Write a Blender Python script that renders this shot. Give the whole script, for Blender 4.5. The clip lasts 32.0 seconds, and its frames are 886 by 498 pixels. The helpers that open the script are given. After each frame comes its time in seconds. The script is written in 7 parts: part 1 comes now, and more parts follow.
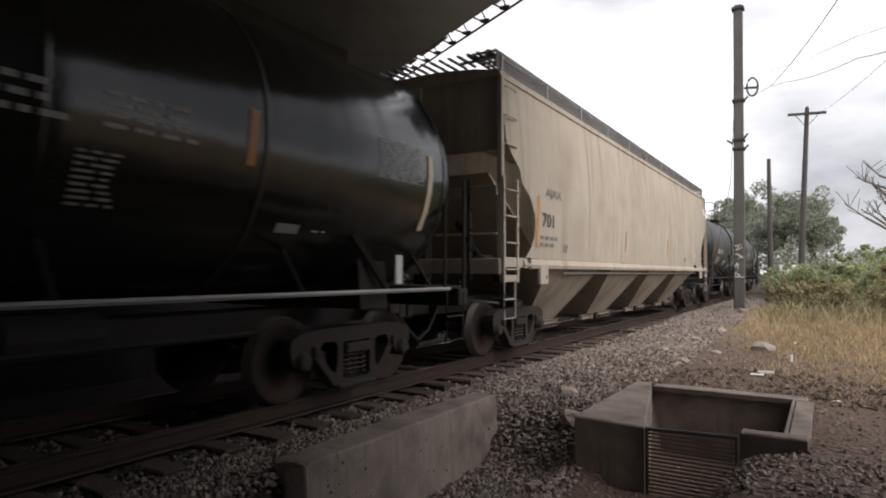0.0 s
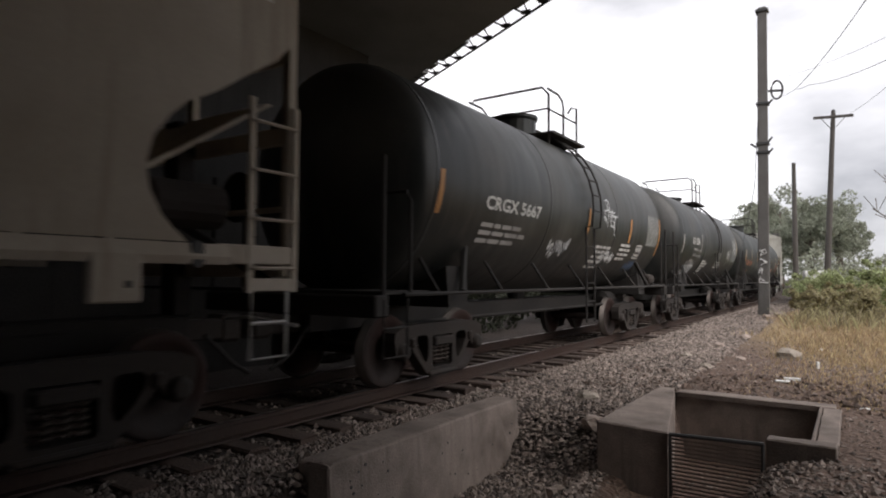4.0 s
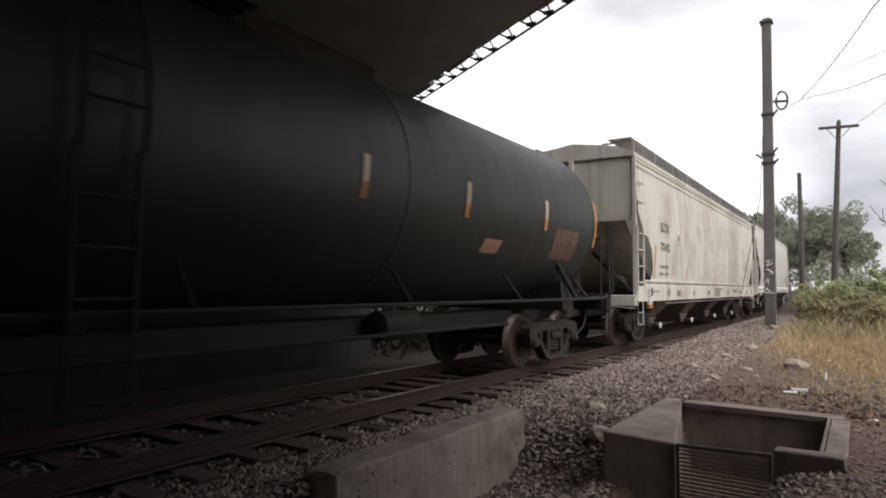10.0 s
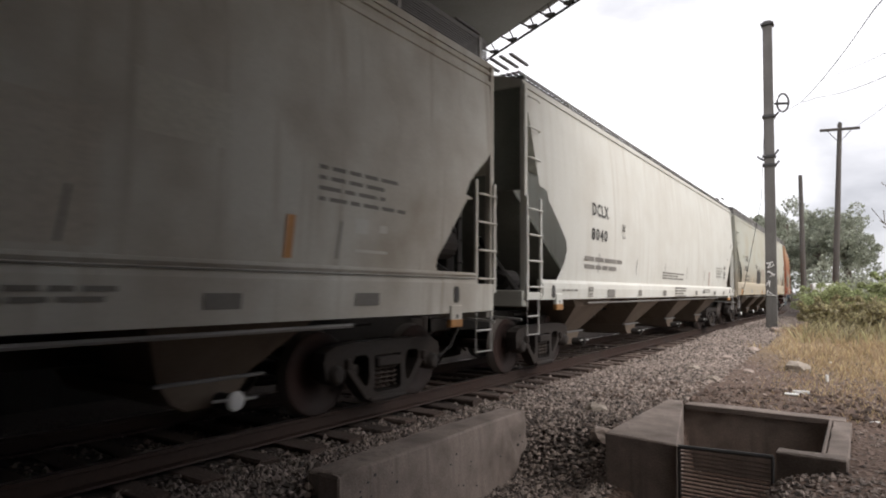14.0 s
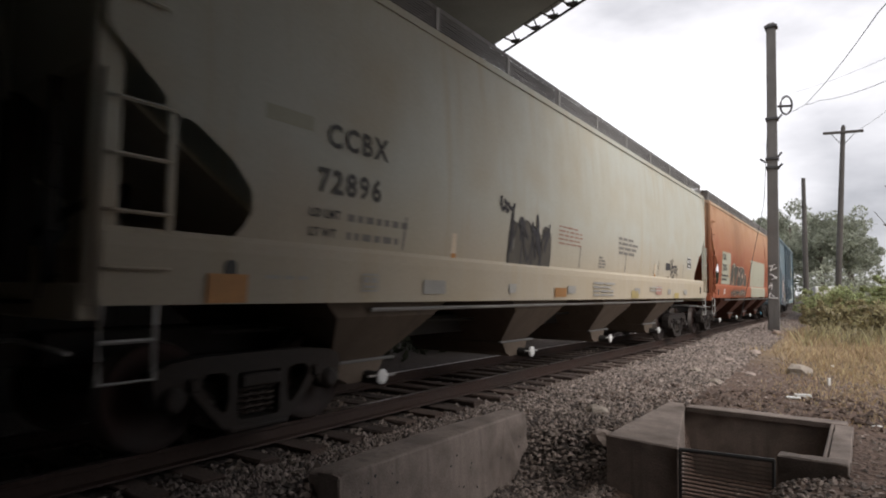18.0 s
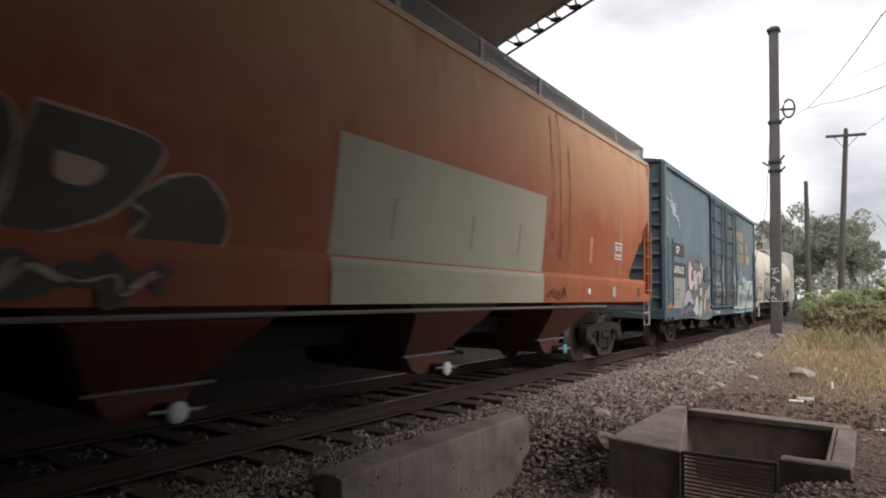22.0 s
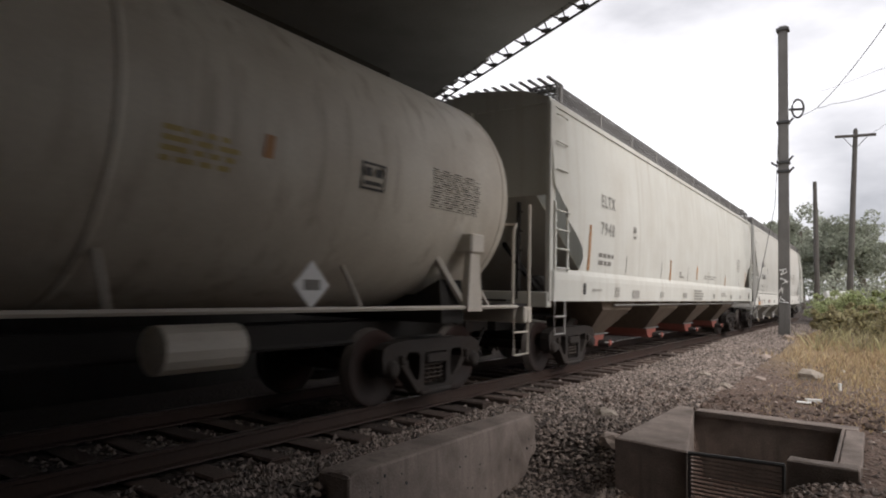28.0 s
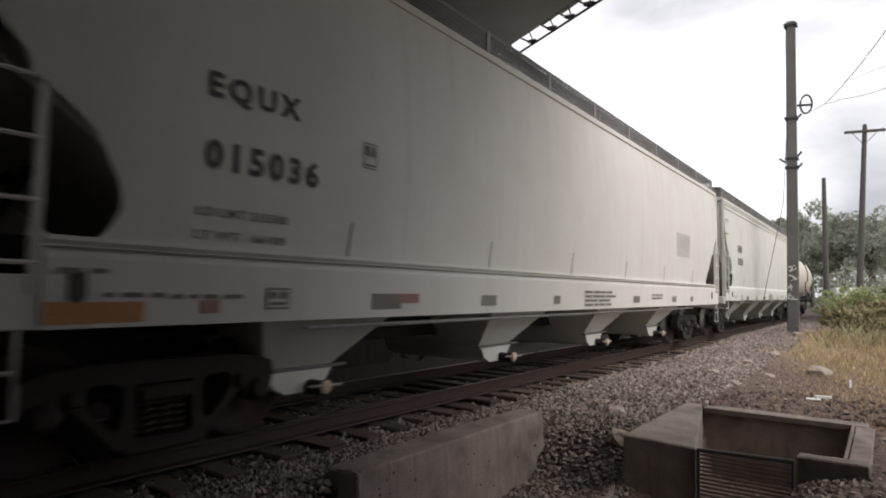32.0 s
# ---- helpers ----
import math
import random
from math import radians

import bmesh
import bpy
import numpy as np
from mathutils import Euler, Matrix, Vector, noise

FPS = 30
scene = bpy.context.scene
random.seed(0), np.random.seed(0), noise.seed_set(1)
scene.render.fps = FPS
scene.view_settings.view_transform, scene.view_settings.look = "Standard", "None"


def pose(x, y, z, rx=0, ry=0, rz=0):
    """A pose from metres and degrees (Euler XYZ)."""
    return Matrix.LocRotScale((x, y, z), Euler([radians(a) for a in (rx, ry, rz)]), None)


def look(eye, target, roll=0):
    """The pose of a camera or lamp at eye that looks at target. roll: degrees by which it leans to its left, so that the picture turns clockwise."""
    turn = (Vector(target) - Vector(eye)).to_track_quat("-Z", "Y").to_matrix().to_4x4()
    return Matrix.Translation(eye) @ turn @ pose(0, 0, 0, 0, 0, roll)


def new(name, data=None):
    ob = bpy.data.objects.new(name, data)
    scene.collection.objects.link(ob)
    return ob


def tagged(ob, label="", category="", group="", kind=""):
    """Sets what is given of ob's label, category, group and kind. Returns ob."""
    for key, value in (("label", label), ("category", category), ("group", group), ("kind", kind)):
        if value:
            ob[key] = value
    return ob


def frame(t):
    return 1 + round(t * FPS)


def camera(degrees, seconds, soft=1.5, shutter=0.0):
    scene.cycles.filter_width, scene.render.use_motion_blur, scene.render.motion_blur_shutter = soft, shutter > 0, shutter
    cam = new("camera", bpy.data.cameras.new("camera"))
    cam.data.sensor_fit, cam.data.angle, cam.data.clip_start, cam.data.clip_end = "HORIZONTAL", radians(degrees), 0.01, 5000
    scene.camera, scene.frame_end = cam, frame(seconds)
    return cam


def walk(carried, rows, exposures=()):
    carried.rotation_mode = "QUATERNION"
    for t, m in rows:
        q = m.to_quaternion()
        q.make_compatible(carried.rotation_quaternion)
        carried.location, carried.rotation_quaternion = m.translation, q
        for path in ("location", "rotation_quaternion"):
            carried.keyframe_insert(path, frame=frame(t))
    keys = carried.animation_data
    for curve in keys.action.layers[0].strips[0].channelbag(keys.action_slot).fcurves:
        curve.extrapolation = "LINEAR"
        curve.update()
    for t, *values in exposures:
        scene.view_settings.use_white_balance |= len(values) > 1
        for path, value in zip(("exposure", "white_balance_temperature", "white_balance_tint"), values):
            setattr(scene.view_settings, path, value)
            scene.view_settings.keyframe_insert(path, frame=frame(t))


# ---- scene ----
# ---- camera ----
cam = camera(72, 32.0, soft=1.9, shutter=0.3)
PATH = [
    (0.0, pose(0.005, 0.082, 1.412, 92.24, -0.11, 32.02)),
    (0.5, pose(0.008, 0.070, 1.412, 92.27, -0.17, 32.28)),
    (1.0, pose(0.010, 0.061, 1.410, 92.33, -0.19, 32.53)),
    (1.5, pose(0.007, 0.058, 1.408, 92.39, -0.21, 32.77)),
    (2.0, pose(0.002, 0.056, 1.408, 92.44, -0.25, 33.01)),
    (2.5, pose(-0.002, 0.050, 1.408, 92.48, -0.28, 33.24)),
    (3.0, pose(-0.005, 0.046, 1.404, 92.53, -0.30, 33.45)),
    (3.5, pose(-0.008, 0.044, 1.398, 92.60, -0.29, 33.66)),
    (5.5, pose(-0.008, 0.034, 1.406, 92.87, -0.48, 33.98)),
    (6.0, pose(-0.005, 0.030, 1.407, 92.96, -0.46, 34.03)),
    (6.5, pose(-0.006, 0.027, 1.406, 93.06, -0.48, 34.07)),
    (7.0, pose(-0.005, 0.025, 1.406, 93.17, -0.50, 34.11)),
    (7.5, pose(0.001, 0.020, 1.406, 93.29, -0.47, 34.17)),
    (8.0, pose(0.005, 0.015, 1.406, 93.39, -0.44, 34.21)),
    (8.5, pose(0.002, 0.010, 1.408, 93.46, -0.47, 34.21)),
    (9.0, pose(-0.001, 0.002, 1.404, 93.53, -0.46, 34.21)),
    (9.5, pose(-0.003, -0.004, 1.399, 93.58, -0.43, 34.22)),
    (10.0, pose(-0.004, -0.006, 1.398, 93.60, -0.41, 34.24)),
    (10.5, pose(-0.004, -0.006, 1.398, 93.58, -0.42, 34.25)),
    (11.0, pose(-0.003, -0.010, 1.396, 93.57, -0.42, 34.25)),
    (11.5, pose(-0.002, -0.015, 1.394, 93.58, -0.43, 34.26)),
    (12.0, pose(-0.004, -0.018, 1.396, 93.60, -0.46, 34.28)),
    (12.5, pose(-0.005, -0.020, 1.396, 93.63, -0.49, 34.29)),
    (13.0, pose(-0.004, -0.022, 1.394, 93.68, -0.48, 34.30)),
    (13.5, pose(-0.005, -0.023, 1.393, 93.74, -0.46, 34.31)),
    (14.0, pose(-0.006, -0.023, 1.391, 93.80, -0.44, 34.32)),
    (14.5, pose(-0.006, -0.024, 1.386, 93.86, -0.45, 34.33)),
    (16.5, pose(-0.001, -0.025, 1.401, 93.79, -0.75, 34.39)),
    (17.0, pose(0.000, -0.027, 1.400, 93.80, -0.75, 34.42)),
    (17.5, pose(-0.001, -0.025, 1.397, 93.83, -0.77, 34.46)),
    (18.0, pose(-0.005, -0.020, 1.395, 93.86, -0.80, 34.48)),
    (18.5, pose(-0.007, -0.020, 1.394, 93.87, -0.85, 34.49)),
    (19.0, pose(-0.005, -0.024, 1.395, 93.89, -0.89, 34.51)),
    (19.5, pose(-0.004, -0.026, 1.394, 93.93, -0.88, 34.53)),
    (20.0, pose(-0.005, -0.028, 1.392, 93.98, -0.85, 34.56)),
    (20.5, pose(-0.006, -0.033, 1.392, 94.01, -0.85, 34.59)),
    (21.0, pose(-0.007, -0.038, 1.392, 94.03, -0.90, 34.60)),
    (21.5, pose(-0.008, -0.040, 1.393, 94.04, -0.95, 34.62)),
    (22.0, pose(-0.007, -0.040, 1.396, 94.06, -0.98, 34.64)),
    (22.5, pose(-0.007, -0.040, 1.397, 94.07, -1.02, 34.65)),
    (23.0, pose(-0.008, -0.040, 1.397, 94.07, -1.08, 34.65)),
    (23.5, pose(-0.007, -0.042, 1.397, 94.09, -1.10, 34.66)),
    (24.0, pose(-0.006, -0.046, 1.396, 94.12, -1.11, 34.71)),
    (24.5, pose(-0.004, -0.050, 1.395, 94.14, -1.13, 34.79)),
    (25.0, pose(-0.005, -0.052, 1.395, 94.13, -1.17, 34.84)),
    (25.5, pose(-0.014, -0.050, 1.396, 94.09, -1.23, 34.85)),
    (27.5, pose(0.000, -0.057, 1.395, 94.06, -1.27, 35.19)),
    (28.0, pose(-0.005, -0.058, 1.393, 94.01, -1.23, 35.22)),
    (28.5, pose(-0.008, -0.063, 1.390, 93.97, -1.19, 35.26)),
    (29.0, pose(-0.005, -0.072, 1.390, 93.95, -1.15, 35.32)),
    (29.5, pose(0.001, -0.076, 1.390, 93.92, -1.13, 35.39)),
    (30.0, pose(0.004, -0.073, 1.390, 93.89, -1.10, 35.46)),
    (30.5, pose(0.006, -0.071, 1.389, 93.89, -1.06, 35.52)),
    (31.0, pose(0.007, -0.073, 1.389, 93.88, -1.02, 35.61)),
    (31.5, pose(0.005, -0.077, 1.387, 93.87, -0.98, 35.73)),
    (32.0, pose(0.001, -0.079, 1.383, 93.88, -0.96, 35.87)),
]
walk(cam, PATH, exposures=[
    (0.0, 0.38, 6450, 14), (2.0, 0.37, 6450, 14), (5.5, 0.32, 6450, 14), (7.0, 0.24, 6450, 14), (9.0, 0.32, 6450, 14), (10.5, 0.42, 6450, 14),
    (12.5, 0.58, 6450, 14), (14.2, 0.58, 6450, 14), (17.0, 0.32, 6450, 14), (20.0, 0.27, 6450, 14), (22.0, 0.40, 6450, 14), (24.0, 0.48, 6450, 14),
    (26.0, 0.44, 6450, 14), (28.0, 0.32, 6450, 14), (29.5, 0.38, 6450, 14), (32.0, 0.36, 6450, 14)])

# ---- world and light: a bright overcast sky ----
SUN_EL, SUN_AZ = radians(46), radians(103)
world = bpy.data.worlds.new("overcast")
scene.world = world
world.use_nodes = True
wn, wl = world.node_tree.nodes, world.node_tree.links
wn.clear()


def wnode(kind, **props):
    n = wn.new(kind)
    for key, value in props.items():
        setattr(n, key, value)
    return n


w_out = wnode("ShaderNodeOutputWorld")
w_bg = wnode("ShaderNodeBackground")
w_sky = wnode("ShaderNodeTexSky", sky_type="NISHITA", sun_disc=False, sun_elevation=SUN_EL, sun_rotation=SUN_AZ)
w_co = wnode("ShaderNodeTexCoord")
w_map = wnode("ShaderNodeMapping")
w_map.inputs["Scale"].default_value = (1.0, 1.0, 2.2)
w_noise = wnode("ShaderNodeTexNoise")
w_noise.inputs["Scale"].default_value = 2.3
w_noise.inputs["Detail"].default_value = 6.0
w_noise.inputs["Roughness"].default_value = 0.52
w_ramp = wnode("ShaderNodeValToRGB")
w_ramp.color_ramp.elements[0].position, w_ramp.color_ramp.elements[0].color = 0.40, (4.3, 4.4, 4.6, 1)
w_ramp.color_ramp.elements[1].position, w_ramp.color_ramp.elements[1].color = 0.74, (12.0, 12.0, 12.0, 1)
w_mix = wnode("ShaderNodeMix", data_type="RGBA")
w_mix.inputs["Factor"].default_value = 0.93
wl.new(w_co.outputs["Generated"], w_map.inputs["Vector"])
wl.new(w_map.outputs["Vector"], w_noise.inputs["Vector"])
# the cloud cover is thinnest, and brightest, low over the line
w_dot = wnode("ShaderNodeVectorMath", operation="DOT_PRODUCT")
w_dot.inputs[1].default_value = Vector((-0.42, 0.90, 0.10)).normalized()
w_thin = wnode("ShaderNodeMapRange")
w_thin.inputs["From Min"].default_value, w_thin.inputs["From Max"].default_value = 0.915, 0.99
w_thin.inputs["To Max"].default_value = 0.34
w_sum = wnode("ShaderNodeMath", operation="ADD")
wl.new(w_co.outputs["Generated"], w_dot.inputs[0])
wl.new(w_dot.outputs["Value"], w_thin.inputs["Value"])
wl.new(w_noise.outputs["Fac"], w_sum.inputs[0])
wl.new(w_thin.outputs["Result"], w_sum.inputs[1])
wl.new(w_sum.outputs[0], w_ramp.inputs["Fac"])
wl.new(w_sky.outputs["Color"], w_mix.inputs["A"])
wl.new(w_ramp.outputs["Color"], w_mix.inputs["B"])
wl.new(w_mix.outputs["Result"], w_bg.inputs["Color"])
w_bg.inputs["Strength"].default_value = 0.1
wl.new(w_bg.outputs["Background"], w_out.inputs["Surface"])

sun = bpy.data.lights.new("sun", "SUN")
sun.energy, sun.angle, sun.color = 2.5, radians(60), (1.0, 0.96, 0.9)
sun_ob = new("sun", sun)
sun_ob.matrix_world = look((0, 0, 60), (-30 * math.sin(SUN_AZ), -30 * math.cos(SUN_AZ), 60 - 30 * math.tan(SUN_EL)))

# ---- materials ----
MATS = {}


def nodes_of(mat):
    mat.use_nodes = True
    return mat.node_tree.nodes, mat.node_tree.links, mat.node_tree.nodes["Principled BSDF"]


def surface(name, color, rough=0.7, metal=0.0, dirt=(0.05, 0.045, 0.04), amount=0.35, grain=0.25, streak=0.0,
            bump=0.15, scale=1.0, vary=0.0, wet=0.5, island=False, height_tone=None):
    """Paint, concrete, steel or wood: a base colour with large stains, fine grain, run-down streaks and a fine relief."""
    if name in MATS:
        return MATS[name]
    mat = bpy.data.materials.new(name)
    ns, ln, bsdf = nodes_of(mat)
    co = ns.new("ShaderNodeTexCoord")
    src = co.outputs["Object"]
    big = ns.new("ShaderNodeTexNoise")
    big.inputs["Scale"].default_value, big.inputs["Detail"].default_value = 0.9 * scale, 5
    fine = ns.new("ShaderNodeTexNoise")
    fine.inputs["Scale"].default_value, fine.inputs["Detail"].default_value = 26 * scale, 6
    ln.new(src, big.inputs["Vector"])
    ln.new(src, fine.inputs["Vector"])
    ramp = ns.new("ShaderNodeMapRange")
    ramp.inputs["From Min"].default_value, ramp.inputs["From Max"].default_value = 0.42, 0.72
    ln.new(big.outputs["Fac"], ramp.inputs["Value"])
    stain = ns.new("ShaderNodeMath")
    stain.operation = "MULTIPLY"
    stain.inputs[1].default_value = amount
    ln.new(ramp.outputs["Result"], stain.inputs[0])
    fac = stain.outputs[0]
    if streak > 0:
        m = ns.new("ShaderNodeMapping")
        m.inputs["Scale"].default_value = (3.0, 3.0, 0.16)
        st = ns.new("ShaderNodeTexNoise")
        st.inputs["Scale"].default_value, st.inputs["Detail"].default_value = 1.6 * scale, 6
        ln.new(src, m.inputs["Vector"])
        ln.new(m.outputs["Vector"], st.inputs["Vector"])
        sr = ns.new("ShaderNodeMapRange")
        sr.inputs["From Min"].default_value, sr.inputs["From Max"].default_value = 0.5, 0.72
        sr.inputs["To Max"].default_value = streak
        ln.new(st.outputs["Fac"], sr.inputs["Value"])
        mx = ns.new("ShaderNodeMath")
        mx.operation = "MAXIMUM"
        ln.new(fac, mx.inputs[0])
        ln.new(sr.outputs["Result"], mx.inputs[1])
        fac = mx.outputs[0]
    mix = ns.new("ShaderNodeMix")
    mix.data_type = "RGBA"
    mix.inputs["A"].default_value = (*color, 1)
    mix.inputs["B"].default_value = (*dirt, 1)
    if height_tone:
        # second tone, uneven between two heights: ochre stain on grey, glare on red
        tone, za, zb = height_tone
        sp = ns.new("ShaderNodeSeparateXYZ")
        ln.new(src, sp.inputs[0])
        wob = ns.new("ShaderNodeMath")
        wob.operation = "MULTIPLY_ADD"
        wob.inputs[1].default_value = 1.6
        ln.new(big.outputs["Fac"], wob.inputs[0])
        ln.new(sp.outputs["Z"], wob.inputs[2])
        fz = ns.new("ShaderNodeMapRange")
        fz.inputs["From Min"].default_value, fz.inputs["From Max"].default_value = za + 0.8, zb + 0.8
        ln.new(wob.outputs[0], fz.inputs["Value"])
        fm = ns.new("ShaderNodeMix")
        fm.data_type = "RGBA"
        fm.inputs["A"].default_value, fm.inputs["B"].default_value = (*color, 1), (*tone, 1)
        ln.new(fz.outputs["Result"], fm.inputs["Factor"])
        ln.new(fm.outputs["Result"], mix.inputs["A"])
    ln.new(fac, mix.inputs["Factor"])
    hsv = ns.new("ShaderNodeHueSaturation")
    ln.new(mix.outputs["Result"], hsv.inputs["Color"])
    gr = ns.new("ShaderNodeMapRange")
    gr.inputs["To Min"].default_value, gr.inputs["To Max"].default_value = 1 - grain, 1 + grain
    ln.new(fine.outputs["Fac"], gr.inputs["Value"])
    val = gr.outputs["Result"]
    if vary > 0:
        if island:
            info = ns.new("ShaderNodeNewGeometry").outputs["Random Per Island"]
        else:
            info = ns.new("ShaderNodeObjectInfo").outputs["Random"]
        vr = ns.new("ShaderNodeMapRange")
        vr.inputs["To Min"].default_value, vr.inputs["To Max"].default_value = 1 - vary, 1 + vary
        ln.new(info, vr.inputs["Value"])
        mu = ns.new("ShaderNodeMath")
        mu.operation = "MULTIPLY"
        ln.new(val, mu.inputs[0])
        ln.new(vr.outputs["Result"], mu.inputs[1])
        val = mu.outputs[0]
    ln.new(val, hsv.inputs["Value"])
    ln.new(hsv.outputs["Color"], bsdf.inputs["Base Color"])
    rr = ns.new("ShaderNodeMapRange")
    rr.inputs["To Min"].default_value, rr.inputs["To Max"].default_value = max(0.05, rough - 0.15), min(1, rough + 0.15)
    ln.new(big.outputs["Fac"], rr.inputs["Value"])
    ln.new(rr.outputs["Result"], bsdf.inputs["Roughness"])
    bsdf.inputs["Metallic"].default_value = metal
    bsdf.inputs["Specular IOR Level"].default_value = wet
    if bump > 0:
        b = ns.new("ShaderNodeBump")
        b.inputs["Strength"].default_value, b.inputs["Distance"].default_value = bump, 0.02
        ln.new(fine.outputs["Fac"], b.inputs["Height"])
        if streak > 0:
            # soft upright dents in the plate
            dm = ns.new("ShaderNodeMapping")
            dm.inputs["Scale"].default_value = (1.0, 1.0, 0.12)
            dn = ns.new("ShaderNodeTexNoise")
            dn.inputs["Scale"].default_value, dn.inputs["Detail"].default_value = 2.2, 1
            db = ns.new("ShaderNodeBump")
            db.inputs["Strength"].default_value, db.inputs["Distance"].default_value = 0.35, 0.06
            ln.new(src, dm.inputs["Vector"])
            ln.new(dm.outputs["Vector"], dn.inputs["Vector"])
            ln.new(dn.outputs["Fac"], db.inputs["Height"])
            ln.new(db.outputs["Normal"], b.inputs["Normal"])
        ln.new(b.outputs["Normal"], bsdf.inputs["Normal"])
    MATS[name] = mat
    return mat


M_STONE = surface("ballast_stone", (0.215, 0.175, 0.15), 0.9, amount=0.3, grain=0.3, bump=0.3, vary=0.75, island=True)
M_RAIL = surface("rusty_rail", (0.05, 0.029, 0.022), 0.7, 0.4, amount=0.4, grain=0.3)
M_RAILTOP = surface("polished_rail", (0.42, 0.37, 0.34), 0.32, 0.9, amount=0.2, grain=0.1, bump=0.02)
M_TIE = surface("weathered_tie", (0.10, 0.068, 0.054), 0.95, amount=0.5, grain=0.5, bump=0.6, vary=0.35, scale=1.5)
M_CONC = surface("concrete", (0.26, 0.212, 0.182), 0.9, dirt=(0.085, 0.066, 0.054), amount=0.85, grain=0.35, bump=0.35, streak=0.5, scale=2.2)
M_CONC_DARK = surface("dirty_concrete", (0.20, 0.16, 0.136), 0.92, dirt=(0.08, 0.07, 0.06), amount=0.7, grain=0.4, bump=0.4, scale=2.2)
M_DECK = surface("bridge_concrete", (0.24, 0.24, 0.235), 0.85, dirt=(0.16, 0.16, 0.155), amount=0.4, grain=0.15)
# wall colour set near black so that little light bounces under the bridge
M_SHADE_WALL = surface("shade_wall_concrete", (0.06, 0.057, 0.053), 0.92, dirt=(0.03, 0.029, 0.027), amount=0.6, grain=0.3, streak=0.5)
M_STEEL_DK = surface("dark_steel", (0.07, 0.07, 0.07), 0.6, 0.5, amount=0.3)
M_POLE = surface("grey_pole", (0.145, 0.138, 0.13), 0.85, amount=0.4, grain=0.3, streak=0.4)
M_WOODPOLE = surface("wood_pole", (0.09, 0.082, 0.075), 0.9, amount=0.4, grain=0.4)
M_WHITE = surface("white_paint", (0.72, 0.72, 0.70), 0.6, amount=0.2, grain=0.08)
M_TRUCK = surface("truck_steel", (0.024, 0.0195, 0.017), 0.85, 0.05, dirt=(0.042, 0.029, 0.022), amount=0.6, grain=0.4)
M_WHEEL = surface("wheel_steel", (0.02, 0.013, 0.011), 0.8, 0.1, dirt=(0.055, 0.022, 0.016), amount=0.7, grain=0.3)
M_TREAD = surface("wheel_tread", (0.12, 0.105, 0.095), 0.55, 0.8, amount=0.2, grain=0.1)
M_UNDER = surface("underframe", (0.02, 0.0175, 0.016), 0.85, 0.1, amount=0.5, grain=0.3)

# ---- car paints ----
M_GALV = surface("galvanised", (0.42, 0.41, 0.39), 0.6, 0.5, amount=0.35, grain=0.15)
M_SPRING = surface("spring_steel", (0.07, 0.055, 0.045), 0.7, 0.3, amount=0.4, grain=0.3)
M_GALV_DK = surface("weathered_grating", (0.20, 0.195, 0.19), 0.7, 0.4, amount=0.35, grain=0.15)
M_BLACK = surface("black_tank_paint", (0.010, 0.012, 0.011), 0.13, dirt=(0.03, 0.027, 0.025), amount=0.3, grain=0.3, streak=0.3, bump=0.05)
M_MATTE = surface("matte_black_paint", (0.017, 0.02, 0.0185), 0.5, dirt=(0.036, 0.036, 0.032), amount=0.35, grain=0.3, streak=0.3, bump=0.05, wet=0.5)
M_BLACK2 = surface("dusty_black_paint", (0.016, 0.0185, 0.0175), 0.45, dirt=(0.075, 0.07, 0.062), amount=0.55, grain=0.3, streak=0.45, bump=0.05)
M_BEIGE = surface("beige_hopper_paint", (0.455, 0.40, 0.325), 0.75, dirt=(0.23, 0.17, 0.115), amount=0.4, grain=0.1, streak=0.55, bump=0.05)
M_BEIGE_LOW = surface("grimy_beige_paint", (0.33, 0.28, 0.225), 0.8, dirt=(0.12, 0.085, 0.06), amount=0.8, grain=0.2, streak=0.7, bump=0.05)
M_GREY1 = surface("pale_grey_paint", (0.55, 0.54, 0.485), 0.72, dirt=(0.25, 0.19, 0.13), amount=0.6, grain=0.1, streak=0.6, bump=0.05)
M_GREY2 = surface("light_grey_paint", (0.575, 0.575, 0.53), 0.72, dirt=(0.36, 0.31, 0.245), amount=0.25, grain=0.08, streak=0.3, bump=0.05)
M_GREY3 = surface("ochre_stained_grey_paint", (0.45, 0.46, 0.405), 0.75, dirt=(0.40, 0.32, 0.20), amount=0.45, grain=0.1, streak=0.4, bump=0.05, height_tone=((0.42, 0.37, 0.285), 2.6, 1.8))
# the paler tone high on the red sides is sky glare put into colour
M_RED = surface("faded_glare_red_paint", (0.29, 0.072, 0.029), 0.72, dirt=(0.34, 0.135, 0.058), amount=0.6, grain=0.2, streak=0.5, bump=0.05, scale=1.5, height_tone=((0.46, 0.28, 0.165), 2.6, 4.2))
M_BLUE = surface("faded_blue_paint", (0.095, 0.15, 0.178), 0.65, dirt=(0.20, 0.218, 0.222), amount=0.55, grain=0.15, streak=0.45, bump=0.05)
M_BLUE_DK = surface("dark_blue_paint", (0.055, 0.092, 0.118), 0.65, dirt=(0.13, 0.12, 0.10), amount=0.5, grain=0.2, streak=0.4, bump=0.05)
M_TAN = surface("tan_tank_paint", (0.56, 0.52, 0.44), 0.6, dirt=(0.27, 0.215, 0.155), amount=0.45, grain=0.12, streak=0.55, bump=0.05)
M_TANLIGHT = surface("pale_tan_paint", (0.56, 0.52, 0.45), 0.6, dirt=(0.3, 0.25, 0.2), amount=0.4, grain=0.12, bump=0.05)
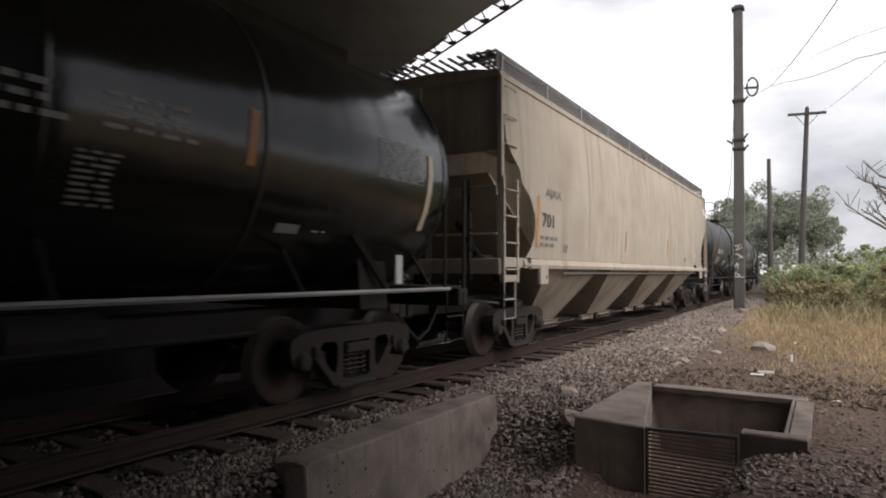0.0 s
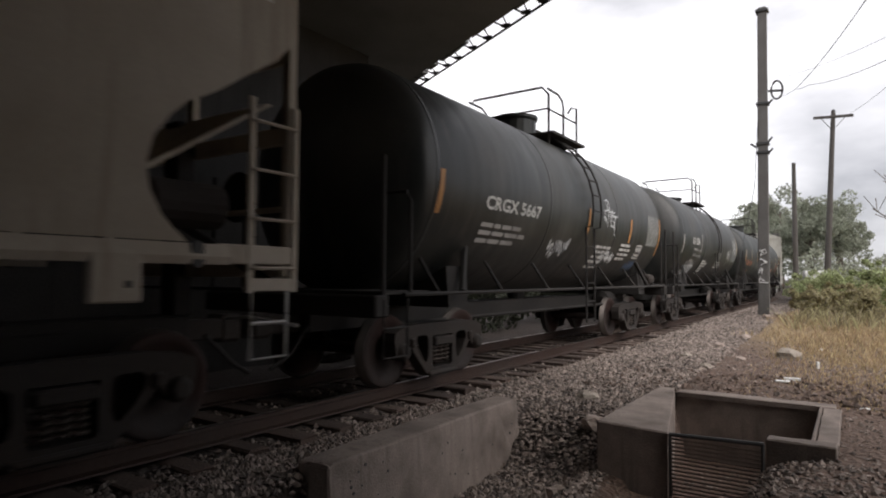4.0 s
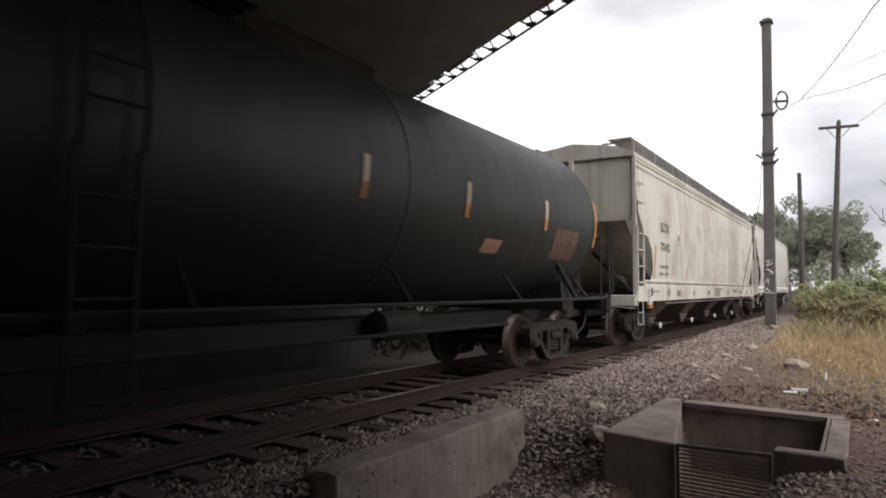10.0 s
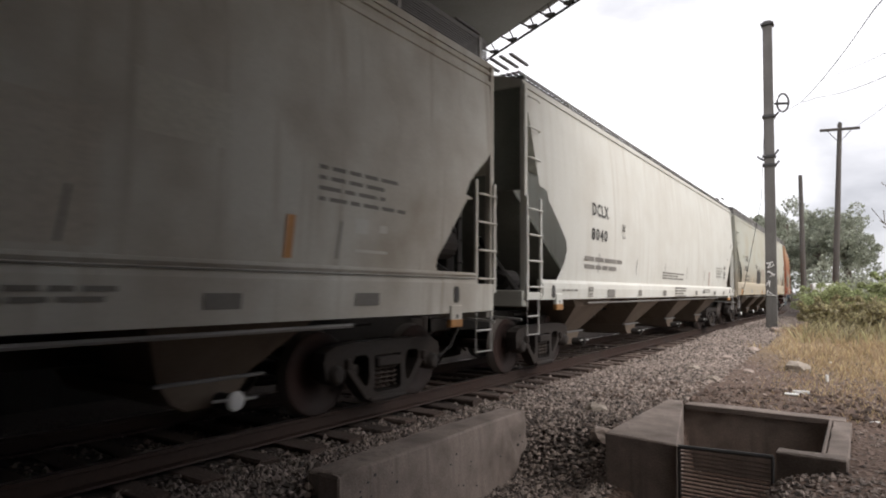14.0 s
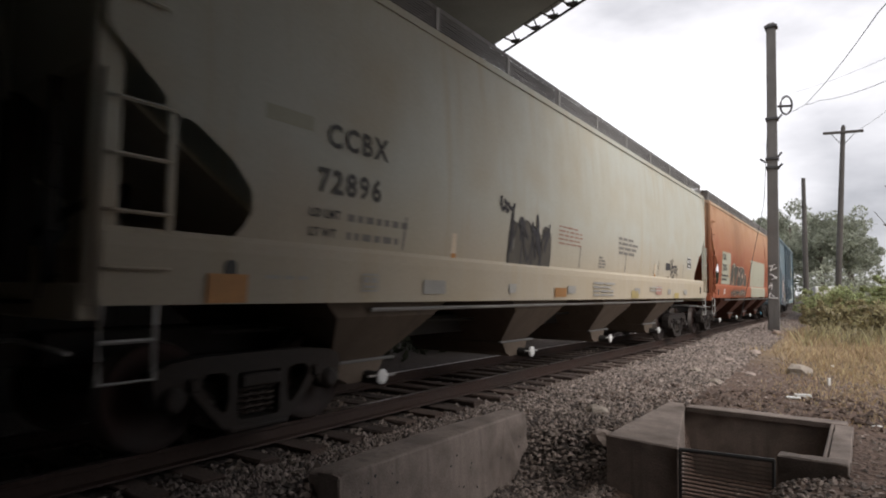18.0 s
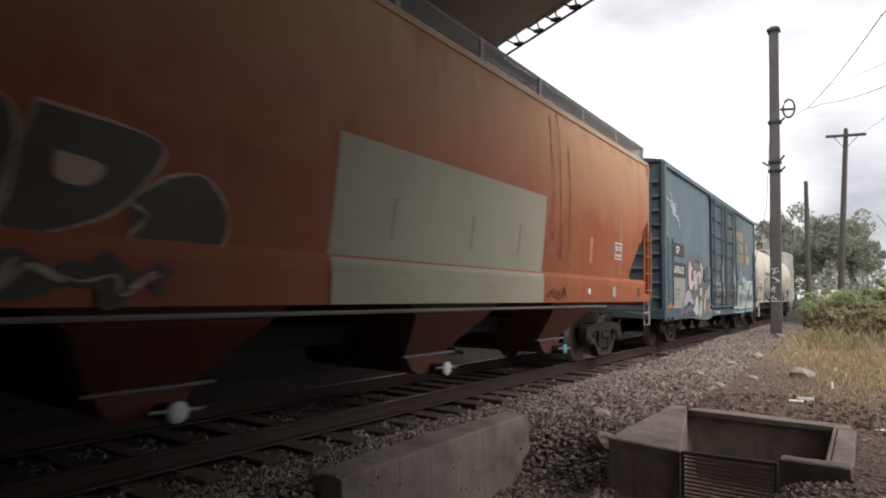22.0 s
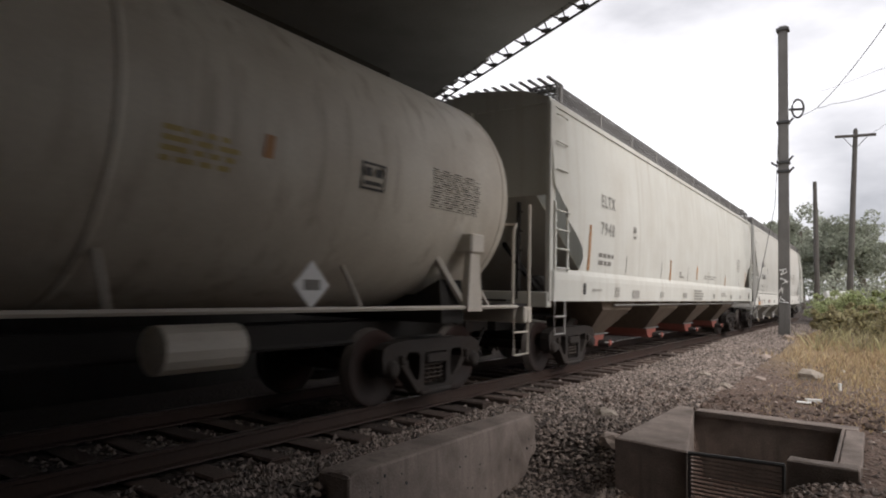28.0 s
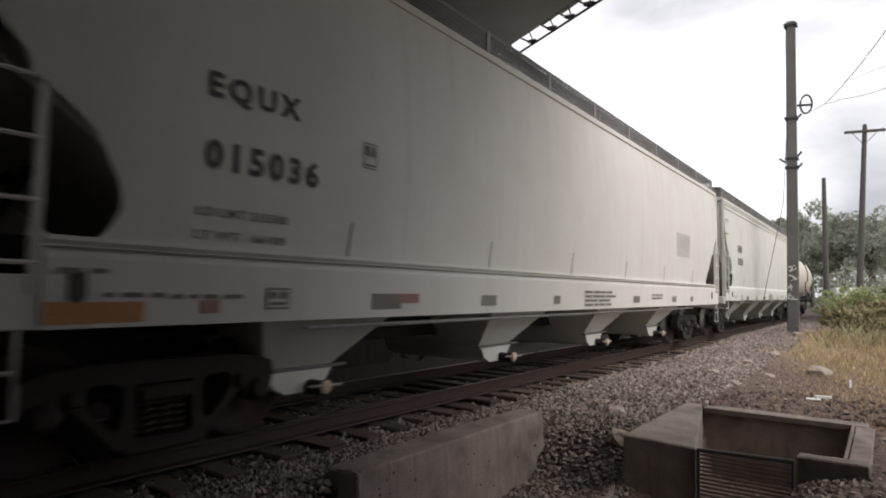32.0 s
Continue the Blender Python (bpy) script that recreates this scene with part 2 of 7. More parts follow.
M_WHITE2 = surface("clean_white_paint", (0.62, 0.61, 0.57), 0.65, dirt=(0.42, 0.38, 0.32), amount=0.2, grain=0.06, streak=0.2, bump=0.04)
M_PATCH = surface("grey_repaint", (0.36, 0.355, 0.275), 0.75, dirt=(0.32, 0.25, 0.17), amount=0.3, grain=0.1, bump=0.03)
M_INK = surface("black_lettering", (0.05, 0.048, 0.045), 0.7, amount=0.1, grain=0.1, bump=0)
M_INKG = surface("faded_lettering", (0.20, 0.19, 0.17), 0.7, amount=0.3, grain=0.2, bump=0)
M_INKH = surface("worn_grey_lettering", (0.28, 0.275, 0.25), 0.7, amount=0.3, grain=0.2, bump=0)
M_INKP = surface("pale_lettering", (0.36, 0.35, 0.32), 0.7, amount=0.3, grain=0.2, bump=0)
M_INKW = surface("white_lettering", (0.60, 0.60, 0.57), 0.7, amount=0.3, grain=0.15, bump=0)
M_INKO = surface("orange_lettering", (0.42, 0.15, 0.07), 0.7, amount=0.2, grain=0.15, bump=0)
M_INKR = surface("faded_red_lettering", (0.36, 0.2, 0.16), 0.7, amount=0.3, grain=0.2, bump=0)
M_REFLECT = surface("amber_reflector", (0.47, 0.22, 0.065), 0.55, dirt=(0.24, 0.13, 0.06), amount=0.5, grain=0.3, streak=0.75, bump=0, scale=2.5, vary=0.3)
M_INKD = surface("dulled_white_lettering", (0.36, 0.35, 0.33), 0.7, amount=0.5, grain=0.3, bump=0)
M_REFLECTW = surface("pale_reflector", (0.62, 0.52, 0.38), 0.45, amount=0.3, grain=0.15, bump=0)
M_YELLOW = surface("yellow_lettering", (0.45, 0.355, 0.14), 0.65, amount=0.3, grain=0.15, bump=0)
M_BRAND = surface("bleached_yellow_lettering", (0.42, 0.385, 0.225), 0.65, amount=0.5, grain=0.2, bump=0)
M_PRIMER = surface("grey_primer", (0.27, 0.275, 0.25), 0.75, dirt=(0.2, 0.19, 0.16), amount=0.4, grain=0.15, bump=0)
M_REDCAP = surface("red_cap_paint", (0.27, 0.075, 0.055), 0.6, amount=0.3, grain=0.2, bump=0)
M_BLUECAP = surface("blue_cap_paint", (0.12, 0.35, 0.48), 0.6, amount=0.3, grain=0.2, bump=0)
M_SPRAY_PINK = surface("pink_spray", (0.50, 0.42, 0.40), 0.7, amount=0.2, grain=0.12, bump=0)
M_SPRAY_LILAC = surface("lilac_spray", (0.33, 0.315, 0.35), 0.7, amount=0.2, grain=0.12, bump=0)
M_SPRAY_VIOLET = surface("violet_spray", (0.14, 0.125, 0.175), 0.7, amount=0.2, grain=0.12, bump=0)
M_SPRAY_GREEN = surface("pale_green_spray", (0.44, 0.47, 0.41), 0.7, amount=0.2, grain=0.12, bump=0)
M_SPRAY_PEACH = surface("peach_spray", (0.48, 0.36, 0.27), 0.7, amount=0.2, grain=0.12, bump=0)
M_SPRAY_MINT = surface("mint_spray", (0.42, 0.49, 0.47), 0.7, amount=0.2, grain=0.12, bump=0)
M_SPRAY_TEAL = surface("teal_spray", (0.09, 0.22, 0.25), 0.7, amount=0.2, grain=0.12, bump=0)
M_SPRAY_WHITE = surface("white_spray", (0.70, 0.72, 0.72), 0.7, amount=0.15, grain=0.12, bump=0)
M_SPRAY_HAZE = surface("muted_overspray", (0.12, 0.13, 0.145), 0.75, dirt=(0.17, 0.17, 0.17), amount=0.5, grain=0.15, streak=0.4, bump=0)
M_SPRAY_PALE = surface("pale_grey_green_spray", (0.40, 0.43, 0.40), 0.7, amount=0.25, grain=0.12, bump=0)
M_SPRAY_BOARD = surface("worn_black_board", (0.05, 0.047, 0.045), 0.75, dirt=(0.10, 0.095, 0.09), amount=0.5, grain=0.2, bump=0)
M_SPRAY_STEEL = surface("blue_grey_spray", (0.16, 0.21, 0.25), 0.7, amount=0.25, grain=0.12, bump=0)
M_SPRAY_DARK = surface("dark_spray", (0.035, 0.032, 0.035), 0.7, amount=0.15, grain=0.12, bump=0)
M_SPRAY_TAN = surface("faded_brown_spray", (0.165, 0.14, 0.115), 0.75, amount=0.4, grain=0.2, bump=0)
M_SPRAY_BROWN = surface("dark_brown_spray", (0.085, 0.075, 0.06), 0.75, amount=0.4, grain=0.2, bump=0)
# bay paints: rusty grime, with the shade under the cars darkened into them
M_GRIME_SHADE = surface("grimy_shaded_brown_paint", (0.13, 0.098, 0.072), 0.8, dirt=(0.06, 0.042, 0.03), amount=0.7, grain=0.2, streak=0.6, bump=0.05)
M_GRIME_SHADE_RED = surface("grimy_shaded_red_paint", (0.105, 0.03, 0.014), 0.8, dirt=(0.06, 0.028, 0.018), amount=0.7, grain=0.2, streak=0.6, bump=0.05)
M_SPRAY_BLUE = surface("faint_blue_spray", (0.08, 0.13, 0.22), 0.7, amount=0.4, grain=0.2, bump=0)


# ---- mesh helpers ----


def part(name, bm, material, parent=None, label="", at=None, smooth=False):
    """Links a bmesh as one mesh object, under a thing or a part."""
    me = bm if isinstance(bm, bpy.types.Mesh) else bpy.data.meshes.new(name)
    if not isinstance(bm, bpy.types.Mesh):
        bm.to_mesh(me)
        bm.free()
        if smooth:
            for p in me.polygons:
                p.use_smooth = True
        if material is not None:
            for m in (material if isinstance(material, (list, tuple)) else [material]):
                me.materials.append(m)
    ob = new(name, me)
    if parent is not None:
        ob.parent = parent
    if at is not None:
        ob.matrix_basis = at
    if label:
        ob["label"] = label
    return ob


def thing(name, label, category, group="", at=None, kind=""):
    ob = new(name)
    ob.empty_display_size = 0.2
    if at is not None:
        ob.matrix_basis = at
    return tagged(ob, label, category, group, kind)


def box(bm, x0, x1, y0, y1, z0, z1, bevel=0.0):
    geo = bmesh.ops.create_cube(bm, size=1.0)["verts"]
    for v in geo:
        v.co = Vector(((x0 + x1) / 2 + v.co.x * (x1 - x0), (y0 + y1) / 2 + v.co.y * (y1 - y0), (z0 + z1) / 2 + v.co.z * (z1 - z0)))
    if bevel > 0:
        es = list({e for v in geo for e in v.link_edges})
        bmesh.ops.bevel(bm, geom=es, offset=bevel, segments=1, affect="EDGES")
    return bm


def bx(x0, x1, y0, y1, z0, z1, bevel=0.0):
    return box(bmesh.new(), x0, x1, y0, y1, z0, z1, bevel)


def tube(bm, points, radius, sides=6, closed=False):
    """A round bar through the points."""
    pts = [Vector(p) for p in points]
    rings = []
    for i, p in enumerate(pts):
        a, b = pts[max(0, i - 1)], pts[min(len(pts) - 1, i + 1)]
        d = (b - a).normalized()
        u = d.orthogonal().normalized() if abs(d.z) > 0.9 else d.cross(Vector((0, 0, 1))).normalized()
        w = d.cross(u)
        rings.append([bm.verts.new(p + radius * (math.cos(k * math.tau / sides) * u + math.sin(k * math.tau / sides) * w)) for k in range(sides)])
    for r0, r1 in zip(rings, rings[1:]):
        for k in range(sides):
            bm.faces.new((r0[k], r0[(k + 1) % sides], r1[(k + 1) % sides], r1[k]))
    bm.faces.new(list(reversed(rings[0])))
    bm.faces.new(rings[-1])
    return bm


def tb(points, radius, sides=6):
    return tube(bmesh.new(), points, radius, sides)


def prism(bm, outline, axis, a, b):
    """A flat outline drawn out along an axis from a to b."""
    def place(p, t):
        if axis == "x":
            return Vector((t, p[0], p[1]))
        if axis == "y":
            return Vector((p[0], t, p[1]))
        return Vector((p[0], p[1], t))
    v0 = [bm.verts.new(place(p, a)) for p in outline]
    v1 = [bm.verts.new(place(p, b)) for p in outline]
    n = len(outline)
    for i in range(n):
        bm.faces.new((v0[i], v0[(i + 1) % n], v1[(i + 1) % n], v1[i]))
    bm.faces.new(list(reversed(v0)))
    bm.faces.new(v1)
    bmesh.ops.recalc_face_normals(bm, faces=bm.faces[:])
    return bm


def lathe(bm, profile, axis="x", sides=24, cx=0.0, cy=0.0, cz=0.0):
    """A turned shape: profile of (along, radius)."""
    rings = []
    for along, r in profile:
        ring = []
        for k in range(sides):
            a = k * math.tau / sides
            c, s = r * math.cos(a), r * math.sin(a)
            p = (along, c, s) if axis == "x" else ((c, along, s) if axis == "y" else (c, s, along))
            ring.append(bm.verts.new((p[0] + cx, p[1] + cy, p[2] + cz)))
        rings.append(ring)
    for r0, r1 in zip(rings, rings[1:]):
        for k in range(sides):
            bm.faces.new((r0[k], r0[(k + 1) % sides], r1[(k + 1) % sides], r1[k]))
    bm.faces.new(rings[0])
    bm.faces.new(rings[-1])
    bmesh.ops.recalc_face_normals(bm, faces=bm.faces[:])
    return bm


# ---- the line of the track and the speed of the train ----
XC, GAUGE = -5.78, 1.505
BEND_AT, BEND_R = 42.0, 220.0
SPEED_T = (0, 3.5, 5.5, 8, 11, 14.5, 16.5, 19.5, 22.5, 25.5, 27.5, 30, 32)
SPEED_V = (5.66, 6.16, 6.42, 6.50, 6.45, 6.14, 6.57, 6.55, 6.73, 7.14, 7.07, 7.06, 7.06)


def line(u, off=0.0):
    """The point of the track u metres along it, off metres to its right, and its heading (to the left, in radians)."""
    if u < BEND_AT:
        return Vector((XC + off, u, 0)), 0.0
    a = (u - BEND_AT) / BEND_R
    r = BEND_R + off
    return Vector((XC - BEND_R + r * math.cos(a), BEND_AT + r * math.sin(a), 0)), a


def gone(t):
    """The way that the train has gone at t seconds."""
    s = 0.0
    for t0, t1, v0, v1 in zip(SPEED_T, SPEED_T[1:], SPEED_V, SPEED_V[1:]):
        if t <= t0:
            break
        e = min(t, t1)
        ve = v0 + (v1 - v0) * (e - t0) / (t1 - t0)
        s += (v0 + ve) / 2 * (e - t0)
    return s


# ---- ground ----
def logistic(v):
    return 1 / (1 + math.exp(-max(-40.0, min(40.0, v))))


def ground_height(x, y):
    """Earth beside the track: a shoulder of ballast, a dug ditch by the drain, a slight rise towards the field."""
    u = x - XC
    if y > BEND_AT:
        u = math.hypot(x - (XC - BEND_R), y - BEND_AT) - BEND_R
    au = abs(u)
    bed = -0.27 - max(0.0, au - 1.55) * 0.38
    if u > 0:
        far = min(max((y - 9.0) / 14.0, 0.0), 1.0)
        base = -0.32 + 0.30 * far + 0.05 * min(max((x + 2) / 6, 0), 1.5)
    else:
        base = -0.45
    z = max(bed, base) if au > 1.55 else (-0.27 if au > 0.95 else -0.24)
    if u > 1.75:
        # the dug ditch between the beam and the drain, and its mouth before the screen
        side = logistic((x + 3.86) * 30) * logistic((-2.46 - x) * 9) * logistic((7.35 - y) * 5.0)
        mouth = logistic((x + 3.86) * 30) * logistic((-0.85 - x) * 10.0) * logistic((7.0 - y) * 14.0)
        z += (-1.0 - z) * side
        z += (-0.92 - z) * mouth * (1 - side)
        # gravel heaped against the front wall
        z += 0.03 * math.exp(-((x + 0.15) / 0.5) ** 2 - ((y - 6.62) / 0.22) ** 2)
        if -2.1 < x < -0.3 and 6.8 < y < 9.2:
            z = -1.1
    z += 0.03 * noise.noise((x * 0.7, y * 0.7, 0)) + 0.012 * noise.noise((x * 3.1, y * 3.1, 4))
    return z


def ground_grid(name, xs, ys, mat, label):
    verts = [(x, y, ground_height(x, y)) for y in ys for x in xs]
    n = len(xs)
    faces = [(j * n + i, j * n + i + 1, (j + 1) * n + i + 1, (j + 1) * n + i) for j in range(len(ys) - 1) for i in range(n - 1)]
    me = bpy.data.meshes.new(name)
    me.from_pydata(verts, [], faces)
    for p in me.polygons:
        p.use_smooth = True
    me.materials.append(mat)
    return tagged(new(name, me), label, "ground", kind="structure")


def steps(a, b, fine0, fine1, d, big):
    """Grid lines from a to b, d apart between fine0 and fine1 and growing outside."""
    out = list(np.arange(fine0, fine1 + 1e-6, d))
    s, p = d, fine0
    while p > a:
        s = min(s * 1.25, big)
        p -= s
        out.insert(0, p)
    s, p = d, fine1
    while p < b:
        s = min(s * 1.25, big)
        p += s
        out.append(p)
    return [float(v) for v in out]


def ground_material():
    mat = bpy.data.materials.new("earth")
    ns, ln, bsdf = nodes_of(mat)
    geo = ns.new("ShaderNodeNewGeometry")
    sep = ns.new("ShaderNodeSeparateXYZ")
    ln.new(geo.outputs["Position"], sep.inputs[0])
    n1 = ns.new("ShaderNodeTexNoise")
    n1.inputs["Scale"].default_value, n1.inputs["Detail"].default_value = 1.3, 8
    n2 = ns.new("ShaderNodeTexNoise")
    n2.inputs["Scale"].default_value, n2.inputs["Detail"].default_value = 22, 8
    vo = ns.new("ShaderNodeTexVoronoi")
    vo.inputs["Scale"].default_value = 16
    for n in (n1, n2, vo):
        ln.new(geo.outputs["Position"], n.inputs["Vector"])
    # grey gravel near the track, brown soil by the drain, dry grass litter in the field
    xr = ns.new("ShaderNodeMath")
    xr.operation = "ADD"
    ln.new(sep.outputs["X"], xr.inputs[0])
    nn = ns.new("ShaderNodeMath")
    nn.operation = "MULTIPLY"
    nn.inputs[1].default_value = 1.6
    ln.new(n1.outputs["Fac"], nn.inputs[0])
    ln.new(nn.outputs[0], xr.inputs[1])
    m1 = ns.new("ShaderNodeMapRange")
    m1.inputs["From Min"].default_value, m1.inputs["From Max"].default_value = -2.1, -1.2
    ln.new(xr.outputs[0], m1.inputs["Value"])
    mixa = ns.new("ShaderNodeMix")
    mixa.data_type = "RGBA"
    mixa.inputs["A"].default_value = (0.066, 0.051, 0.044, 1)
    mixa.inputs["B"].default_value = (0.135, 0.09, 0.068, 1)
    ln.new(m1.outputs["Result"], mixa.inputs["Factor"])
    yr = ns.new("ShaderNodeMath")
    yr.operation = "ADD"
    ln.new(sep.outputs["Y"], yr.inputs[0])
    ln.new(nn.outputs[0], yr.inputs[1])
    xs = ns.new("ShaderNodeMath")
    xs.operation = "MULTIPLY"
    xs.inputs[1].default_value = 1.6
    ln.new(sep.outputs["X"], xs.inputs[0])
    xy = ns.new("ShaderNodeMath")
    xy.operation = "ADD"
    ln.new(yr.outputs[0], xy.inputs[0])
    ln.new(xs.outputs[0], xy.inputs[1])
    m2 = ns.new("ShaderNodeMapRange")
    m2.inputs["From Min"].default_value, m2.inputs["From Max"].default_value = 12.3, 17.0
    ln.new(xy.outputs[0], m2.inputs["Value"])
    m3 = ns.new("ShaderNodeMath")
    m3.operation = "MULTIPLY"
    ln.new(m1.outputs["Result"], m3.inputs[0])
    ln.new(m2.outputs["Result"], m3.inputs[1])
    mixb = ns.new("ShaderNodeMix")
    mixb.data_type = "RGBA"
    mixb.inputs["B"].default_value = (0.26, 0.19, 0.108, 1)
    ln.new(mixa.outputs["Result"], mixb.inputs["A"])
    ln.new(m3.outputs[0], mixb.inputs["Factor"])
    hsv = ns.new("ShaderNodeHueSaturation")
    ln.new(mixb.outputs["Result"], hsv.inputs["Color"])
    mr = ns.new("ShaderNodeMapRange")
    mr.inputs["To Min"].default_value, mr.inputs["To Max"].default_value = 0.35, 1.6
    ln.new(n2.outputs["Fac"], mr.inputs["Value"])
    ln.new(mr.outputs["Result"], hsv.inputs["Value"])
    ln.new(hsv.outputs["Color"], bsdf.inputs["Base Color"])
    bsdf.inputs["Roughness"].default_value = 0.95
    add = ns.new("ShaderNodeMath")
    add.operation = "ADD"
    ln.new(n2.outputs["Fac"], add.inputs[0])
    ln.new(vo.outputs["Distance"], add.inputs[1])
    b = ns.new("ShaderNodeBump")
    b.inputs["Strength"].default_value, b.inputs["Distance"].default_value = 0.8, 0.05
    ln.new(add.outputs[0], b.inputs["Height"])
    ln.new(b.outputs["Normal"], bsdf.inputs["Normal"])
    return mat


M_EARTH = ground_material()
GX = steps(-900, 900, -9.5, 4.0, 0.16, 120)
GY = steps(-900, 1500, 0.0, 24.0, 0.16, 120)
ground = ground_grid("ground", GX, GY, M_EARTH, "grey ballast, brown soil and dry grass beside the railway")

# ---- railway track ----
def rails():
    prof_web = [(-0.075, -0.172), (0.075, -0.172), (0.07, -0.155), (0.012, -0.14), (0.012, -0.045), (0.036, -0.035), (0.036, -0.006), (0.03, -0.001),
                (-0.03, -0.001), (-0.036, -0.006), (-0.036, -0.035), (-0.012, -0.045), (-0.012, -0.14), (-0.07, -0.155)]
    us = [-40.0, 0.0, 20.0, 41.9] + [42.0 + 4 * k for k in range(50)]
    for side in (-1, 1):
        bm = bmesh.new()
        rings = []
        for u in us:
            ring = []
            for px_, pz in prof_web:
                p, _ = line(u, side * GAUGE / 2 + px_)
                ring.append(bm.verts.new((p.x, p.y, pz)))
            rings.append(ring)
        n = len(prof_web)
        for r0, r1 in zip(rings, rings[1:]):
            for k in range(n):
                bm.faces.new((r0[k], r0[(k + 1) % n], r1[(k + 1) % n], r1[k]))
        bmesh.ops.recalc_face_normals(bm, faces=bm.faces[:])
        rail = part("rail", bm, M_RAIL)
        tagged(rail, "rusty brown steel rail with a worn bright top", "rail", "rails of the track", "structure")
        bt = bmesh.new()
        prev = None
        for u in us:
            a, _ = line(u, side * GAUGE / 2 - 0.028)
            b, _ = line(u, side * GAUGE / 2 + 0.028)
            cur = (bt.verts.new((a.x, a.y, 0.001)), bt.verts.new((b.x, b.y, 0.001)))
            if prev:
                bt.faces.new((prev[0], prev[1], cur[1], cur[0]))
            prev = cur
        part("rail_head", bt, M_RAILTOP, rail, "bright worn running surface")


def ties():
    rng = random.Random(4)
    meshes = []
    for k in range(4):
        bm = bx(-1.3, 1.3, -0.115, 0.115, -0.36, -0.175, 0.012)
        for v in bm.verts:
            v.co += Vector((rng.uniform(-0.02, 0.02), rng.uniform(-0.012, 0.012), rng.uniform(-0.012, 0.004)))
        me = bpy.data.meshes.new("tie")
        bm.to_mesh(me)
        bm.free()
        me.materials.append(M_TIE)
        meshes.append(me)
    bed = thing("track_ties", "weathered dark timber ties sunk in grey ballast", "railway ties", kind="structure")
    u, k = -6.0, 0
    while u < 60:
        p, a = line(u)
        ob = part("tie", meshes[k % 4], None, bed)
        ob.matrix_basis = Matrix.Translation((p.x + rng.uniform(-0.12, 0.05), p.y, rng.uniform(-0.035, 0.0))) @ Matrix.Rotation(a + rng.uniform(-0.02, 0.02), 4, "Z")
        u += 0.54 + rng.uniform(-0.03, 0.03)
        k += 1


def stones(name, count, region, size, seed, mat, label, category="gravel", lift=0.0):
    """Broken stones strewn over the ground, each with its own edges."""
    rng = np.random.default_rng(seed)
    base = np.array([(1, 0, 0), (-1, 0, 0), (0, 1, 0), (0, -1, 0), (0, 0, 1), (0, 0, -1)], float)
    tri = np.array([(0, 2, 4), (2, 1, 4), (1, 3, 4), (3, 0, 4), (2, 0, 5), (1, 2, 5), (3, 1, 5), (0, 3, 5)])
    verts, faces = [], []
    n = 0
    while n < count:
        x, y = region(rng)
        u = x - XC
        if y > BEND_AT:
            continue
        if abs(abs(u) - GAUGE / 2) < 0.1:
            continue
        z = ground_height(x, y)
        r = size * rng.uniform(0.55, 1.35)
        pts = base * rng.uniform(0.6, 1.15, (6, 3)) + rng.uniform(-0.3, 0.3, (6, 3))
        pts[:, 2] *= 0.72
        ang = rng.uniform(0, 6.283)
        c, s = math.cos(ang), math.sin(ang)
        pts = pts @ np.array([[c, -s, 0], [s, c, 0], [0, 0, 1]]) * r
        verts.append(pts + (x, y, z + lift + 0.15 * r))
        faces.append(tri + 6 * n)
        n += 1
    me = bpy.data.meshes.new(name)
    me.from_pydata(np.concatenate(verts).tolist(), [], np.concatenate(faces).tolist())
    me.materials.append(mat)
    return tagged(new(name, me), label, category, kind="stuff")


rails()
ties()
stones("ballast_stones", 30000, lambda g: (g.uniform(-4.55, -2.3), 2.0 + 22 * g.uniform() ** 1.5), 0.039, 1, M_STONE, "grey crushed stone ballast beside the track")
stones("tie_end_stones", 5500, lambda g: (g.uniform(-4.85, -4.2), 2.0 + 24 * g.uniform() ** 1.3), 0.036, 3, M_STONE, "grey crushed stone heaped over the tie ends", lift=0.01)
stones("crib_stones", 9000, lambda g: (g.uniform(-8.3, -4.5), 2.0 + 24 * g.uniform() ** 1.2), 0.034, 2, M_STONE, "grey crushed stone ballast between the ties")
stones("heap_stones", 700, lambda g: (g.uniform(-0.85, 0.9), g.uniform(5.6, 6.82)), 0.03, 14, M_STONE, "grey gravel heaped against the drain wall")


# ---- concrete beam beside the track ----
def concrete_beam():
    bm = bmesh.new()
    out = [(3.88, -0.18), (7.26, -0.17), (7.32, -0.2), (7.33, -0.62), (6.93, -0.95), (6.1, -1.15), (3.82, -1.2), (3.82, -0.2)]
    prism(bm, out, "x", -4.06, -3.68)
    bmesh.ops.bevel(bm, geom=bm.edges[:], offset=0.02, segments=1, affect="EDGES")
    for v in bm.verts:
        v.co.x += 0.04 * (-0.2 - v.co.z)
    worn(bm, 0.016, 9)
    beam = tagged(part("concrete_beam", bm, M_CONC), "worn grey precast concrete beam lying along the ballast", "concrete beam")
    rng = random.Random(12)
    bp = bmesh.new()
    for k in range(34):
        y, z, r = rng.uniform(4.0, 7.2), rng.uniform(-0.85, -0.28), rng.uniform(0.004, 0.016)
        lathe(bp, [(-3.68 + 0.04 * (-0.2 - z) - 0.01, r), (-3.68 + 0.04 * (-0.2 - z) + 0.001, r * 1.1)], "x", 7, cy=y, cz=z)
    tagged(part("pock_mark", bp, M_INK, beam, "small dark blow holes in the concrete"), kind="stuff")
    return beam


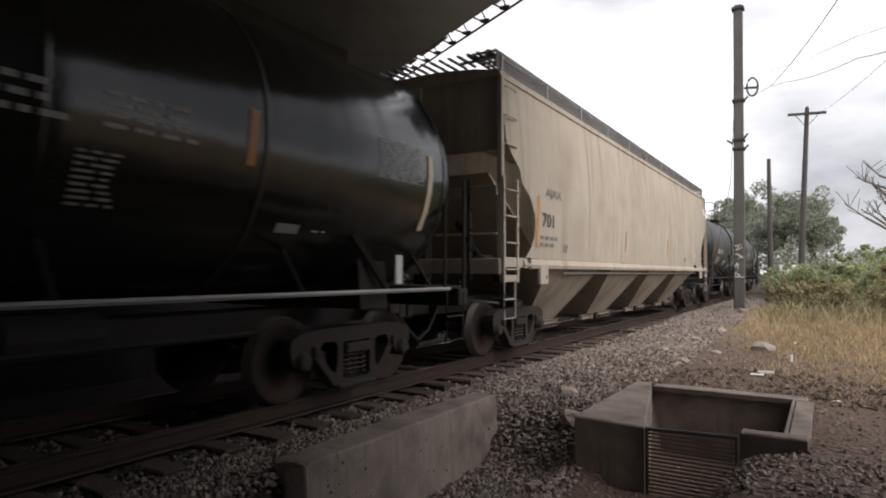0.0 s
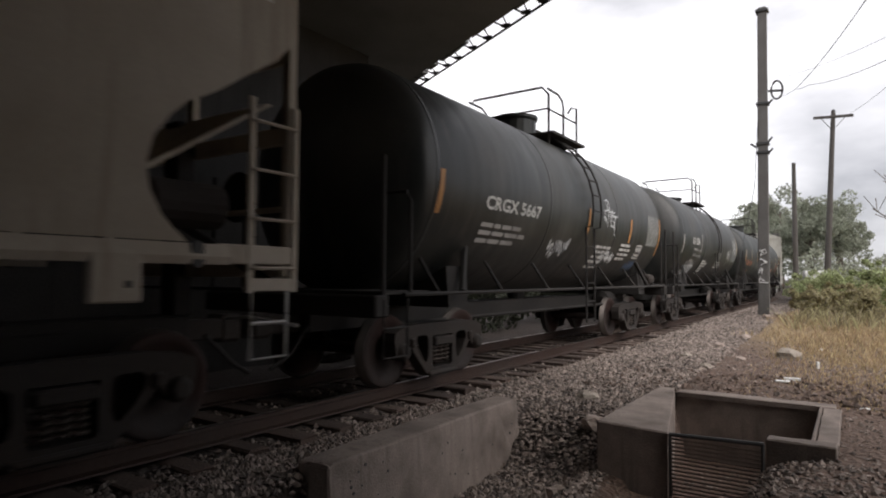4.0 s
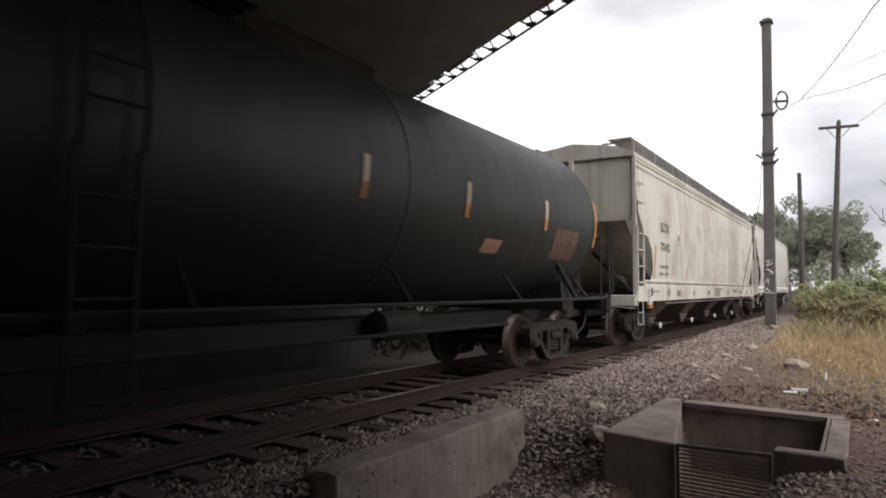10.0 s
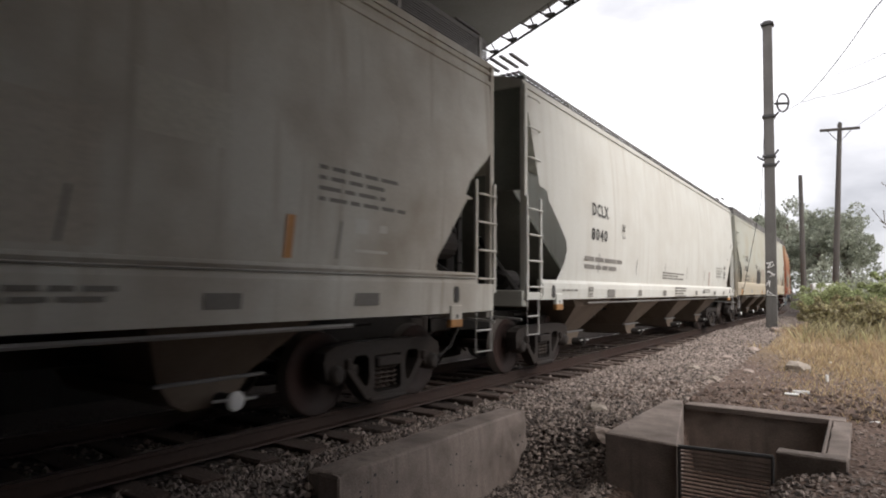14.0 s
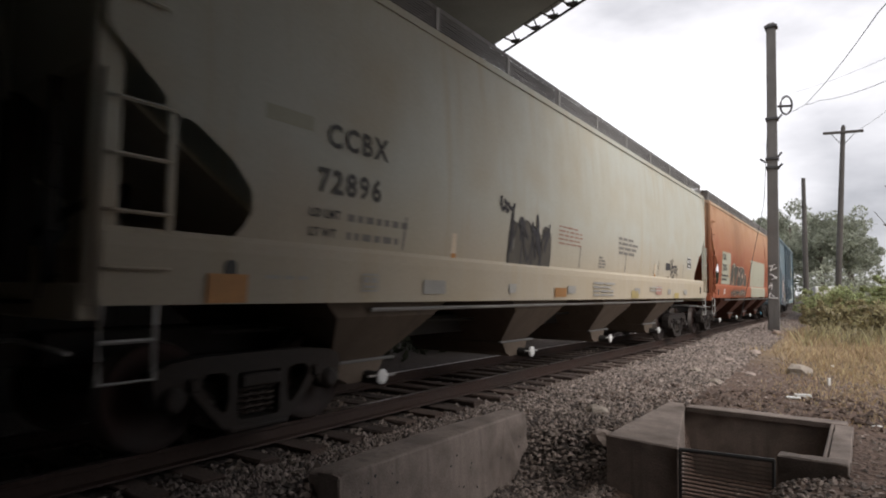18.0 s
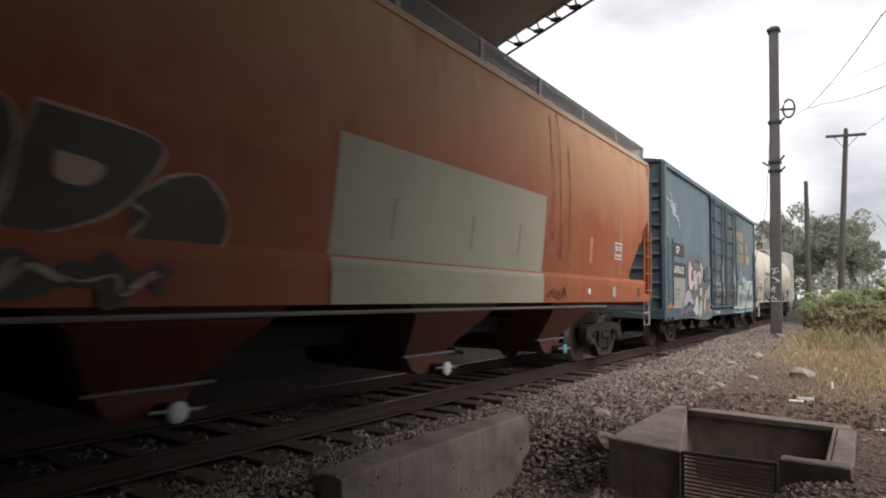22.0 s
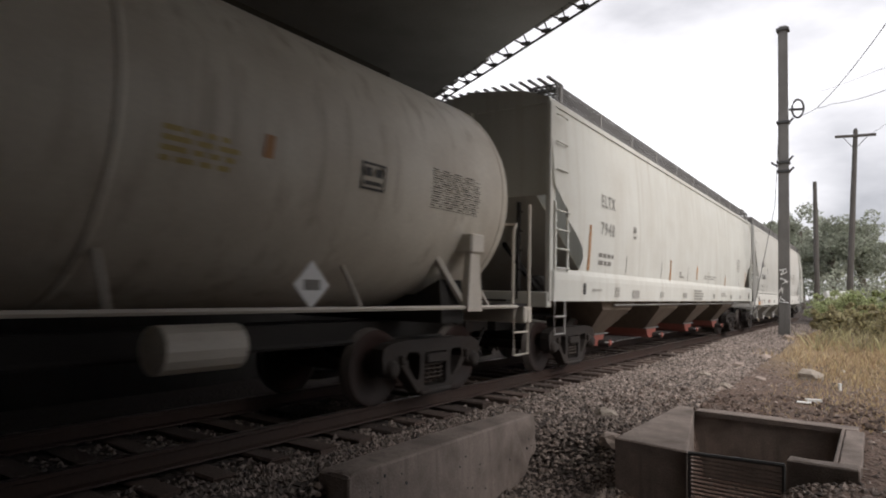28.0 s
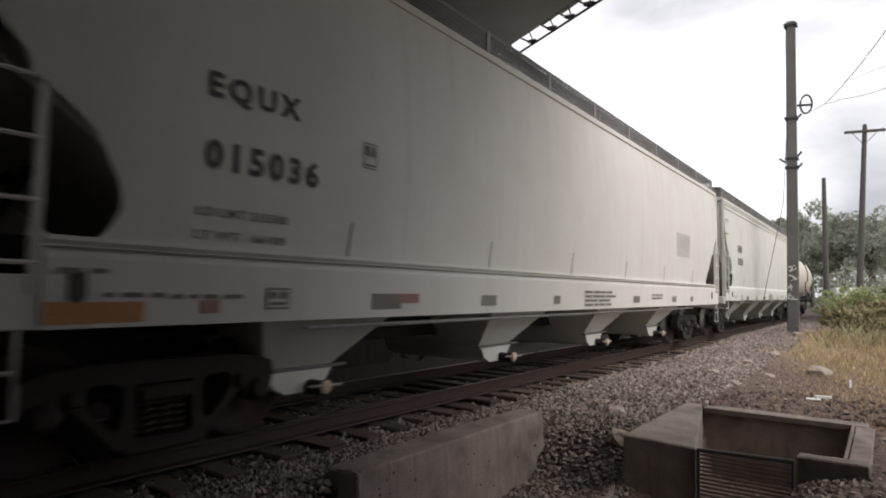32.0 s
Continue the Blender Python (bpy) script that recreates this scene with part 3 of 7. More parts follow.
# ---- concrete drain inlet ----
def worn(bm, amount=0.012, seed=0):
    """Break a cast block's clean faces and edges with small chips and hollows."""
    bmesh.ops.subdivide_edges(bm, edges=[e for e in bm.edges if e.calc_length() > 0.25], cuts=5, use_grid_fill=True)
    bmesh.ops.triangulate(bm, faces=bm.faces[:])
    bm.normal_update()
    for v in bm.verts:
        p = v.co * 7.0
        sharp = 1.0 if len({tuple(round(c, 1) for c in f.normal) for f in v.link_faces}) > 1 else 0.35
        n = noise.noise((p.x + seed, p.y, p.z)) + 0.5 * noise.noise((p.x * 2.7, p.y * 2.7 + seed, p.z * 2.7))
        v.co -= v.normal * amount * sharp * max(-0.2, n + 0.15) * 1.6
    return bm


def drain_inlet():
    top = -0.2
    th = thing("drain_inlet", "square concrete drain pit with a steel bar screen in front", "drain", at=pose(0, 0, 0))
    bm = bmesh.new()
    prism(bm, [(-2.43, 6.79), (-1.67, 6.88), (-2.11, 9.08), (-2.2, 9.44), (-2.42, 9.5)], "z", top - 1.1, top)
    for v in bm.verts:
        if v.co.z > top - 0.1 and v.co.x > -2.1:
            v.co.z -= 0.05
    bmesh.ops.bevel(bm, geom=bm.edges[:], offset=0.015, segments=1, affect="EDGES")
    part("side_wall", worn(bm, 0.009, 1), M_CONC, th, "thick pale concrete wall")
    part("back_wall", worn(bx(-2.12, -0.2, 9.12, 9.45, top - 1.1, top + 0.0, 0.012), 0.009, 2), M_CONC, th)
    part("side_wall", worn(bx(-0.34, -0.14, 7.16, 9.12, top - 1.1, top - 0.005, 0.012), 0.009, 3), M_CONC, th)
    part("front_wall", worn(bx(-0.75, -0.15, 6.92, 7.14, top - 0.9, top + 0.02, 0.015), 0.009, 4), M_CONC_DARK, th)
    part("rim_board", bx(-2.08, -0.36, 9.085, 9.117, top - 0.06, top + 0.012, 0.006), M_CONC_DARK, th)
    part("rim_board", bx(-0.375, -0.343, 7.18, 9.08, top - 0.06, top + 0.008, 0.006), M_CONC_DARK, th)
    part("floor", bx(-2.1, -0.3, 6.9, 9.13, top - 1.2, top - 0.95), M_CONC_DARK, th)
    part("screen_frame", tube(tube(tb([(-1.66, 6.87, top - 0.06), (-0.76, 6.87, top - 0.03)], 0.022), [(-1.65, 6.87, top - 0.06), (-1.65, 6.86, top - 1.1)], 0.02),
                              [(-0.77, 6.87, top - 0.03), (-0.79, 6.86, top - 1.1)], 0.02), M_STEEL_DK, th)
    bar = None
    for k in range(22):
        z = top - 0.1 - 0.041 * k
        if bar is None:
            b = tb([(-0.435, 0, 0), (0.435, 0, 0)], 0.011, 5)
            ob = part("screen_bar", b, M_CONC_DARK, th)
            bar = ob.data
        else:
            ob = part("screen_bar", bar, None, th)
        ob.location = (-1.22, 6.86, z)
    return th


concrete_beam()
drain_inlet()


# ---- road bridge overhead ----
EDGE_A, EDGE_B = Vector((-10.45, 14.31, 0)), Vector((-4.45, 10.95, 0))
E_DIR = (EDGE_B - EDGE_A).normalized()


def bridge():
    rot = math.atan2(E_DIR.y, E_DIR.x)
    th = thing("road_bridge", "dark grey concrete road bridge over the railway, with a steel lattice along its edge", "bridge",
               at=Matrix.Translation((EDGE_B.x, EDGE_B.y, 7.0)) @ Matrix.Rotation(rot, 4, "Z"), kind="structure")
    # local: x along the edge, -y under the deck
    part("deck", bx(-40, 40, -30, -0.34, 0.06, 0.95, 0.03), M_DECK, th, "smooth dark concrete soffit")
    rng = random.Random(3)
    lat = part("edge_chord", tb([(-34, 0, 0), (30, 0, 0)], 0.026, 8), M_STEEL_DK, th, "dark steel lattice chord")
    # broken concrete lip along the soffit's edge
    x = -24.0
    while x < 16:
        w = rng.uniform(0.35, 1.1)
        d = rng.uniform(0.02, 0.22)
        part("soffit_lip", bx(x, x + w, -0.36, -0.36 + d, 0.055, 0.5, 0.02), M_DECK, th)
        x += w + rng.choice((0.0, 0.0, 0.3))
    x = -24.0
    bar, diag, plate = None, None, None
    while x < 16:
        ob = part("lattice_bar", tb([(0, 0, 0), (0, -0.5, 0.1)], 0.02, 6) if bar is None else bar, M_STEEL_DK, lat)
        bar = ob.data
        ob.location = (x, 0, 0)
        ob = part("lattice_brace", tb([(0.04, 0, 0), (0.5, -0.5, 0.1)], 0.016, 6) if diag is None else diag, M_STEEL_DK, lat)
        diag = ob.data
        ob.location = (x, 0, 0)
        ob = part("gusset_plate", prism(bmesh.new(), [(-0.06, 0.05), (0.12, 0.02), (0.2, -0.06), (0.02, -0.2), (-0.08, -0.1)], "z", 0.02, 0.035) if plate is None else plate, M_STEEL_DK, lat)
        plate = ob.data
        ob.location = (x, 0, 0)
        x += rng.choice((0.62, 0.7, 0.78))
    return th


bridge()


def shade_walls():
    """Added walls on both sides of the line that cut light under the bridge."""
    # the near wall stands out of view, only to block light
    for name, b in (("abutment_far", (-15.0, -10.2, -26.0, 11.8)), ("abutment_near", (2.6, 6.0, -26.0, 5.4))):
        tagged(part(name, bx(b[0], b[1], b[2], b[3], -1.2, 7.2, 0.03), M_SHADE_WALL), "dark grey wall added beside the line to cut light under the bridge", "wall", kind="structure")


shade_walls()


# ---- poles and wires ----
def main_pole():
    th = thing("utility_pole", "tall grey square utility pole with steel bands, standing by the ballast", "utility pole", at=pose(-2.89, 27.0, 0, 0, 0.6, 0))
    bm = bmesh.new()
    prism(bm, [(-0.2, -0.18), (0.2, -0.18), (0.2, 0.18), (-0.2, 0.18)], "z", -0.8, 12.25)
    for v in bm.verts:
        if v.co.z > 5:
            v.co.x *= 0.8
            v.co.y *= 0.8
    bmesh.ops.bevel(bm, geom=bm.edges[:], offset=0.04, segments=2, affect="EDGES")
    shaft = part("shaft", bm, M_POLE, th)
    for z in (8.35, 6.75, 6.4, 12.1):
        part("band", bx(-0.225, 0.225, -0.21, 0.21, z - 0.05, z + 0.05, 0.01), M_STEEL_DK, th)
    for z, l in ((6.6, -0.42), (8.3, 0.36), (6.35, 0.36), (6.8, 0.34)):
        part("bracket", tb([(0.2 * (1 if l > 0 else -1), -0.1, z), (l, -0.1, z + 0.18)], 0.04, 6), M_STEEL_DK, th)
    bm = bmesh.new()
    pts = [(0.3 + 0.2 + 0.2 * math.cos(k * math.tau / 16), 0, 8.85 + 0.36 * math.sin(k * math.tau / 16)) for k in range(17)]
    tube(bm, pts, 0.04, 6)
    part("cable_ring", bm, M_STEEL_DK, th)
    part("cable_stub", tb([(0.2, 0, 8.85), (0.7, 0, 8.8)], 0.05, 6), M_STEEL_DK, th)
    rng = random.Random(8)
    for k in range(4):
        bm = bmesh.new()
        z = 1.35 + 0.36 * k
        for _ in range(2):
            pts = [(rng.uniform(-0.17, 0.17), -0.183, z + rng.uniform(-0.15, 0.15)) for _ in range(4)]
            tube(bm, pts, 0.02, 4)
        part("painted_tag", bm, M_WHITE, shaft, "white spray-painted scrawl")
    tagged(part("guy_wire", tb([(-2.95, 27.0, 8.3), (-3.1, 26.6, 5.0), (-3.9, 25.5, 0.2)], 0.011, 5), M_STEEL_DK), "slack dark wire hanging from the pole to the ballast", "wire")


def cross_pole(x, y, top, arms, r, lean=0.0):
    th = thing("utility_pole", "dark round wooden utility pole" + (" with one crossarm" if arms else ""), "utility pole", "wooden poles", at=pose(x, y, 0, 0, lean, 0))
    bm = bmesh.new()
    lathe(bm, [(-1.0, r * 1.15), (top * 0.5, r), (top, r * 0.75)], "z", 10)
    part("shaft", bm, M_WOODPOLE, th)
    if arms:
        part("crossarm", bx(-1.3, 1.3, -0.2, -0.05, top - 0.55, top - 0.35, 0.02), M_WOODPOLE, th)
        for s in (-1, 1):
            part("arm_brace", tb([(s * 0.8, -0.14, top - 0.5), (0, -0.14, top - 1.5)], 0.025, 5), M_STEEL_DK, th)
        part("insulator", bx(-0.1, 0.1, -0.1, 0.1, top, top + 0.12, 0.02), M_STEEL_DK, th)


def wire(points, r=0.016):
    pts = []
    for (a, b) in zip(points, points[1:]):
        a, b = Vector(a), Vector(b)
        n = 10
        sag = (b - a).length * 0.012
        for k in range(n + (b == Vector(points[-1]))):
            f = k / n
            p = a.lerp(b, f)
            p.z -= 4 * sag * f * (1 - f)
            pts.append(p)
    tagged(part("overhead_wire", tb(pts, r, 5), M_STEEL_DK), "thin dark overhead wire", "wire", "overhead wires")


main_pole()
cross_pole(-1.63, 55, 14.3, True, 0.2, 2.9)
cross_pole(-3.95, 60, 11.4, False, 0.2)
wire([(-2.346, 26.9, 8.468), (-1.51, 24.5, 8.085)], 0.008)
wire([(-1.51, 24.5, 8.085), (0.405, 15.0, 7.2), (1.85, 8.0, 6.6)], 0.011)
wire([(-1.51, 24.5, 8.085), (-0.993, 22.0, 7.471), (0.66, 15.0, 5.81), (2.3, 8.0, 4.2)], 0.008)
wire([(-4.6, 43.0, 13.65), (-3.35, 40.0, 13.07), (1.3, 30.0, 11.15), (8.7, 14.0, 8.1)], 0.008)
wire([(0.1, 54.9, 13.9), (4.5, 20.0, 10.2)], 0.012)

# ---- rolling stock: shared running gear ----
SHARED = {}
CARS = []      # (thing, place of its front end at the start, length, front truck, rear truck)
WHEELSETS = []
WHEEL_R = 0.457


def shared(key, make, mats, smooth=False):
    if key not in SHARED:
        bm = make()
        me = bpy.data.meshes.new(key)
        bm.to_mesh(me)
        bm.free()
        for m in (mats if isinstance(mats, (list, tuple)) else [mats]):
            me.materials.append(m)
        if smooth:
            for p in me.polygons:
                p.use_smooth = True
        SHARED[key] = me
    return SHARED[key]


def make_wheel():
    bm = bmesh.new()
    lathe(bm, [(-0.065, 0.10), (-0.065, 0.12), (-0.02, 0.14), (-0.01, 0.33), (-0.055, 0.37), (-0.055, 0.44), (-0.05, WHEEL_R), (0.045, WHEEL_R + 0.004), (0.05, 0.482), (0.075, 0.482),
               (0.08, 0.44), (0.08, 0.375), (0.03, 0.34), (0.02, 0.14), (0.07, 0.12), (0.07, 0.10)], "x", 32)
    for f in bm.faces:
        c = f.calc_center_median()
        if math.hypot(c.y, c.z) > 0.4535:
            f.material_index = 1
    return bm


def make_sideframe():
    """Cast truck side with its two triangular openings and the spring window, along y."""
    bm = bmesh.new()
    x0, x1 = -0.09, 0.09
    outer = [(-1.06, 0.60), (-1.04, 0.70), (-0.90, 0.76), (-0.6, 0.79), (0.6, 0.79), (0.90, 0.76), (1.04, 0.70), (1.06, 0.60), (1.02, 0.42), (0.76, 0.42), (0.72, 0.50), (0.40, 0.16), (0.30, 0.09), (0.16, 0.07),
             (-0.16, 0.07), (-0.30, 0.09), (-0.40, 0.16), (-0.72, 0.50), (-0.76, 0.42), (-1.02, 0.42)]
    hole = [(0.34, 0.60), (0.33, 0.40), (0.36, 0.29), (0.40, 0.28), (0.50, 0.38), (0.60, 0.52), (0.61, 0.59), (0.56, 0.64), (0.40, 0.64)]
    window = [(-0.24, 0.62), (-0.24, 0.22), (-0.20, 0.19), (0.20, 0.19), (0.24, 0.22), (0.24, 0.62)]
    loops = []
    for ring in (outer, hole, [(-a, b) for a, b in hole], window):
        vs = [bm.verts.new((x0, a, b)) for a, b in ring]
        loops += [bm.edges.new((vs[i], vs[(i + 1) % len(vs)])) for i in range(len(vs))]
    bmesh.ops.triangle_fill(bm, use_beauty=True, edges=loops)
    ext = bmesh.ops.extrude_face_region(bm, geom=bm.faces[:])
    for v in ext["geom"]:
        if isinstance(v, bmesh.types.BMVert):
            v.co.x = x1
    bmesh.ops.recalc_face_normals(bm, faces=bm.faces[:])
    for s in (-1, 1):
        box(bm, x0 - 0.01, x1 + 0.05, s * 0.70 - 0.05, s * 0.70 + 0.05, 0.5, 0.62, 0.02)
    box(bm, x0, x1 + 0.045, -0.22, 0.22, 0.48, 0.60, 0.02)
    box(bm, x0, x1 + 0.04, -0.34, 0.34, 0.09, 0.15, 0.02)
    return bm


def make_spring():
    pts = [(0.055 * math.cos(a), 0.055 * math.sin(a), 0.24 + 0.27 * a / (math.tau * 5)) for a in np.linspace(0, math.tau * 5, 41)]
    return tube(bmesh.new(), pts, 0.014, 4)


def make_bearing():
    bm = bmesh.new()
    lathe(bm, [(-0.12, 0.11), (0.05, 0.115), (0.07, 0.09), (0.1, 0.085), (0.105, 0.05)], "x", 14)
    return bm


def truck(car, y):
    """A two-axle truck at y on a car: bolster with its side frames and springs, and two turning wheelsets."""
    bol = part("truck_bolster", shared("bolster", lambda: box(box(bmesh.new(), -0.95, 0.95, -0.2, 0.2, 0.48, 0.66, 0.03), -0.25, 0.25, -0.22, 0.22, 0.66, 0.86, 0.02), M_TRUCK), None, car)
    bol.location = (0, y, 0)
    for s in (-1, 1):
        sf = part("side_frame", shared("side_frame", make_sideframe, M_TRUCK), None, bol)
        sf.location = (s * 1.0, 0, 0)
        for cy in (-0.13, 0.0, 0.13):
            sp = part("spring", shared("spring", make_spring, M_SPRING), None, bol)
            sp.location = (s * 1.03, cy, 0)
        for e in (-1, 1):
            b = part("bearing_cap", shared("bearing_cap", make_bearing, M_TRUCK, True), None, bol)
            b.matrix_basis = Matrix.Translation((s * 1.05, e * 0.889, WHEEL_R)) @ Matrix.Rotation(0 if s > 0 else math.pi, 4, "Z")
        rod = part("brake_beam", shared("brake_rod", lambda: tb([(0, -0.5, 0.62), (0, 0.1, 0.22)], 0.025), M_TRUCK), None, bol)
        rod.location = (s * 0.62, 0, 0)
    for e in (-1, 1):
        ax = part("wheelset", shared("axle", lambda: lathe(bmesh.new(), [(-1.1, 0.075), (-0.8, 0.09), (0, 0.08), (0.8, 0.09), (1.1, 0.075)], "x", 10), M_WHEEL), None, car)
        ax.location = (0, y + e * 0.889, WHEEL_R)
        for s in (-1, 1):
            w = part("wheel", shared("wheel", make_wheel, [M_WHEEL, M_TREAD], True), None, ax)
            w.matrix_basis = Matrix.Translation((s * 0.775, 0, 0)) @ Matrix.Rotation(0 if s < 0 else math.pi, 4, "Z")
        WHEELSETS.append((ax, car, y + e * 0.889))


def coupler(car, y, s):
    """Draft gear and knuckle coupler at an end; s is -1 at the front, +1 at the rear."""
    bm = bmesh.new()
    box(bm, -0.12, 0.12, min(y - s * 0.9, y + s * 0.5), max(y - s * 0.9, y + s * 0.5), 0.72, 0.94, 0.02)
    box(bm, -0.17, 0.14, min(y + s * 0.35, y + s * 0.62), max(y + s * 0.35, y + s * 0.62), 0.68, 0.98, 0.04)
    part("coupler", bm, M_TRUCK, car)
    part("brake_hose", tb([(0.35, y, 0.8), (0.38, y + s * 0.3, 0.5), (0.34, y + s * 0.55, 0.36)], 0.025), M_UNDER, car)


def ladder(car, x, y0, y1, z0, z1, rungs, mat, r=0.022, name="ladder", rails=True):
    bm = bmesh.new()
    if rails:
        for y in (y0, y1):
            box(bm, x - 0.012, x + 0.02, y - 0.028, y + 0.028, z0, z1)
    lad = part(name, bm, mat, car)
    for k in range(rungs):
        z = z0 + (z1 - z0) * (k + 0.5) / rungs
        part("rung", tb([(x + 0.02, y0, z), (x + 0.05, y0 + 0.02, z), (x + 0.05, y1 - 0.02, z), (x + 0.02, y1, z)], r * 0.7, 5), mat, lad)
    return lad


def stirrup(car, x, y0, y1, z0, z1, mat):
    bm = bmesh.new()
    tube(bm, [(x, y0, z1), (x, y0, z0), (x, y1, z0), (x, y1, z1)], 0.02, 5)
    tube(bm, [(x, y0, (z0 + z1) / 2), (x, y1, (z0 + z1) / 2)], 0.016, 5)
    part("sill_step", bm, mat, car)


# ---- lettering and spray paint ----
def letters(car, text, y0, y1, z, cap, mat, surf, name="lettering", space=1.0, bold=0.022):
    """Built-in font, from y0 to y1 and cap high, laid on the side that surf(z) gives."""
    cu = bpy.data.curves.new("letters", "FONT")
    cu.body, cu.size, cu.resolution_u, cu.offset = text, 1.0, 2, bold
    cu.space_character = space
    tmp = bpy.data.objects.new("letters", cu)
    me = bpy.data.meshes.new_from_object(tmp)
    bpy.data.objects.remove(tmp)
    bpy.data.curves.remove(cu)
    xs, ys = [v.co.x for v in me.vertices], [v.co.y for v in me.vertices]
    x0, w, yb, h = min(xs), max(xs) - min(xs), min(ys), max(ys) - min(ys)
    for v in me.vertices:
        zz = z + (v.co.y - yb) / h * cap
        v.co = Vector((surf(zz) + 0.009, y0 + (v.co.x - x0) / w * (y1 - y0), zz))
    me.materials.clear()
    me.materials.append(mat)
    me.name = name
    return part(name, me, None, car)


def panel(bm, y0, y1, z0, z1, surf, off=0.006, shear=0.0, n=4, m=1):
    """A patch of paint or a plate that follows the side."""
    grid = []
    for j in range(n + 1):
        z = z0 + (z1 - z0) * j / n
        grid.append([bm.verts.new((surf(z) + off, y0 + (y1 - y0) * i / m + shear * (z - z0), z)) for i in range(m + 1)])
    for j in range(n):
        for i in range(m):
            bm.faces.new((grid[j][i], grid[j][i + 1], grid[j + 1][i + 1], grid[j + 1][i]))
    return bm


def patch(car, name, y0, y1, z0, z1, mat, surf, off=0.006, shear=0.0, label=""):
    return part(name, panel(bmesh.new(), y0, y1, z0, z1, surf, off, shear), mat, car, label)


def bars(car, y, z, rows, width, pitch, mat, surf, seed=0, thick=0.55, words=3, name="stencil_writing"):
    """Writing too small to read, as plain bars."""
    rng = random.Random(seed)
    bm = bmesh.new()
    for k in range(rows):
        zz = z - k * pitch
        a = y
        while a < y + width * rng.uniform(0.75, 1.0):
            w = rng.uniform(0.3, 1.0) * width / words
            panel(bm, a, a + w, zz, zz + pitch * thick, surf, 0.007, n=1)
            a += w + 0.05
    return tagged(part(name, bm, mat, car), kind="stuff")


def ribbon(bm, pts, width, surf, off):
    """A brush stroke on the side: pts are (y, z)."""
    prev = None
    for i, p in enumerate(pts):
        a, b = pts[max(0, i - 1)], pts[min(len(pts) - 1, i + 1)]
        d = Vector((b[0] - a[0], b[1] - a[1]))
        if d.length < 1e-6:
            continue
        d.normalize()
        w = width * (0.8 + 0.4 * math.sin(i * 1.3))
        l, r = (p[0] - d.y * w / 2, p[1] + d.x * w / 2), (p[0] + d.y * w / 2, p[1] - d.x * w / 2)
        cur = [bm.verts.new((surf(q[1]) + off, q[0], q[1])) for q in (l, r)]
        if prev:
            bm.faces.new((prev[0], prev[1], cur[1], cur[0]))
        prev = cur


def spline(pts, n=5):
    out = []
    for i in range(len(pts) - 1):
        p0, p1, p2, p3 = pts[max(0, i - 1)], pts[i], pts[i + 1], pts[min(len(pts) - 1, i + 2)]
        for k in range(n):
            t = k / n
            out.append(tuple(0.5 * (2 * p1[c] + (p2[c] - p0[c]) * t + (2 * p0[c] - 5 * p1[c] + 4 * p2[c] - p3[c]) * t * t + (3 * p1[c] - p0[c] - 3 * p2[c] + p3[c]) * t ** 3) for c in (0, 1)))
    out.append(pts[-1])
    return out


def scrawl(car, y, z, w, h, mat, surf, seed, strokes=7, width=0.05, name="spray_tag", off=0.009):
    """One loose hand-sprayed line that spells nothing."""
    rng = random.Random(seed)
    bm = bmesh.new()
    pts = []
    for k in range(strokes):
        cy = y + w * (k + 0.5) / strokes
        for q in range(3):
            pts.append((cy + rng.uniform(-0.5, 0.5) * w / strokes, z + (rng.uniform(0.55, 1) if (q + k) % 2 else rng.uniform(0, 0.45)) * h))
    ribbon(bm, spline(pts), width, surf, off)
    return part(name, bm, mat, car)


def outline_fill(car, pts, fill, edge, surf, width=0.05, off=0.009, name="spray_shape", smooth=True):
    """A filled sprayed shape with a drawn outline. pts are (y, z)."""
    ring = spline(list(pts) + [pts[0]], 4)[:-1] if smooth else list(pts)
    bm = bmesh.new()
    vs = [bm.verts.new((surf(p[1]) + off, p[0], p[1])) for p in ring]
    bmesh.ops.triangulate(bm, faces=[bm.faces.new(vs)])
    sh = part(name, bm, fill, car)
    if edge is not None:
        bm = bmesh.new()
        ribbon(bm, ring + [ring[0], ring[1]], width, surf, off + 0.003)
        part("spray_outline", bm, edge, sh)
    return sh


# ---- covered hopper car ----
def hopper_side(z):
    """How far the bowed side stands out at a height."""
    t = (z - 2.75) / 1.75
    return 1.625 - 0.10 * t * t - 0.02 * max(0, -t)


def side_cut(z, cut):
    """How far from the end the side sheet begins: cut away low down, beside the ladder. cut is a row of (height, depth)."""
    for (z0, c0), (z1, c1) in zip(cut, cut[1:]):
        if z <= z1:
            return c0 + (c1 - c0) * max(0, (z - z0) / (z1 - z0))
    return cut[-1][1]


def cut_low(zl, deep):
    """The usual cut: a slope from the corner to a small step, then a bulge down to the sill."""
    return ((zl, deep - 0.17), (zl + 0.10, deep - 0.07), (zl + 0.24, deep), (zl + 0.40, deep - 0.02), (2.40, deep - 0.20), (2.60, deep - 0.46), (2.65, deep - 0.55),
            (2.67, 0.46), (2.80, 0.42), (3.00, 0.22), (3.17, 0.06), (5.0, 0.05))


def cut_back(zl, deep):
    """The rear cut: one long slope from the corner down to the sill."""
    return ((zl, deep - 0.05), (zl + 0.07, deep), (zl + 0.18, deep - 0.02), (2.55, deep - 0.62), (2.58, deep - 0.76), (2.62, 0.84), (2.84, 0.72), (3.17, 0.30), (3.30, 0.18), (5.0, 0.08))


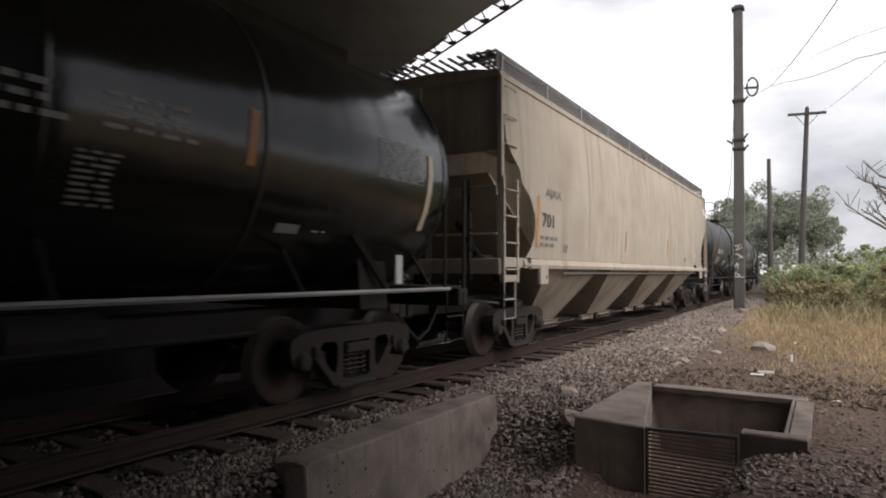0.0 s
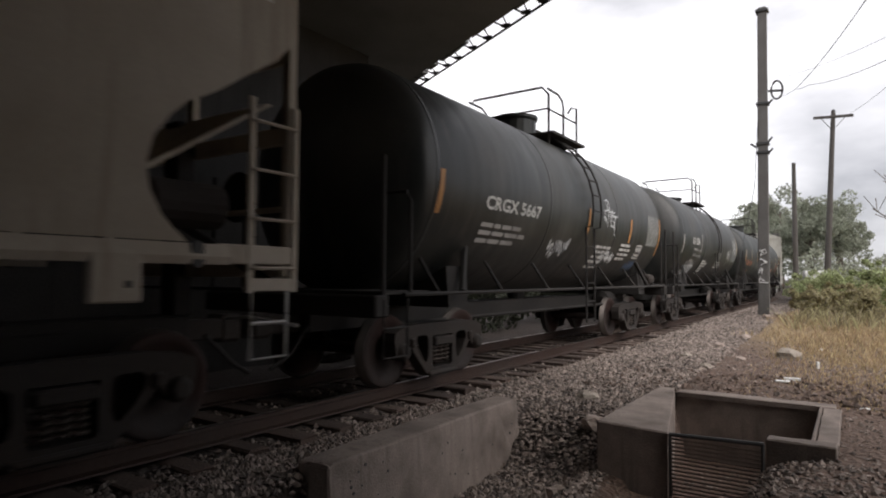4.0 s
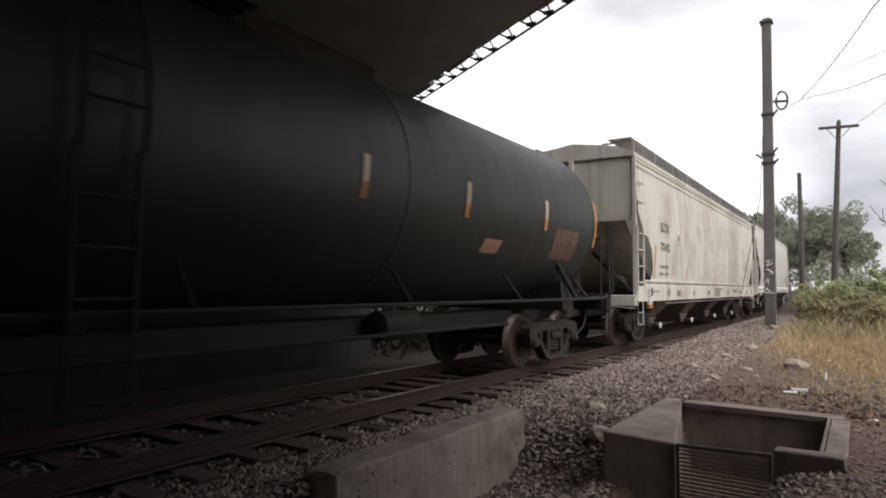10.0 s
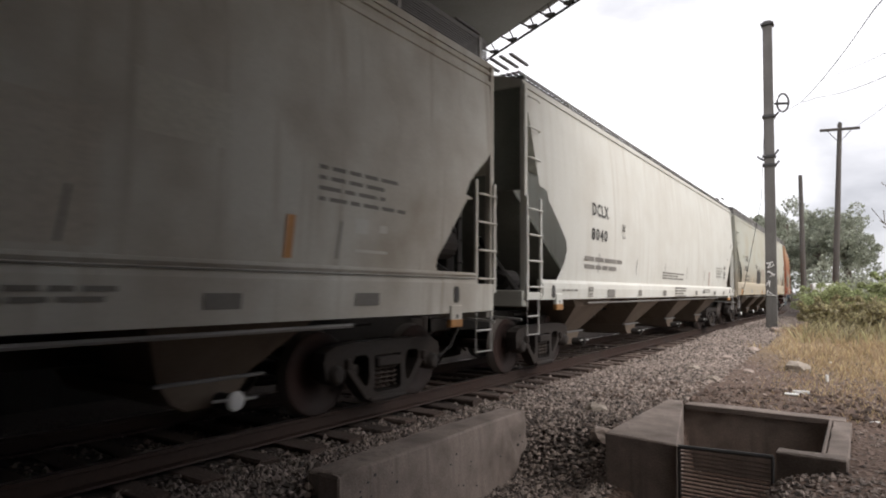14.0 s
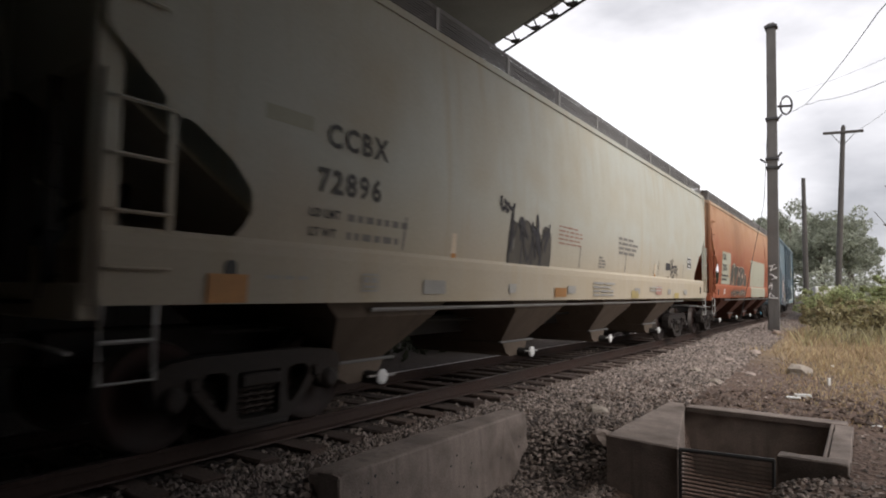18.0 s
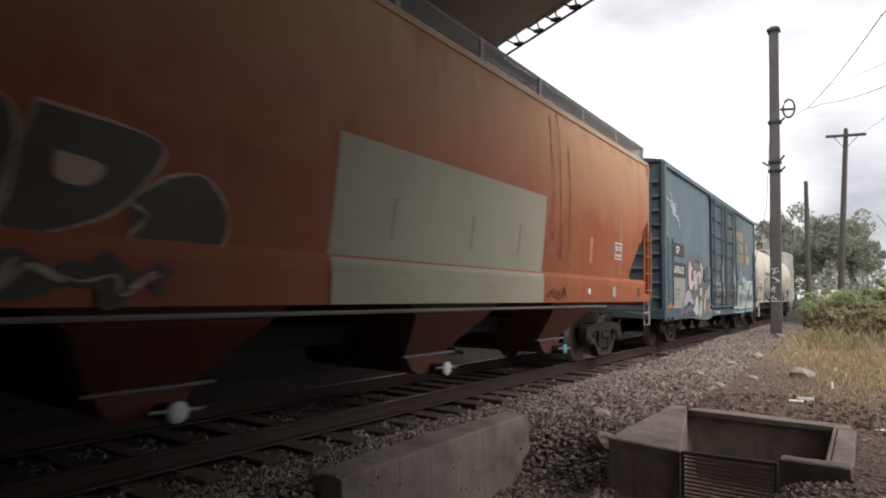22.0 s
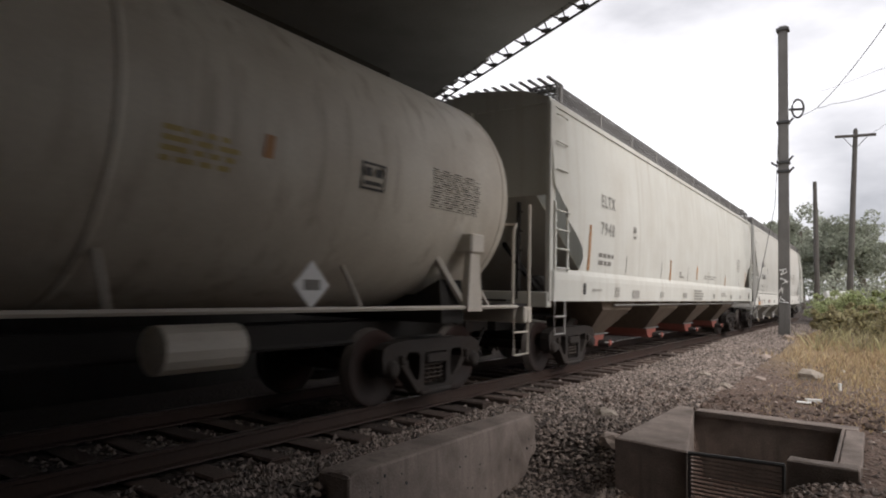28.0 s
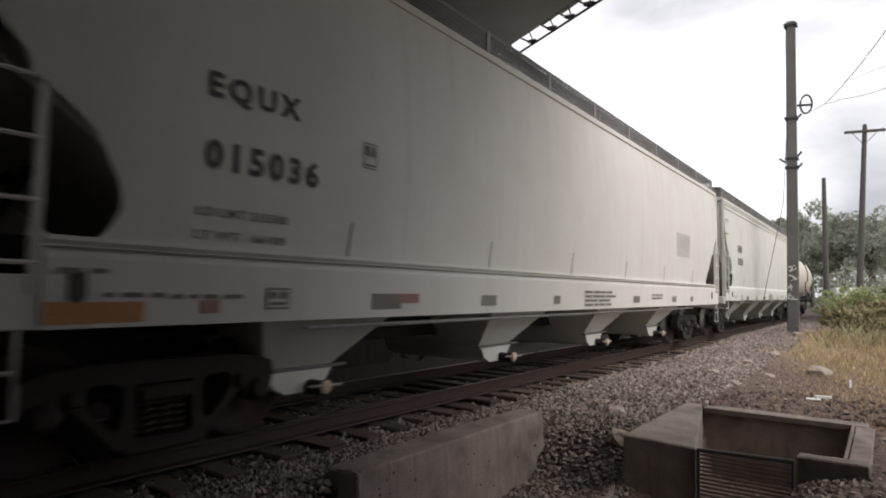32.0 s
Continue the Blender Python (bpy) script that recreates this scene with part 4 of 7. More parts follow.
CUT_HIGH = ((1.56, 1.20), (1.7, 1.33), (1.86, 1.49), (2.08, 1.57), (2.24, 1.55), (2.5, 1.24), (2.86, 0.78), (2.98, 0.75), (3.02, 0.68), (3.05, 0.44), (3.6, 0.29), (4.19, 0.16), (4.5, 0.1), (5.0, 0.1))
CUT_WIDE = ((1.66, 0.89), (1.74, 0.99), (1.85, 1.11), (2.02, 1.21), (2.19, 1.25), (2.4, 1.21), (2.6, 1.07), (2.73, 0.93), (2.8, 0.8), (2.88, 0.67), (3.09, 0.6), (3.3, 0.3), (3.5, 0.12), (5.0, 0.05))


def hopper_car(y0, length, body, sill, label, top=4.55, cap=None, gravity=False, cut=None, low=None, end_mat=None, ridge=True, round_end=False, under=None,
               zs=1.10, zt=1.52, rungs=(1.45, 2.74), pad=0.96, cross=(True, True), rear=None, crown=0.2, fence=True, seam=False, slot=(0.96, 1.05), nose=0.0):
    car = thing("covered_hopper_car", label, "freight car", "covered hopper cars of the train")
    L = length
    low = low or sill
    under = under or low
    ZS = zs
    cut = cut or cut_low(zt + 0.08, 1.16)
    rear_cut = rear or [(z, d + (0.22 if d > 0.6 else 0.0)) for z, d in cut]
    heights = [z for z, _ in list(cut) + list(rear_cut) if cut[0][0] <= z < top - 0.1] + [top - 0.65, top - 0.35, top - 0.15, top]
    heights = sorted({round(z, 3) for z in heights})
    # body: two bowed sides and a low arched roof
    for s in (-1, 1):
        bm = bmesh.new()
        prev = None
        for z in heights:
            c, d = side_cut(z, cut), side_cut(z, rear_cut)
            c += nose * (1 - min(1, c / 0.9))
            row = [bm.verts.new((s * hopper_side(z), c + (L - c - d) * i / 12, z)) for i in range(13)]
            if prev:
                for i in range(12):
                    f = (prev[i], prev[i + 1], row[i + 1], row[i])
                    bm.faces.new(f if s > 0 else tuple(reversed(f)))
            prev = row
        bmesh.ops.solidify(bm, geom=bm.faces[:], thickness=0.02)
        part("side_sheet", bm, body, car)
    bm = bmesh.new()
    xr = hopper_side(top) + 0.03
    prof = [(xr, top - 0.06), (xr, top + 0.03), (xr * 0.72, top + crown * 0.6), (xr * 0.35, top + crown * 0.9), (0, top + crown), (-xr * 0.35, top + crown * 0.9), (-xr * 0.72, top + crown * 0.6), (-xr, top + 0.03), (-xr, top - 0.06), (0, top - 0.02)]
    prism(bm, prof, "y", nose + 0.02, L - 0.02)
    part("roof", bm, body, car)
    if ridge:
        for s in (-1, 1):
            for zz, o in ((top - 0.12, 0.03), (top - 0.27, 0.022)):
                x = s * hopper_side(zz)
                part("side_ridge", bx(min(x, x + s * o), max(x, x + s * o), 0.1, L - 0.1, zz - 0.03, zz + 0.03, 0.008), body, car)
    # loading hatch trough and the walkways along the roof edges
    for k in range(5):
        c = L * (k + 0.5) / 5
        part("hatch_cover", bx(-0.38, 0.38, c - 0.75, c + 0.75, top + crown - 0.02, top + crown + 0.10, 0.03), body, car)
    deck_z = 0.36 if fence else 0.16
    for s in (-1, 1):
        wb = bmesh.new()
        for k in range(6):
            x = s * (0.95 + 0.1 * k)
            box(wb, x - 0.014, x + 0.014, 0.05, L - 0.05, top + deck_z, top + deck_z + 0.04)
        n = int(L / 0.16)
        for k in range(n):
            box(wb, min(s * 0.95, s * 1.45), max(s * 0.95, s * 1.45), 0.05 + (L - 0.1) * k / n, 0.05 + (L - 0.1) * k / n + 0.03, top + deck_z + 0.005, top + deck_z + 0.03)
        walk_b = part("running_board", wb, M_GALV_DK, car, "galvanised grating walkway on the roof")
        if fence:
            part("toe_mesh", mesh_fence(L, s * 1.46, top), M_GALV_DK, walk_b)
        n = 10
        me = shared("board_support%d%d" % (s, fence), lambda: bx(s * 1.46 - 0.02, s * 1.46 + 0.02, -0.03, 0.03, 0, deck_z), M_GALV)
        for k in range(n + 1):
            sp = part("board_support", me, None, walk_b)
            sp.location = (0, 0.25 + (L - 0.5) * k / n, top + 0.02)
        me = shared("board_arm%d" % s, lambda: bx(min(s * 0.7, s * 1.46), max(s * 0.7, s * 1.46), -0.02, 0.02, -0.04, 0), M_GALV)
        for k in range(n + 1):
            sp = part("board_arm", me, None, walk_b)
            sp.location = (0, 0.25 + (L - 0.5) * k / n, top + deck_z)
    for has, ye in zip(cross, (0.12, L - 0.55)):
        if not has:
            continue
        eb = bmesh.new()
        for k in range(16):
            box(eb, -1.4 + 0.18 * k, -1.4 + 0.18 * k + 0.05, ye - 0.1, ye + 0.5, top + crown + 0.17, top + crown + 0.20)
        tagged(part("cross_walk", eb, M_GALV_DK, car, "slatted walkway across the roof end"), kind="stuff")
    # end plates and slope sheets
    end_mat = end_mat or body
    for s, ye in ((-1, nose + 0.08), (1, L - 0.08)):
        xw = 1.5
        if round_end:
            bm = bmesh.new()
            prism(bm, [(-xw, 3.0), (xw, 3.0), (xw, top - 0.1), (xw * 0.6, top + crown * 0.75), (0, top + crown * 1.15), (-xw * 0.6, top + crown * 0.75), (-xw, top - 0.1)], "y", min(ye, ye - s * 0.05), max(ye, ye - s * 0.05))
            part("end_plate", bm, end_mat, car)
        else:
            part("end_plate", bx(-xw, xw, min(ye, ye - s * 0.05), max(ye, ye - s * 0.05), 3.35 if gravity else 2.95, top + 0.05, 0.01), end_mat, car)
        part("end_stiffener", bx(-0.06, 0.06, min(ye, ye + s * 0.08), max(ye, ye + s * 0.08), 2.9, top, 0.01), end_mat, car)
        bm = bmesh.new()
        reach = 1.55 * (2.92 - ZS)
        prism(bm, [(ye, 3.0), (ye - s * 0.06, 3.0), (ye - s * (reach + 0.06), ZS + 0.08), (ye - s * reach, ZS + 0.06)], "x", -1.3, 1.3)
        part("slope_sheet", bm, end_mat, car)
        for x in (-1.53, 1.53):
            part("corner_post", bx(x - 0.045, x + 0.045, ye - 0.05, ye + (0.14 if nose and s < 0 else 0.05), ZS, top - 0.02, 0.01), sill, car)
        part("center_post", bx(-0.12, 0.12, min(ye, ye - s * 0.2), max(ye, ye - s * 0.2), 1.0, 2.98, 0.01), M_UNDER, car)
        for x in (-1, 1):
            part("end_brace", tb([(x * 1.45, ye - s * 0.05, 1.3), (x * 0.2, ye - s * 0.9, 2.3)], 0.05, 5), M_UNDER, car)
        part("end_sill", bx(-1.55, 1.55, ye - 0.08, ye + 0.08, ZS - 0.1, ZS + 0.15, 0.015), sill, car)
        part("side_gusset", bx(1.50, 1.60, min(ye, ye - s * 0.75), max(ye, ye - s * 0.72), ZS if not gravity else zt - 0.1, rungs[0] + 0.02 if not gravity else zt + 0.06, 0.01), sill, car)
        if gravity:
            part("corner_bracket", bx(1.50, 1.60, min(ye, ye - s * 0.45), max(ye, ye - s * 0.45), zt - 0.33, zt - 0.22, 0.01), sill, car)
            part("end_crossbeam", bx(-1.5, 1.5, min(ye, ye + s * 0.08), max(ye, ye + s * 0.08), 2.62, 2.78, 0.01), end_mat, car)
            part("end_pipe", tb([(-1.4, ye + s * 0.05, 2.02), (1.5, ye + s * 0.05, 2.02)], 0.03, 6), sill, car)
        coupler(car, ye, s)
        # ladders on the side by the corner
        ya, yb = (ye - 0.02 - nose * 0.3, ye + 0.46 - nose * 0.3) if s < 0 else (ye - 0.46, ye + 0.02)
        ladder(car, 1.59, ya, yb, rungs[0] - 0.1, rungs[1] + 0.12, 4, sill)
        if s < 0:
            ladder(car, 1.585, ya, ya + 0.4, 3.2, top, 3, sill, name="grab_irons", rails=False)
        stirrup(car, 1.58, ya + 0.03, yb - 0.06, ZS - 0.53 if not gravity else 0.7, ZS + 0.03 if not gravity else 1.3, M_GALV)
        ladder(car, 1.0, ye + s * 0.02, ye + s * 0.06, 1.3, 2.9, 5, M_UNDER, name="end_ladder", rails=True)
        part("brake_platform", bx(-0.9, 0.9, min(ye, ye + s * 0.22), max(ye, ye + s * 0.22), 1.26, 1.29), M_UNDER, car)
        part("uncoupling_lever", tb([(1.55, ye + s * 0.12, 0.95), (0.8, ye + s * 0.14, 1.0), (0.3, ye + s * 0.3, 0.95)], 0.016, 5), M_GALV, car)
    # air reservoir and brake gear on the rear end platform
    part("air_reservoir", lathe(bmesh.new(), [(L - 1.25, 0.08), (L - 1.2, 0.2), (L - 0.55, 0.2), (L - 0.5, 0.08)], "y", 16, cx=1.12, cz=2.0), M_TRUCK, car)
    part("brake_cylinder", lathe(bmesh.new(), [(0.35, 0.1), (0.4, 0.17), (0.75, 0.17), (0.8, 0.06)], "y", 14, cx=0.95, cz=1.55), M_UNDER, car)
    part("hand_wheel", lathe(bmesh.new(), [(-0.02, 0.26), (0.02, 0.26), (0.02, 0.2), (-0.02, 0.2)], "y", 18, cx=0.6, cy=L + 0.1, cz=2.2), M_UNDER, car)
    # side sills with slots and jacking pads
    for s in (-1, 1):
        bm = bmesh.new()
        if gravity:
            prism(bm, [(s * 1.54, ZS), (s * 1.62, ZS), (s * 1.64, ZS + 0.06), (s * 1.60, zt + 0.05), (s * 1.52, zt + 0.05)], "y", 0.75, L - 0.75)
        else:
            prism(bm, [(s * 1.55, ZS), (s * 1.61, ZS), (s * 1.625, zt - 0.05), (s * 1.60, zt + 0.03), (s * 1.625, zt + 0.06), (s * 1.62, zt + 0.09), (s * 1.5, zt + 0.1)] if seam else
                  [(s * 1.55, ZS), (s * 1.61, ZS), (s * 1.625, zt - 0.05), (s * 1.618, zt + 0.04), (s * (hopper_side(cut[0][0]) + 0.004), cut[0][0] + 0.005), (s * 1.5, cut[0][0] + 0.008)], "y", nose + 0.1 if nose else 0.58, L - 0.58)
        ss = part("side_sill", bm, low, car)
        for yy in ((pad, L - pad - 0.1) if pad else ()):
            z0, z1, wide, hole = (1.21, 1.56, 0.18, 0.08) if gravity else (ZS - 0.17, ZS + 0.1, 0.13, 0.0)
            part("jacking_pad", bx(s * 1.6 - 0.03, s * 1.6 + 0.04, yy - wide, yy + wide, z0, z1, 0.015), low, ss)
            if cap is M_WHITE or cap is M_UNDER:
                part("pad_stripe", bx(s * 1.6 - 0.028, s * 1.6 + 0.044, yy - 0.132, yy + 0.132, z0 - 0.004, z0 + 0.1, 0.01), M_REFLECT, ss, "orange stripe on the pad")
            part("pad_hole", bx(s * 1.6 - 0.03, s * 1.6 + 0.045, yy + hole - 0.05, yy + hole + 0.05, z0 + 0.08, z0 + 0.18, 0.03), M_INK, ss)
        for yy in (slot[0], L - slot[1]):
            bm = bmesh.new()
            prism(bm, [(yy + 0.055 * math.cos(k * math.tau / 12), (ZS + zt) / 2 + 0.02 + (0.05 if math.sin(k * math.tau / 12) > 0 else -0.05) + 0.055 * math.sin(k * math.tau / 12)) for k in range(12)], "x", min(s * 1.58, s * 1.632), max(s * 1.58, s * 1.632))
            part("tow_slot", bm, M_INK, ss)
        if seam:
            part("sill_seam", bx(min(s * 1.58, s * 1.628), max(s * 1.58, s * 1.628), 0.6, L - 0.6, zt + 0.008, zt + 0.022), M_INKG, ss, "dark seam along the sill")
        part("train_line", tb([(s * 1.5, 2.8, ZS - 0.08), (s * 1.5, L - 2.8, ZS - 0.08)], 0.022, 5), M_GALV, ss)
    # hopper bays
    for k in range(4):
        c = 3.6 + 3.84 * k if gravity else 3.22 + 3.83 * k
        bm = bmesh.new()
        if gravity:
            lv = [(1.50, 1.5, 1.52), (1.12, 1.16, 1.0), (0.62, 0.76, 0.36)]
        else:
            lv = [(1.48, 1.12, max(1.3, ZS + 0.06)), (1.42, 0.84, 1.1), (0.92, 0.42, 0.56)]
        rings = []
        for x, y, z in lv:
            rings.append([bm.verts.new(q) for q in ((x, -y, z), (x, y, z), (-x, y, z), (-x, -y, z))])
        for r0, r1 in zip(rings, rings[1:]):
            for i in range(4):
                bm.faces.new((r0[i], r0[(i + 1) % 4], r1[(i + 1) % 4], r1[i]))
        bm.faces.new(rings[0])
        bm.faces.new(rings[-1])
        bmesh.ops.recalc_face_normals(bm, faces=bm.faces[:])
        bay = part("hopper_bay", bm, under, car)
        bay.location = (0, c, 0)
        if gravity:
            part("outlet_gate", bx(-0.7, 0.7, -0.7, 0.7, 0.26, 0.36, 0.02), under, bay)
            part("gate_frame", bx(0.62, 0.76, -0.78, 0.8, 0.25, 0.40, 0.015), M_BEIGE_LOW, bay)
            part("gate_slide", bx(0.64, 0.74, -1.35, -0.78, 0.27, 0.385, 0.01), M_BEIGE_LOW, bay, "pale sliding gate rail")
            part("gate_rack", tb([(0.78, -1.3, 0.40), (0.78, 0.8, 0.40)], 0.018, 5), M_GRIME_SHADE, bay)
            part("gate_gear", lathe(bmesh.new(), [(0.77, 0.09), (0.85, 0.09), (0.86, 0.04)], "x", 12, cy=-0.55, cz=0.33), M_TRUCK, bay)
            part("gate_shaft", tb([(0.88, -0.5, 0.33), (0.88, 0.5, 0.33)], 0.03, 6), M_TRUCK, bay)
        else:
            part("outlet_tube", lathe(bmesh.new(), [(-1.15, 0.09), (1.15, 0.075), (1.16, 0.085), (1.2, 0.085)], "x", 14, cz=0.38, cy=0.12), M_UNDER, bay)
            part("outlet_pan", prism(bmesh.new(), [(-0.44, 0.56), (0.42, 0.56), (0.3, 0.4), (0.18, 0.33), (-0.2, 0.33), (-0.34, 0.4)], "x", -0.9, 0.98), cap if cap is M_REDCAP else under, bay)
            part("pan_lip", bx(0.93, 1.0, -0.52, 0.62, 0.555, 0.585, 0.008), M_GALV_DK, bay)
            if cap is not None:
                part("outlet_cap", lathe(bmesh.new(), [(1.2, 0.083), (1.23, 0.087), (1.245, 0.055)] if cap in (M_WHITE, M_BLUECAP) else [(1.2, 0.065), (1.23, 0.068), (1.245, 0.04)], "x", 14, cz=0.40, cy=0.12), cap, bay, "round outlet cap")
            part("outlet_lever", tb([(1.2, -0.1, 0.42), (1.22, 0.34, 0.40)], 0.014, 4), M_GALV, bay)
    part("center_sill", bx(-0.28, 0.28, 0.2, L - 0.2, 0.72, 1.0, 0.01), M_UNDER, car)
    part("brake_rod", tb([(0.6, 1.5, 0.95), (0.6, L - 1.5, 0.95)], 0.025, 5), M_UNDER, car)
    f, r = 1.72, L - 1.72
    truck(car, f)
    truck(car, r)
    CARS.append((car, y0, L, f, r))
    return car


def mesh_fence(L, x, top):
    """The open mesh edge that the roof walkway shows from the side."""
    bm = bmesh.new()
    for k in range(11):
        z = top + 0.05 + 0.032 * k
        box(bm, x - 0.005, x + 0.005, 0.05, L - 0.05, z, z + 0.019)
    return bm


# ---- tank car ----
def tank_car(y0, length, mat, label, radius=1.58, zc=2.73, ends=0.45, rail_mat=None, trim=None, platform=0.5, band=True, ladder_at=None, dome=0.32, dress=None, reach=1.0):
    car = thing("tank_car", label, "freight car", "tank cars of the train")
    L = length
    rm = rail_mat or M_UNDER
    tm = trim or rm
    e = ends
    bm = bmesh.new()
    prof = []
    for k in range(7):
        a = math.pi / 2 * k / 6
        prof.append((e + 0.55 * (1 - math.sin(a)), radius * math.cos(a) if k < 6 else 0.02))
    prof = list(reversed(prof))
    full = prof + [(e + 0.55 + (L - 2 * e - 1.1) * k / 6, radius) for k in range(1, 6)] + [(L - p, r) for p, r in reversed(prof)]
    lathe(bm, full, "y", 48, cz=zc)
    part("tank", bm, mat, car, smooth=True)
    if band:
        for yy in (e + 0.62, L * 0.36, L * 0.64, L - e - 0.62):
            part("tank_seam", lathe(bmesh.new(), [(yy - 0.03, radius - 0.01), (yy - 0.025, radius + 0.005), (yy + 0.025, radius + 0.005), (yy + 0.03, radius - 0.01)], "y", 48, cz=zc), mat, car, smooth=True)
    # side rail along the tank
    for s in (-1, 1):
        bm = tb([(s * 1.5, 0.5, 1.2), (s * 1.5, L - 0.5, 1.2)], 0.028, 6)
        sr = part("side_rail", bm, tm, car)
        for k in range(7):
            yy = e + 0.8 + (L - 2 * e - 1.6) * k / 6
            part("rail_stay", tb([(s * 1.48, yy, 1.2), (s * radius * 0.72, yy + 0.05, zc - radius * 0.68)], 0.025, 5), rm, sr)
    for s, ye in ((-1, 0.12), (1, L - 0.12)):
        part("end_sill", bx(-1.5, 1.5, ye - 0.12, ye + 0.12, 0.95, 1.2, 0.02), rm, car)
        part("end_platform", bx(-1.48, 1.48, min(ye, ye - s * 0.9), max(ye, ye - s * 0.9), 1.2, 1.24), M_UNDER, car)
        coupler(car, ye, s)
        for x in (-1, 1):
            bm = tb([(x * 1.5, ye, 1.2), (x * 1.5, ye, 2.75)], 0.028, 6)
            part("end_handrail", bm, rm, car)
            bm = tb([(x * 1.5, ye - s * 0.5, 1.2), (x * 1.5, ye - s * 0.5, 2.3), (x * 1.5, ye - s * 0.42, 2.4), (x * 1.2, ye - s * 0.42, 2.4)], 0.024, 6)
            part("end_handrail", bm, rm, car)
        stirrup(car, 1.5, ye - s * 0.02, ye - s * 0.45, 0.5, 1.15, rm)
        # saddle over the truck
        yt = ye - s * 1.8
        bm = bmesh.new()
        prism(bm, [(-1.35, 1.0), (1.35, 1.0), (1.3, 1.55), (0.9, zc - radius + 0.2), (-0.9, zc - radius + 0.2), (-1.3, 1.55)], "y", yt - 0.25, yt + 0.25)
        part("saddle", bm, M_UNDER, car)
        bm = tb([(1.46, yt + s * 0.1, 1.22), (1.22, yt - s * 0.35, 1.95)], 0.05, 5)
        part("bolster_strut", bm, rm, car)
    # centre platform, guard rail and fittings on top
    c = L * platform
    zt = zc + radius
    if dome:
        part("manway", lathe(bmesh.new(), [(zt - 0.1, 0.42), (zt + dome, 0.42), (zt + dome + 0.04, 0.46), (zt + dome + 0.10, 0.46), (zt + dome + 0.14, 0.2)], "z", 18, cy=c), mat, car)
        part("valve_housing", bx(-0.2, 0.2, c + 0.65, c + 1.0, zt - 0.05, zt + dome - 0.02, 0.03), M_UNDER, car)
        for s in (-1, 1):
            part("platform", bx(s * 0.80 - 0.27, s * 0.80 + 0.27, c - 0.5 * reach, c + 1.15 * reach, zt - 0.12, zt - 0.07), rm, car)
        # a hoop across the tank before the manway, and side rails that drop to the deck behind it
        ya, yb, yc = c - 0.4 * reach, c + 0.38 * reach, c + 1.1 * reach
        bm = bmesh.new()
        tube(bm, [(-0.92, ya, zt - 0.35), (-0.92, ya, zt + 0.66), (-0.78, ya, zt + 0.82), (0.78, ya, zt + 0.84), (0.92, ya, zt + 0.68), (0.92, ya, zt - 0.35)], 0.026, 6)
        tube(bm, [(-0.92, ya, zt + 0.40), (0.92, ya, zt + 0.40)], 0.02, 5)
        tube(bm, [(-0.3, ya, zt - 0.05), (-0.3, ya, zt + 0.40)], 0.02, 5)
        part("guard_rail", bm, rm, car)
        for s in (-1, 1):
            bm = bmesh.new()
            tube(bm, [(s * 0.9, ya, zt + 0.80), (s * 0.9, yb - 0.26, zt + 0.80), (s * 0.9, yb - 0.06, zt + 0.72), (s * 0.9, yb, zt + 0.58), (s * 0.9, yb, zt - 0.3)], 0.024, 6)
            tube(bm, [(s * 0.9, ya, zt + 0.40), (s * 0.9, yc, zt + 0.42)], 0.02, 5)
            tube(bm, [(s * 0.9, yc, zt - 0.3), (s * 0.9, yc, zt + 0.74), (s * 0.78, yc, zt + 0.78), (s * 0.7, yc, zt + 0.66)], 0.024, 6)
            part("guard_rail", bm, rm, car)
    la = ladder_at if ladder_at is not None else c
    for s in (-1, 1):
        bm = bmesh.new()
        pts = [(s * (radius + 0.12) * math.cos(t), la, zc + (radius + 0.12) * math.sin(t)) for t in np.linspace(-0.2, 1.05, 8)]
        for dy in (-0.22, 0.22):
            tube(bm, [(s * 1.55, la + dy, 0.55), (s * 1.55, la + dy, zc - 0.35)] + [(p[0], p[1] + dy, p[2]) for p in pts], 0.022, 5)
        ld = part("side_ladder", bm, rm, car)
        for z in (0.6, 0.95, 1.3, 1.65, 2.0):
            part("rung", tb([(s * 1.55, la - 0.22, z), (s * 1.55, la + 0.22, z)], 0.016, 5), rm, ld)
        for p in pts[1:]:
            part("rung", tb([(p[0], la - 0.22, p[2]), (p[0], la + 0.22, p[2])], 0.016, 5), rm, ld)
    part("bottom_outlet", lathe(bmesh.new(), [(zc - radius + 0.1, 0.2), (zc - radius - 0.25, 0.16), (zc - radius - 0.5, 0.1)], "z", 14, cy=c), M_UNDER, car)
    part("air_reservoir", lathe(bmesh.new(), [(c + 3.5, 0.08), (c + 3.55, 0.2), (c + 4.3, 0.2), (c + 4.35, 0.08)], "y", 16, cx=1.15 if rail_mat else 0.55, cz=0.88), rm if rail_mat else M_UNDER, car)
    part("brake_pipe", tb([(0.75, 1.0, 0.78), (0.75, L - 1.0, 0.78)], 0.03, 5), M_UNDER, car)
    part("center_sill", bx(-0.3, 0.3, 0.2, L - 0.2, 0.72, 0.98, 0.01), M_UNDER, car)
    f, r = 1.92, L - 1.92
    truck(car, f)
    truck(car, r)
    CARS.append((car, y0, L, f, r))
    car_surf = lambda z: math.sqrt(max(0.05, radius ** 2 - (z - zc) ** 2))
    if dress:
        dress(car, car_surf)
    return car


HS = hopper_side


def sill_face(z):
    return 1.612 + 0.02 * min(1.0, max(0.0, (z - 1.12) / 0.4))


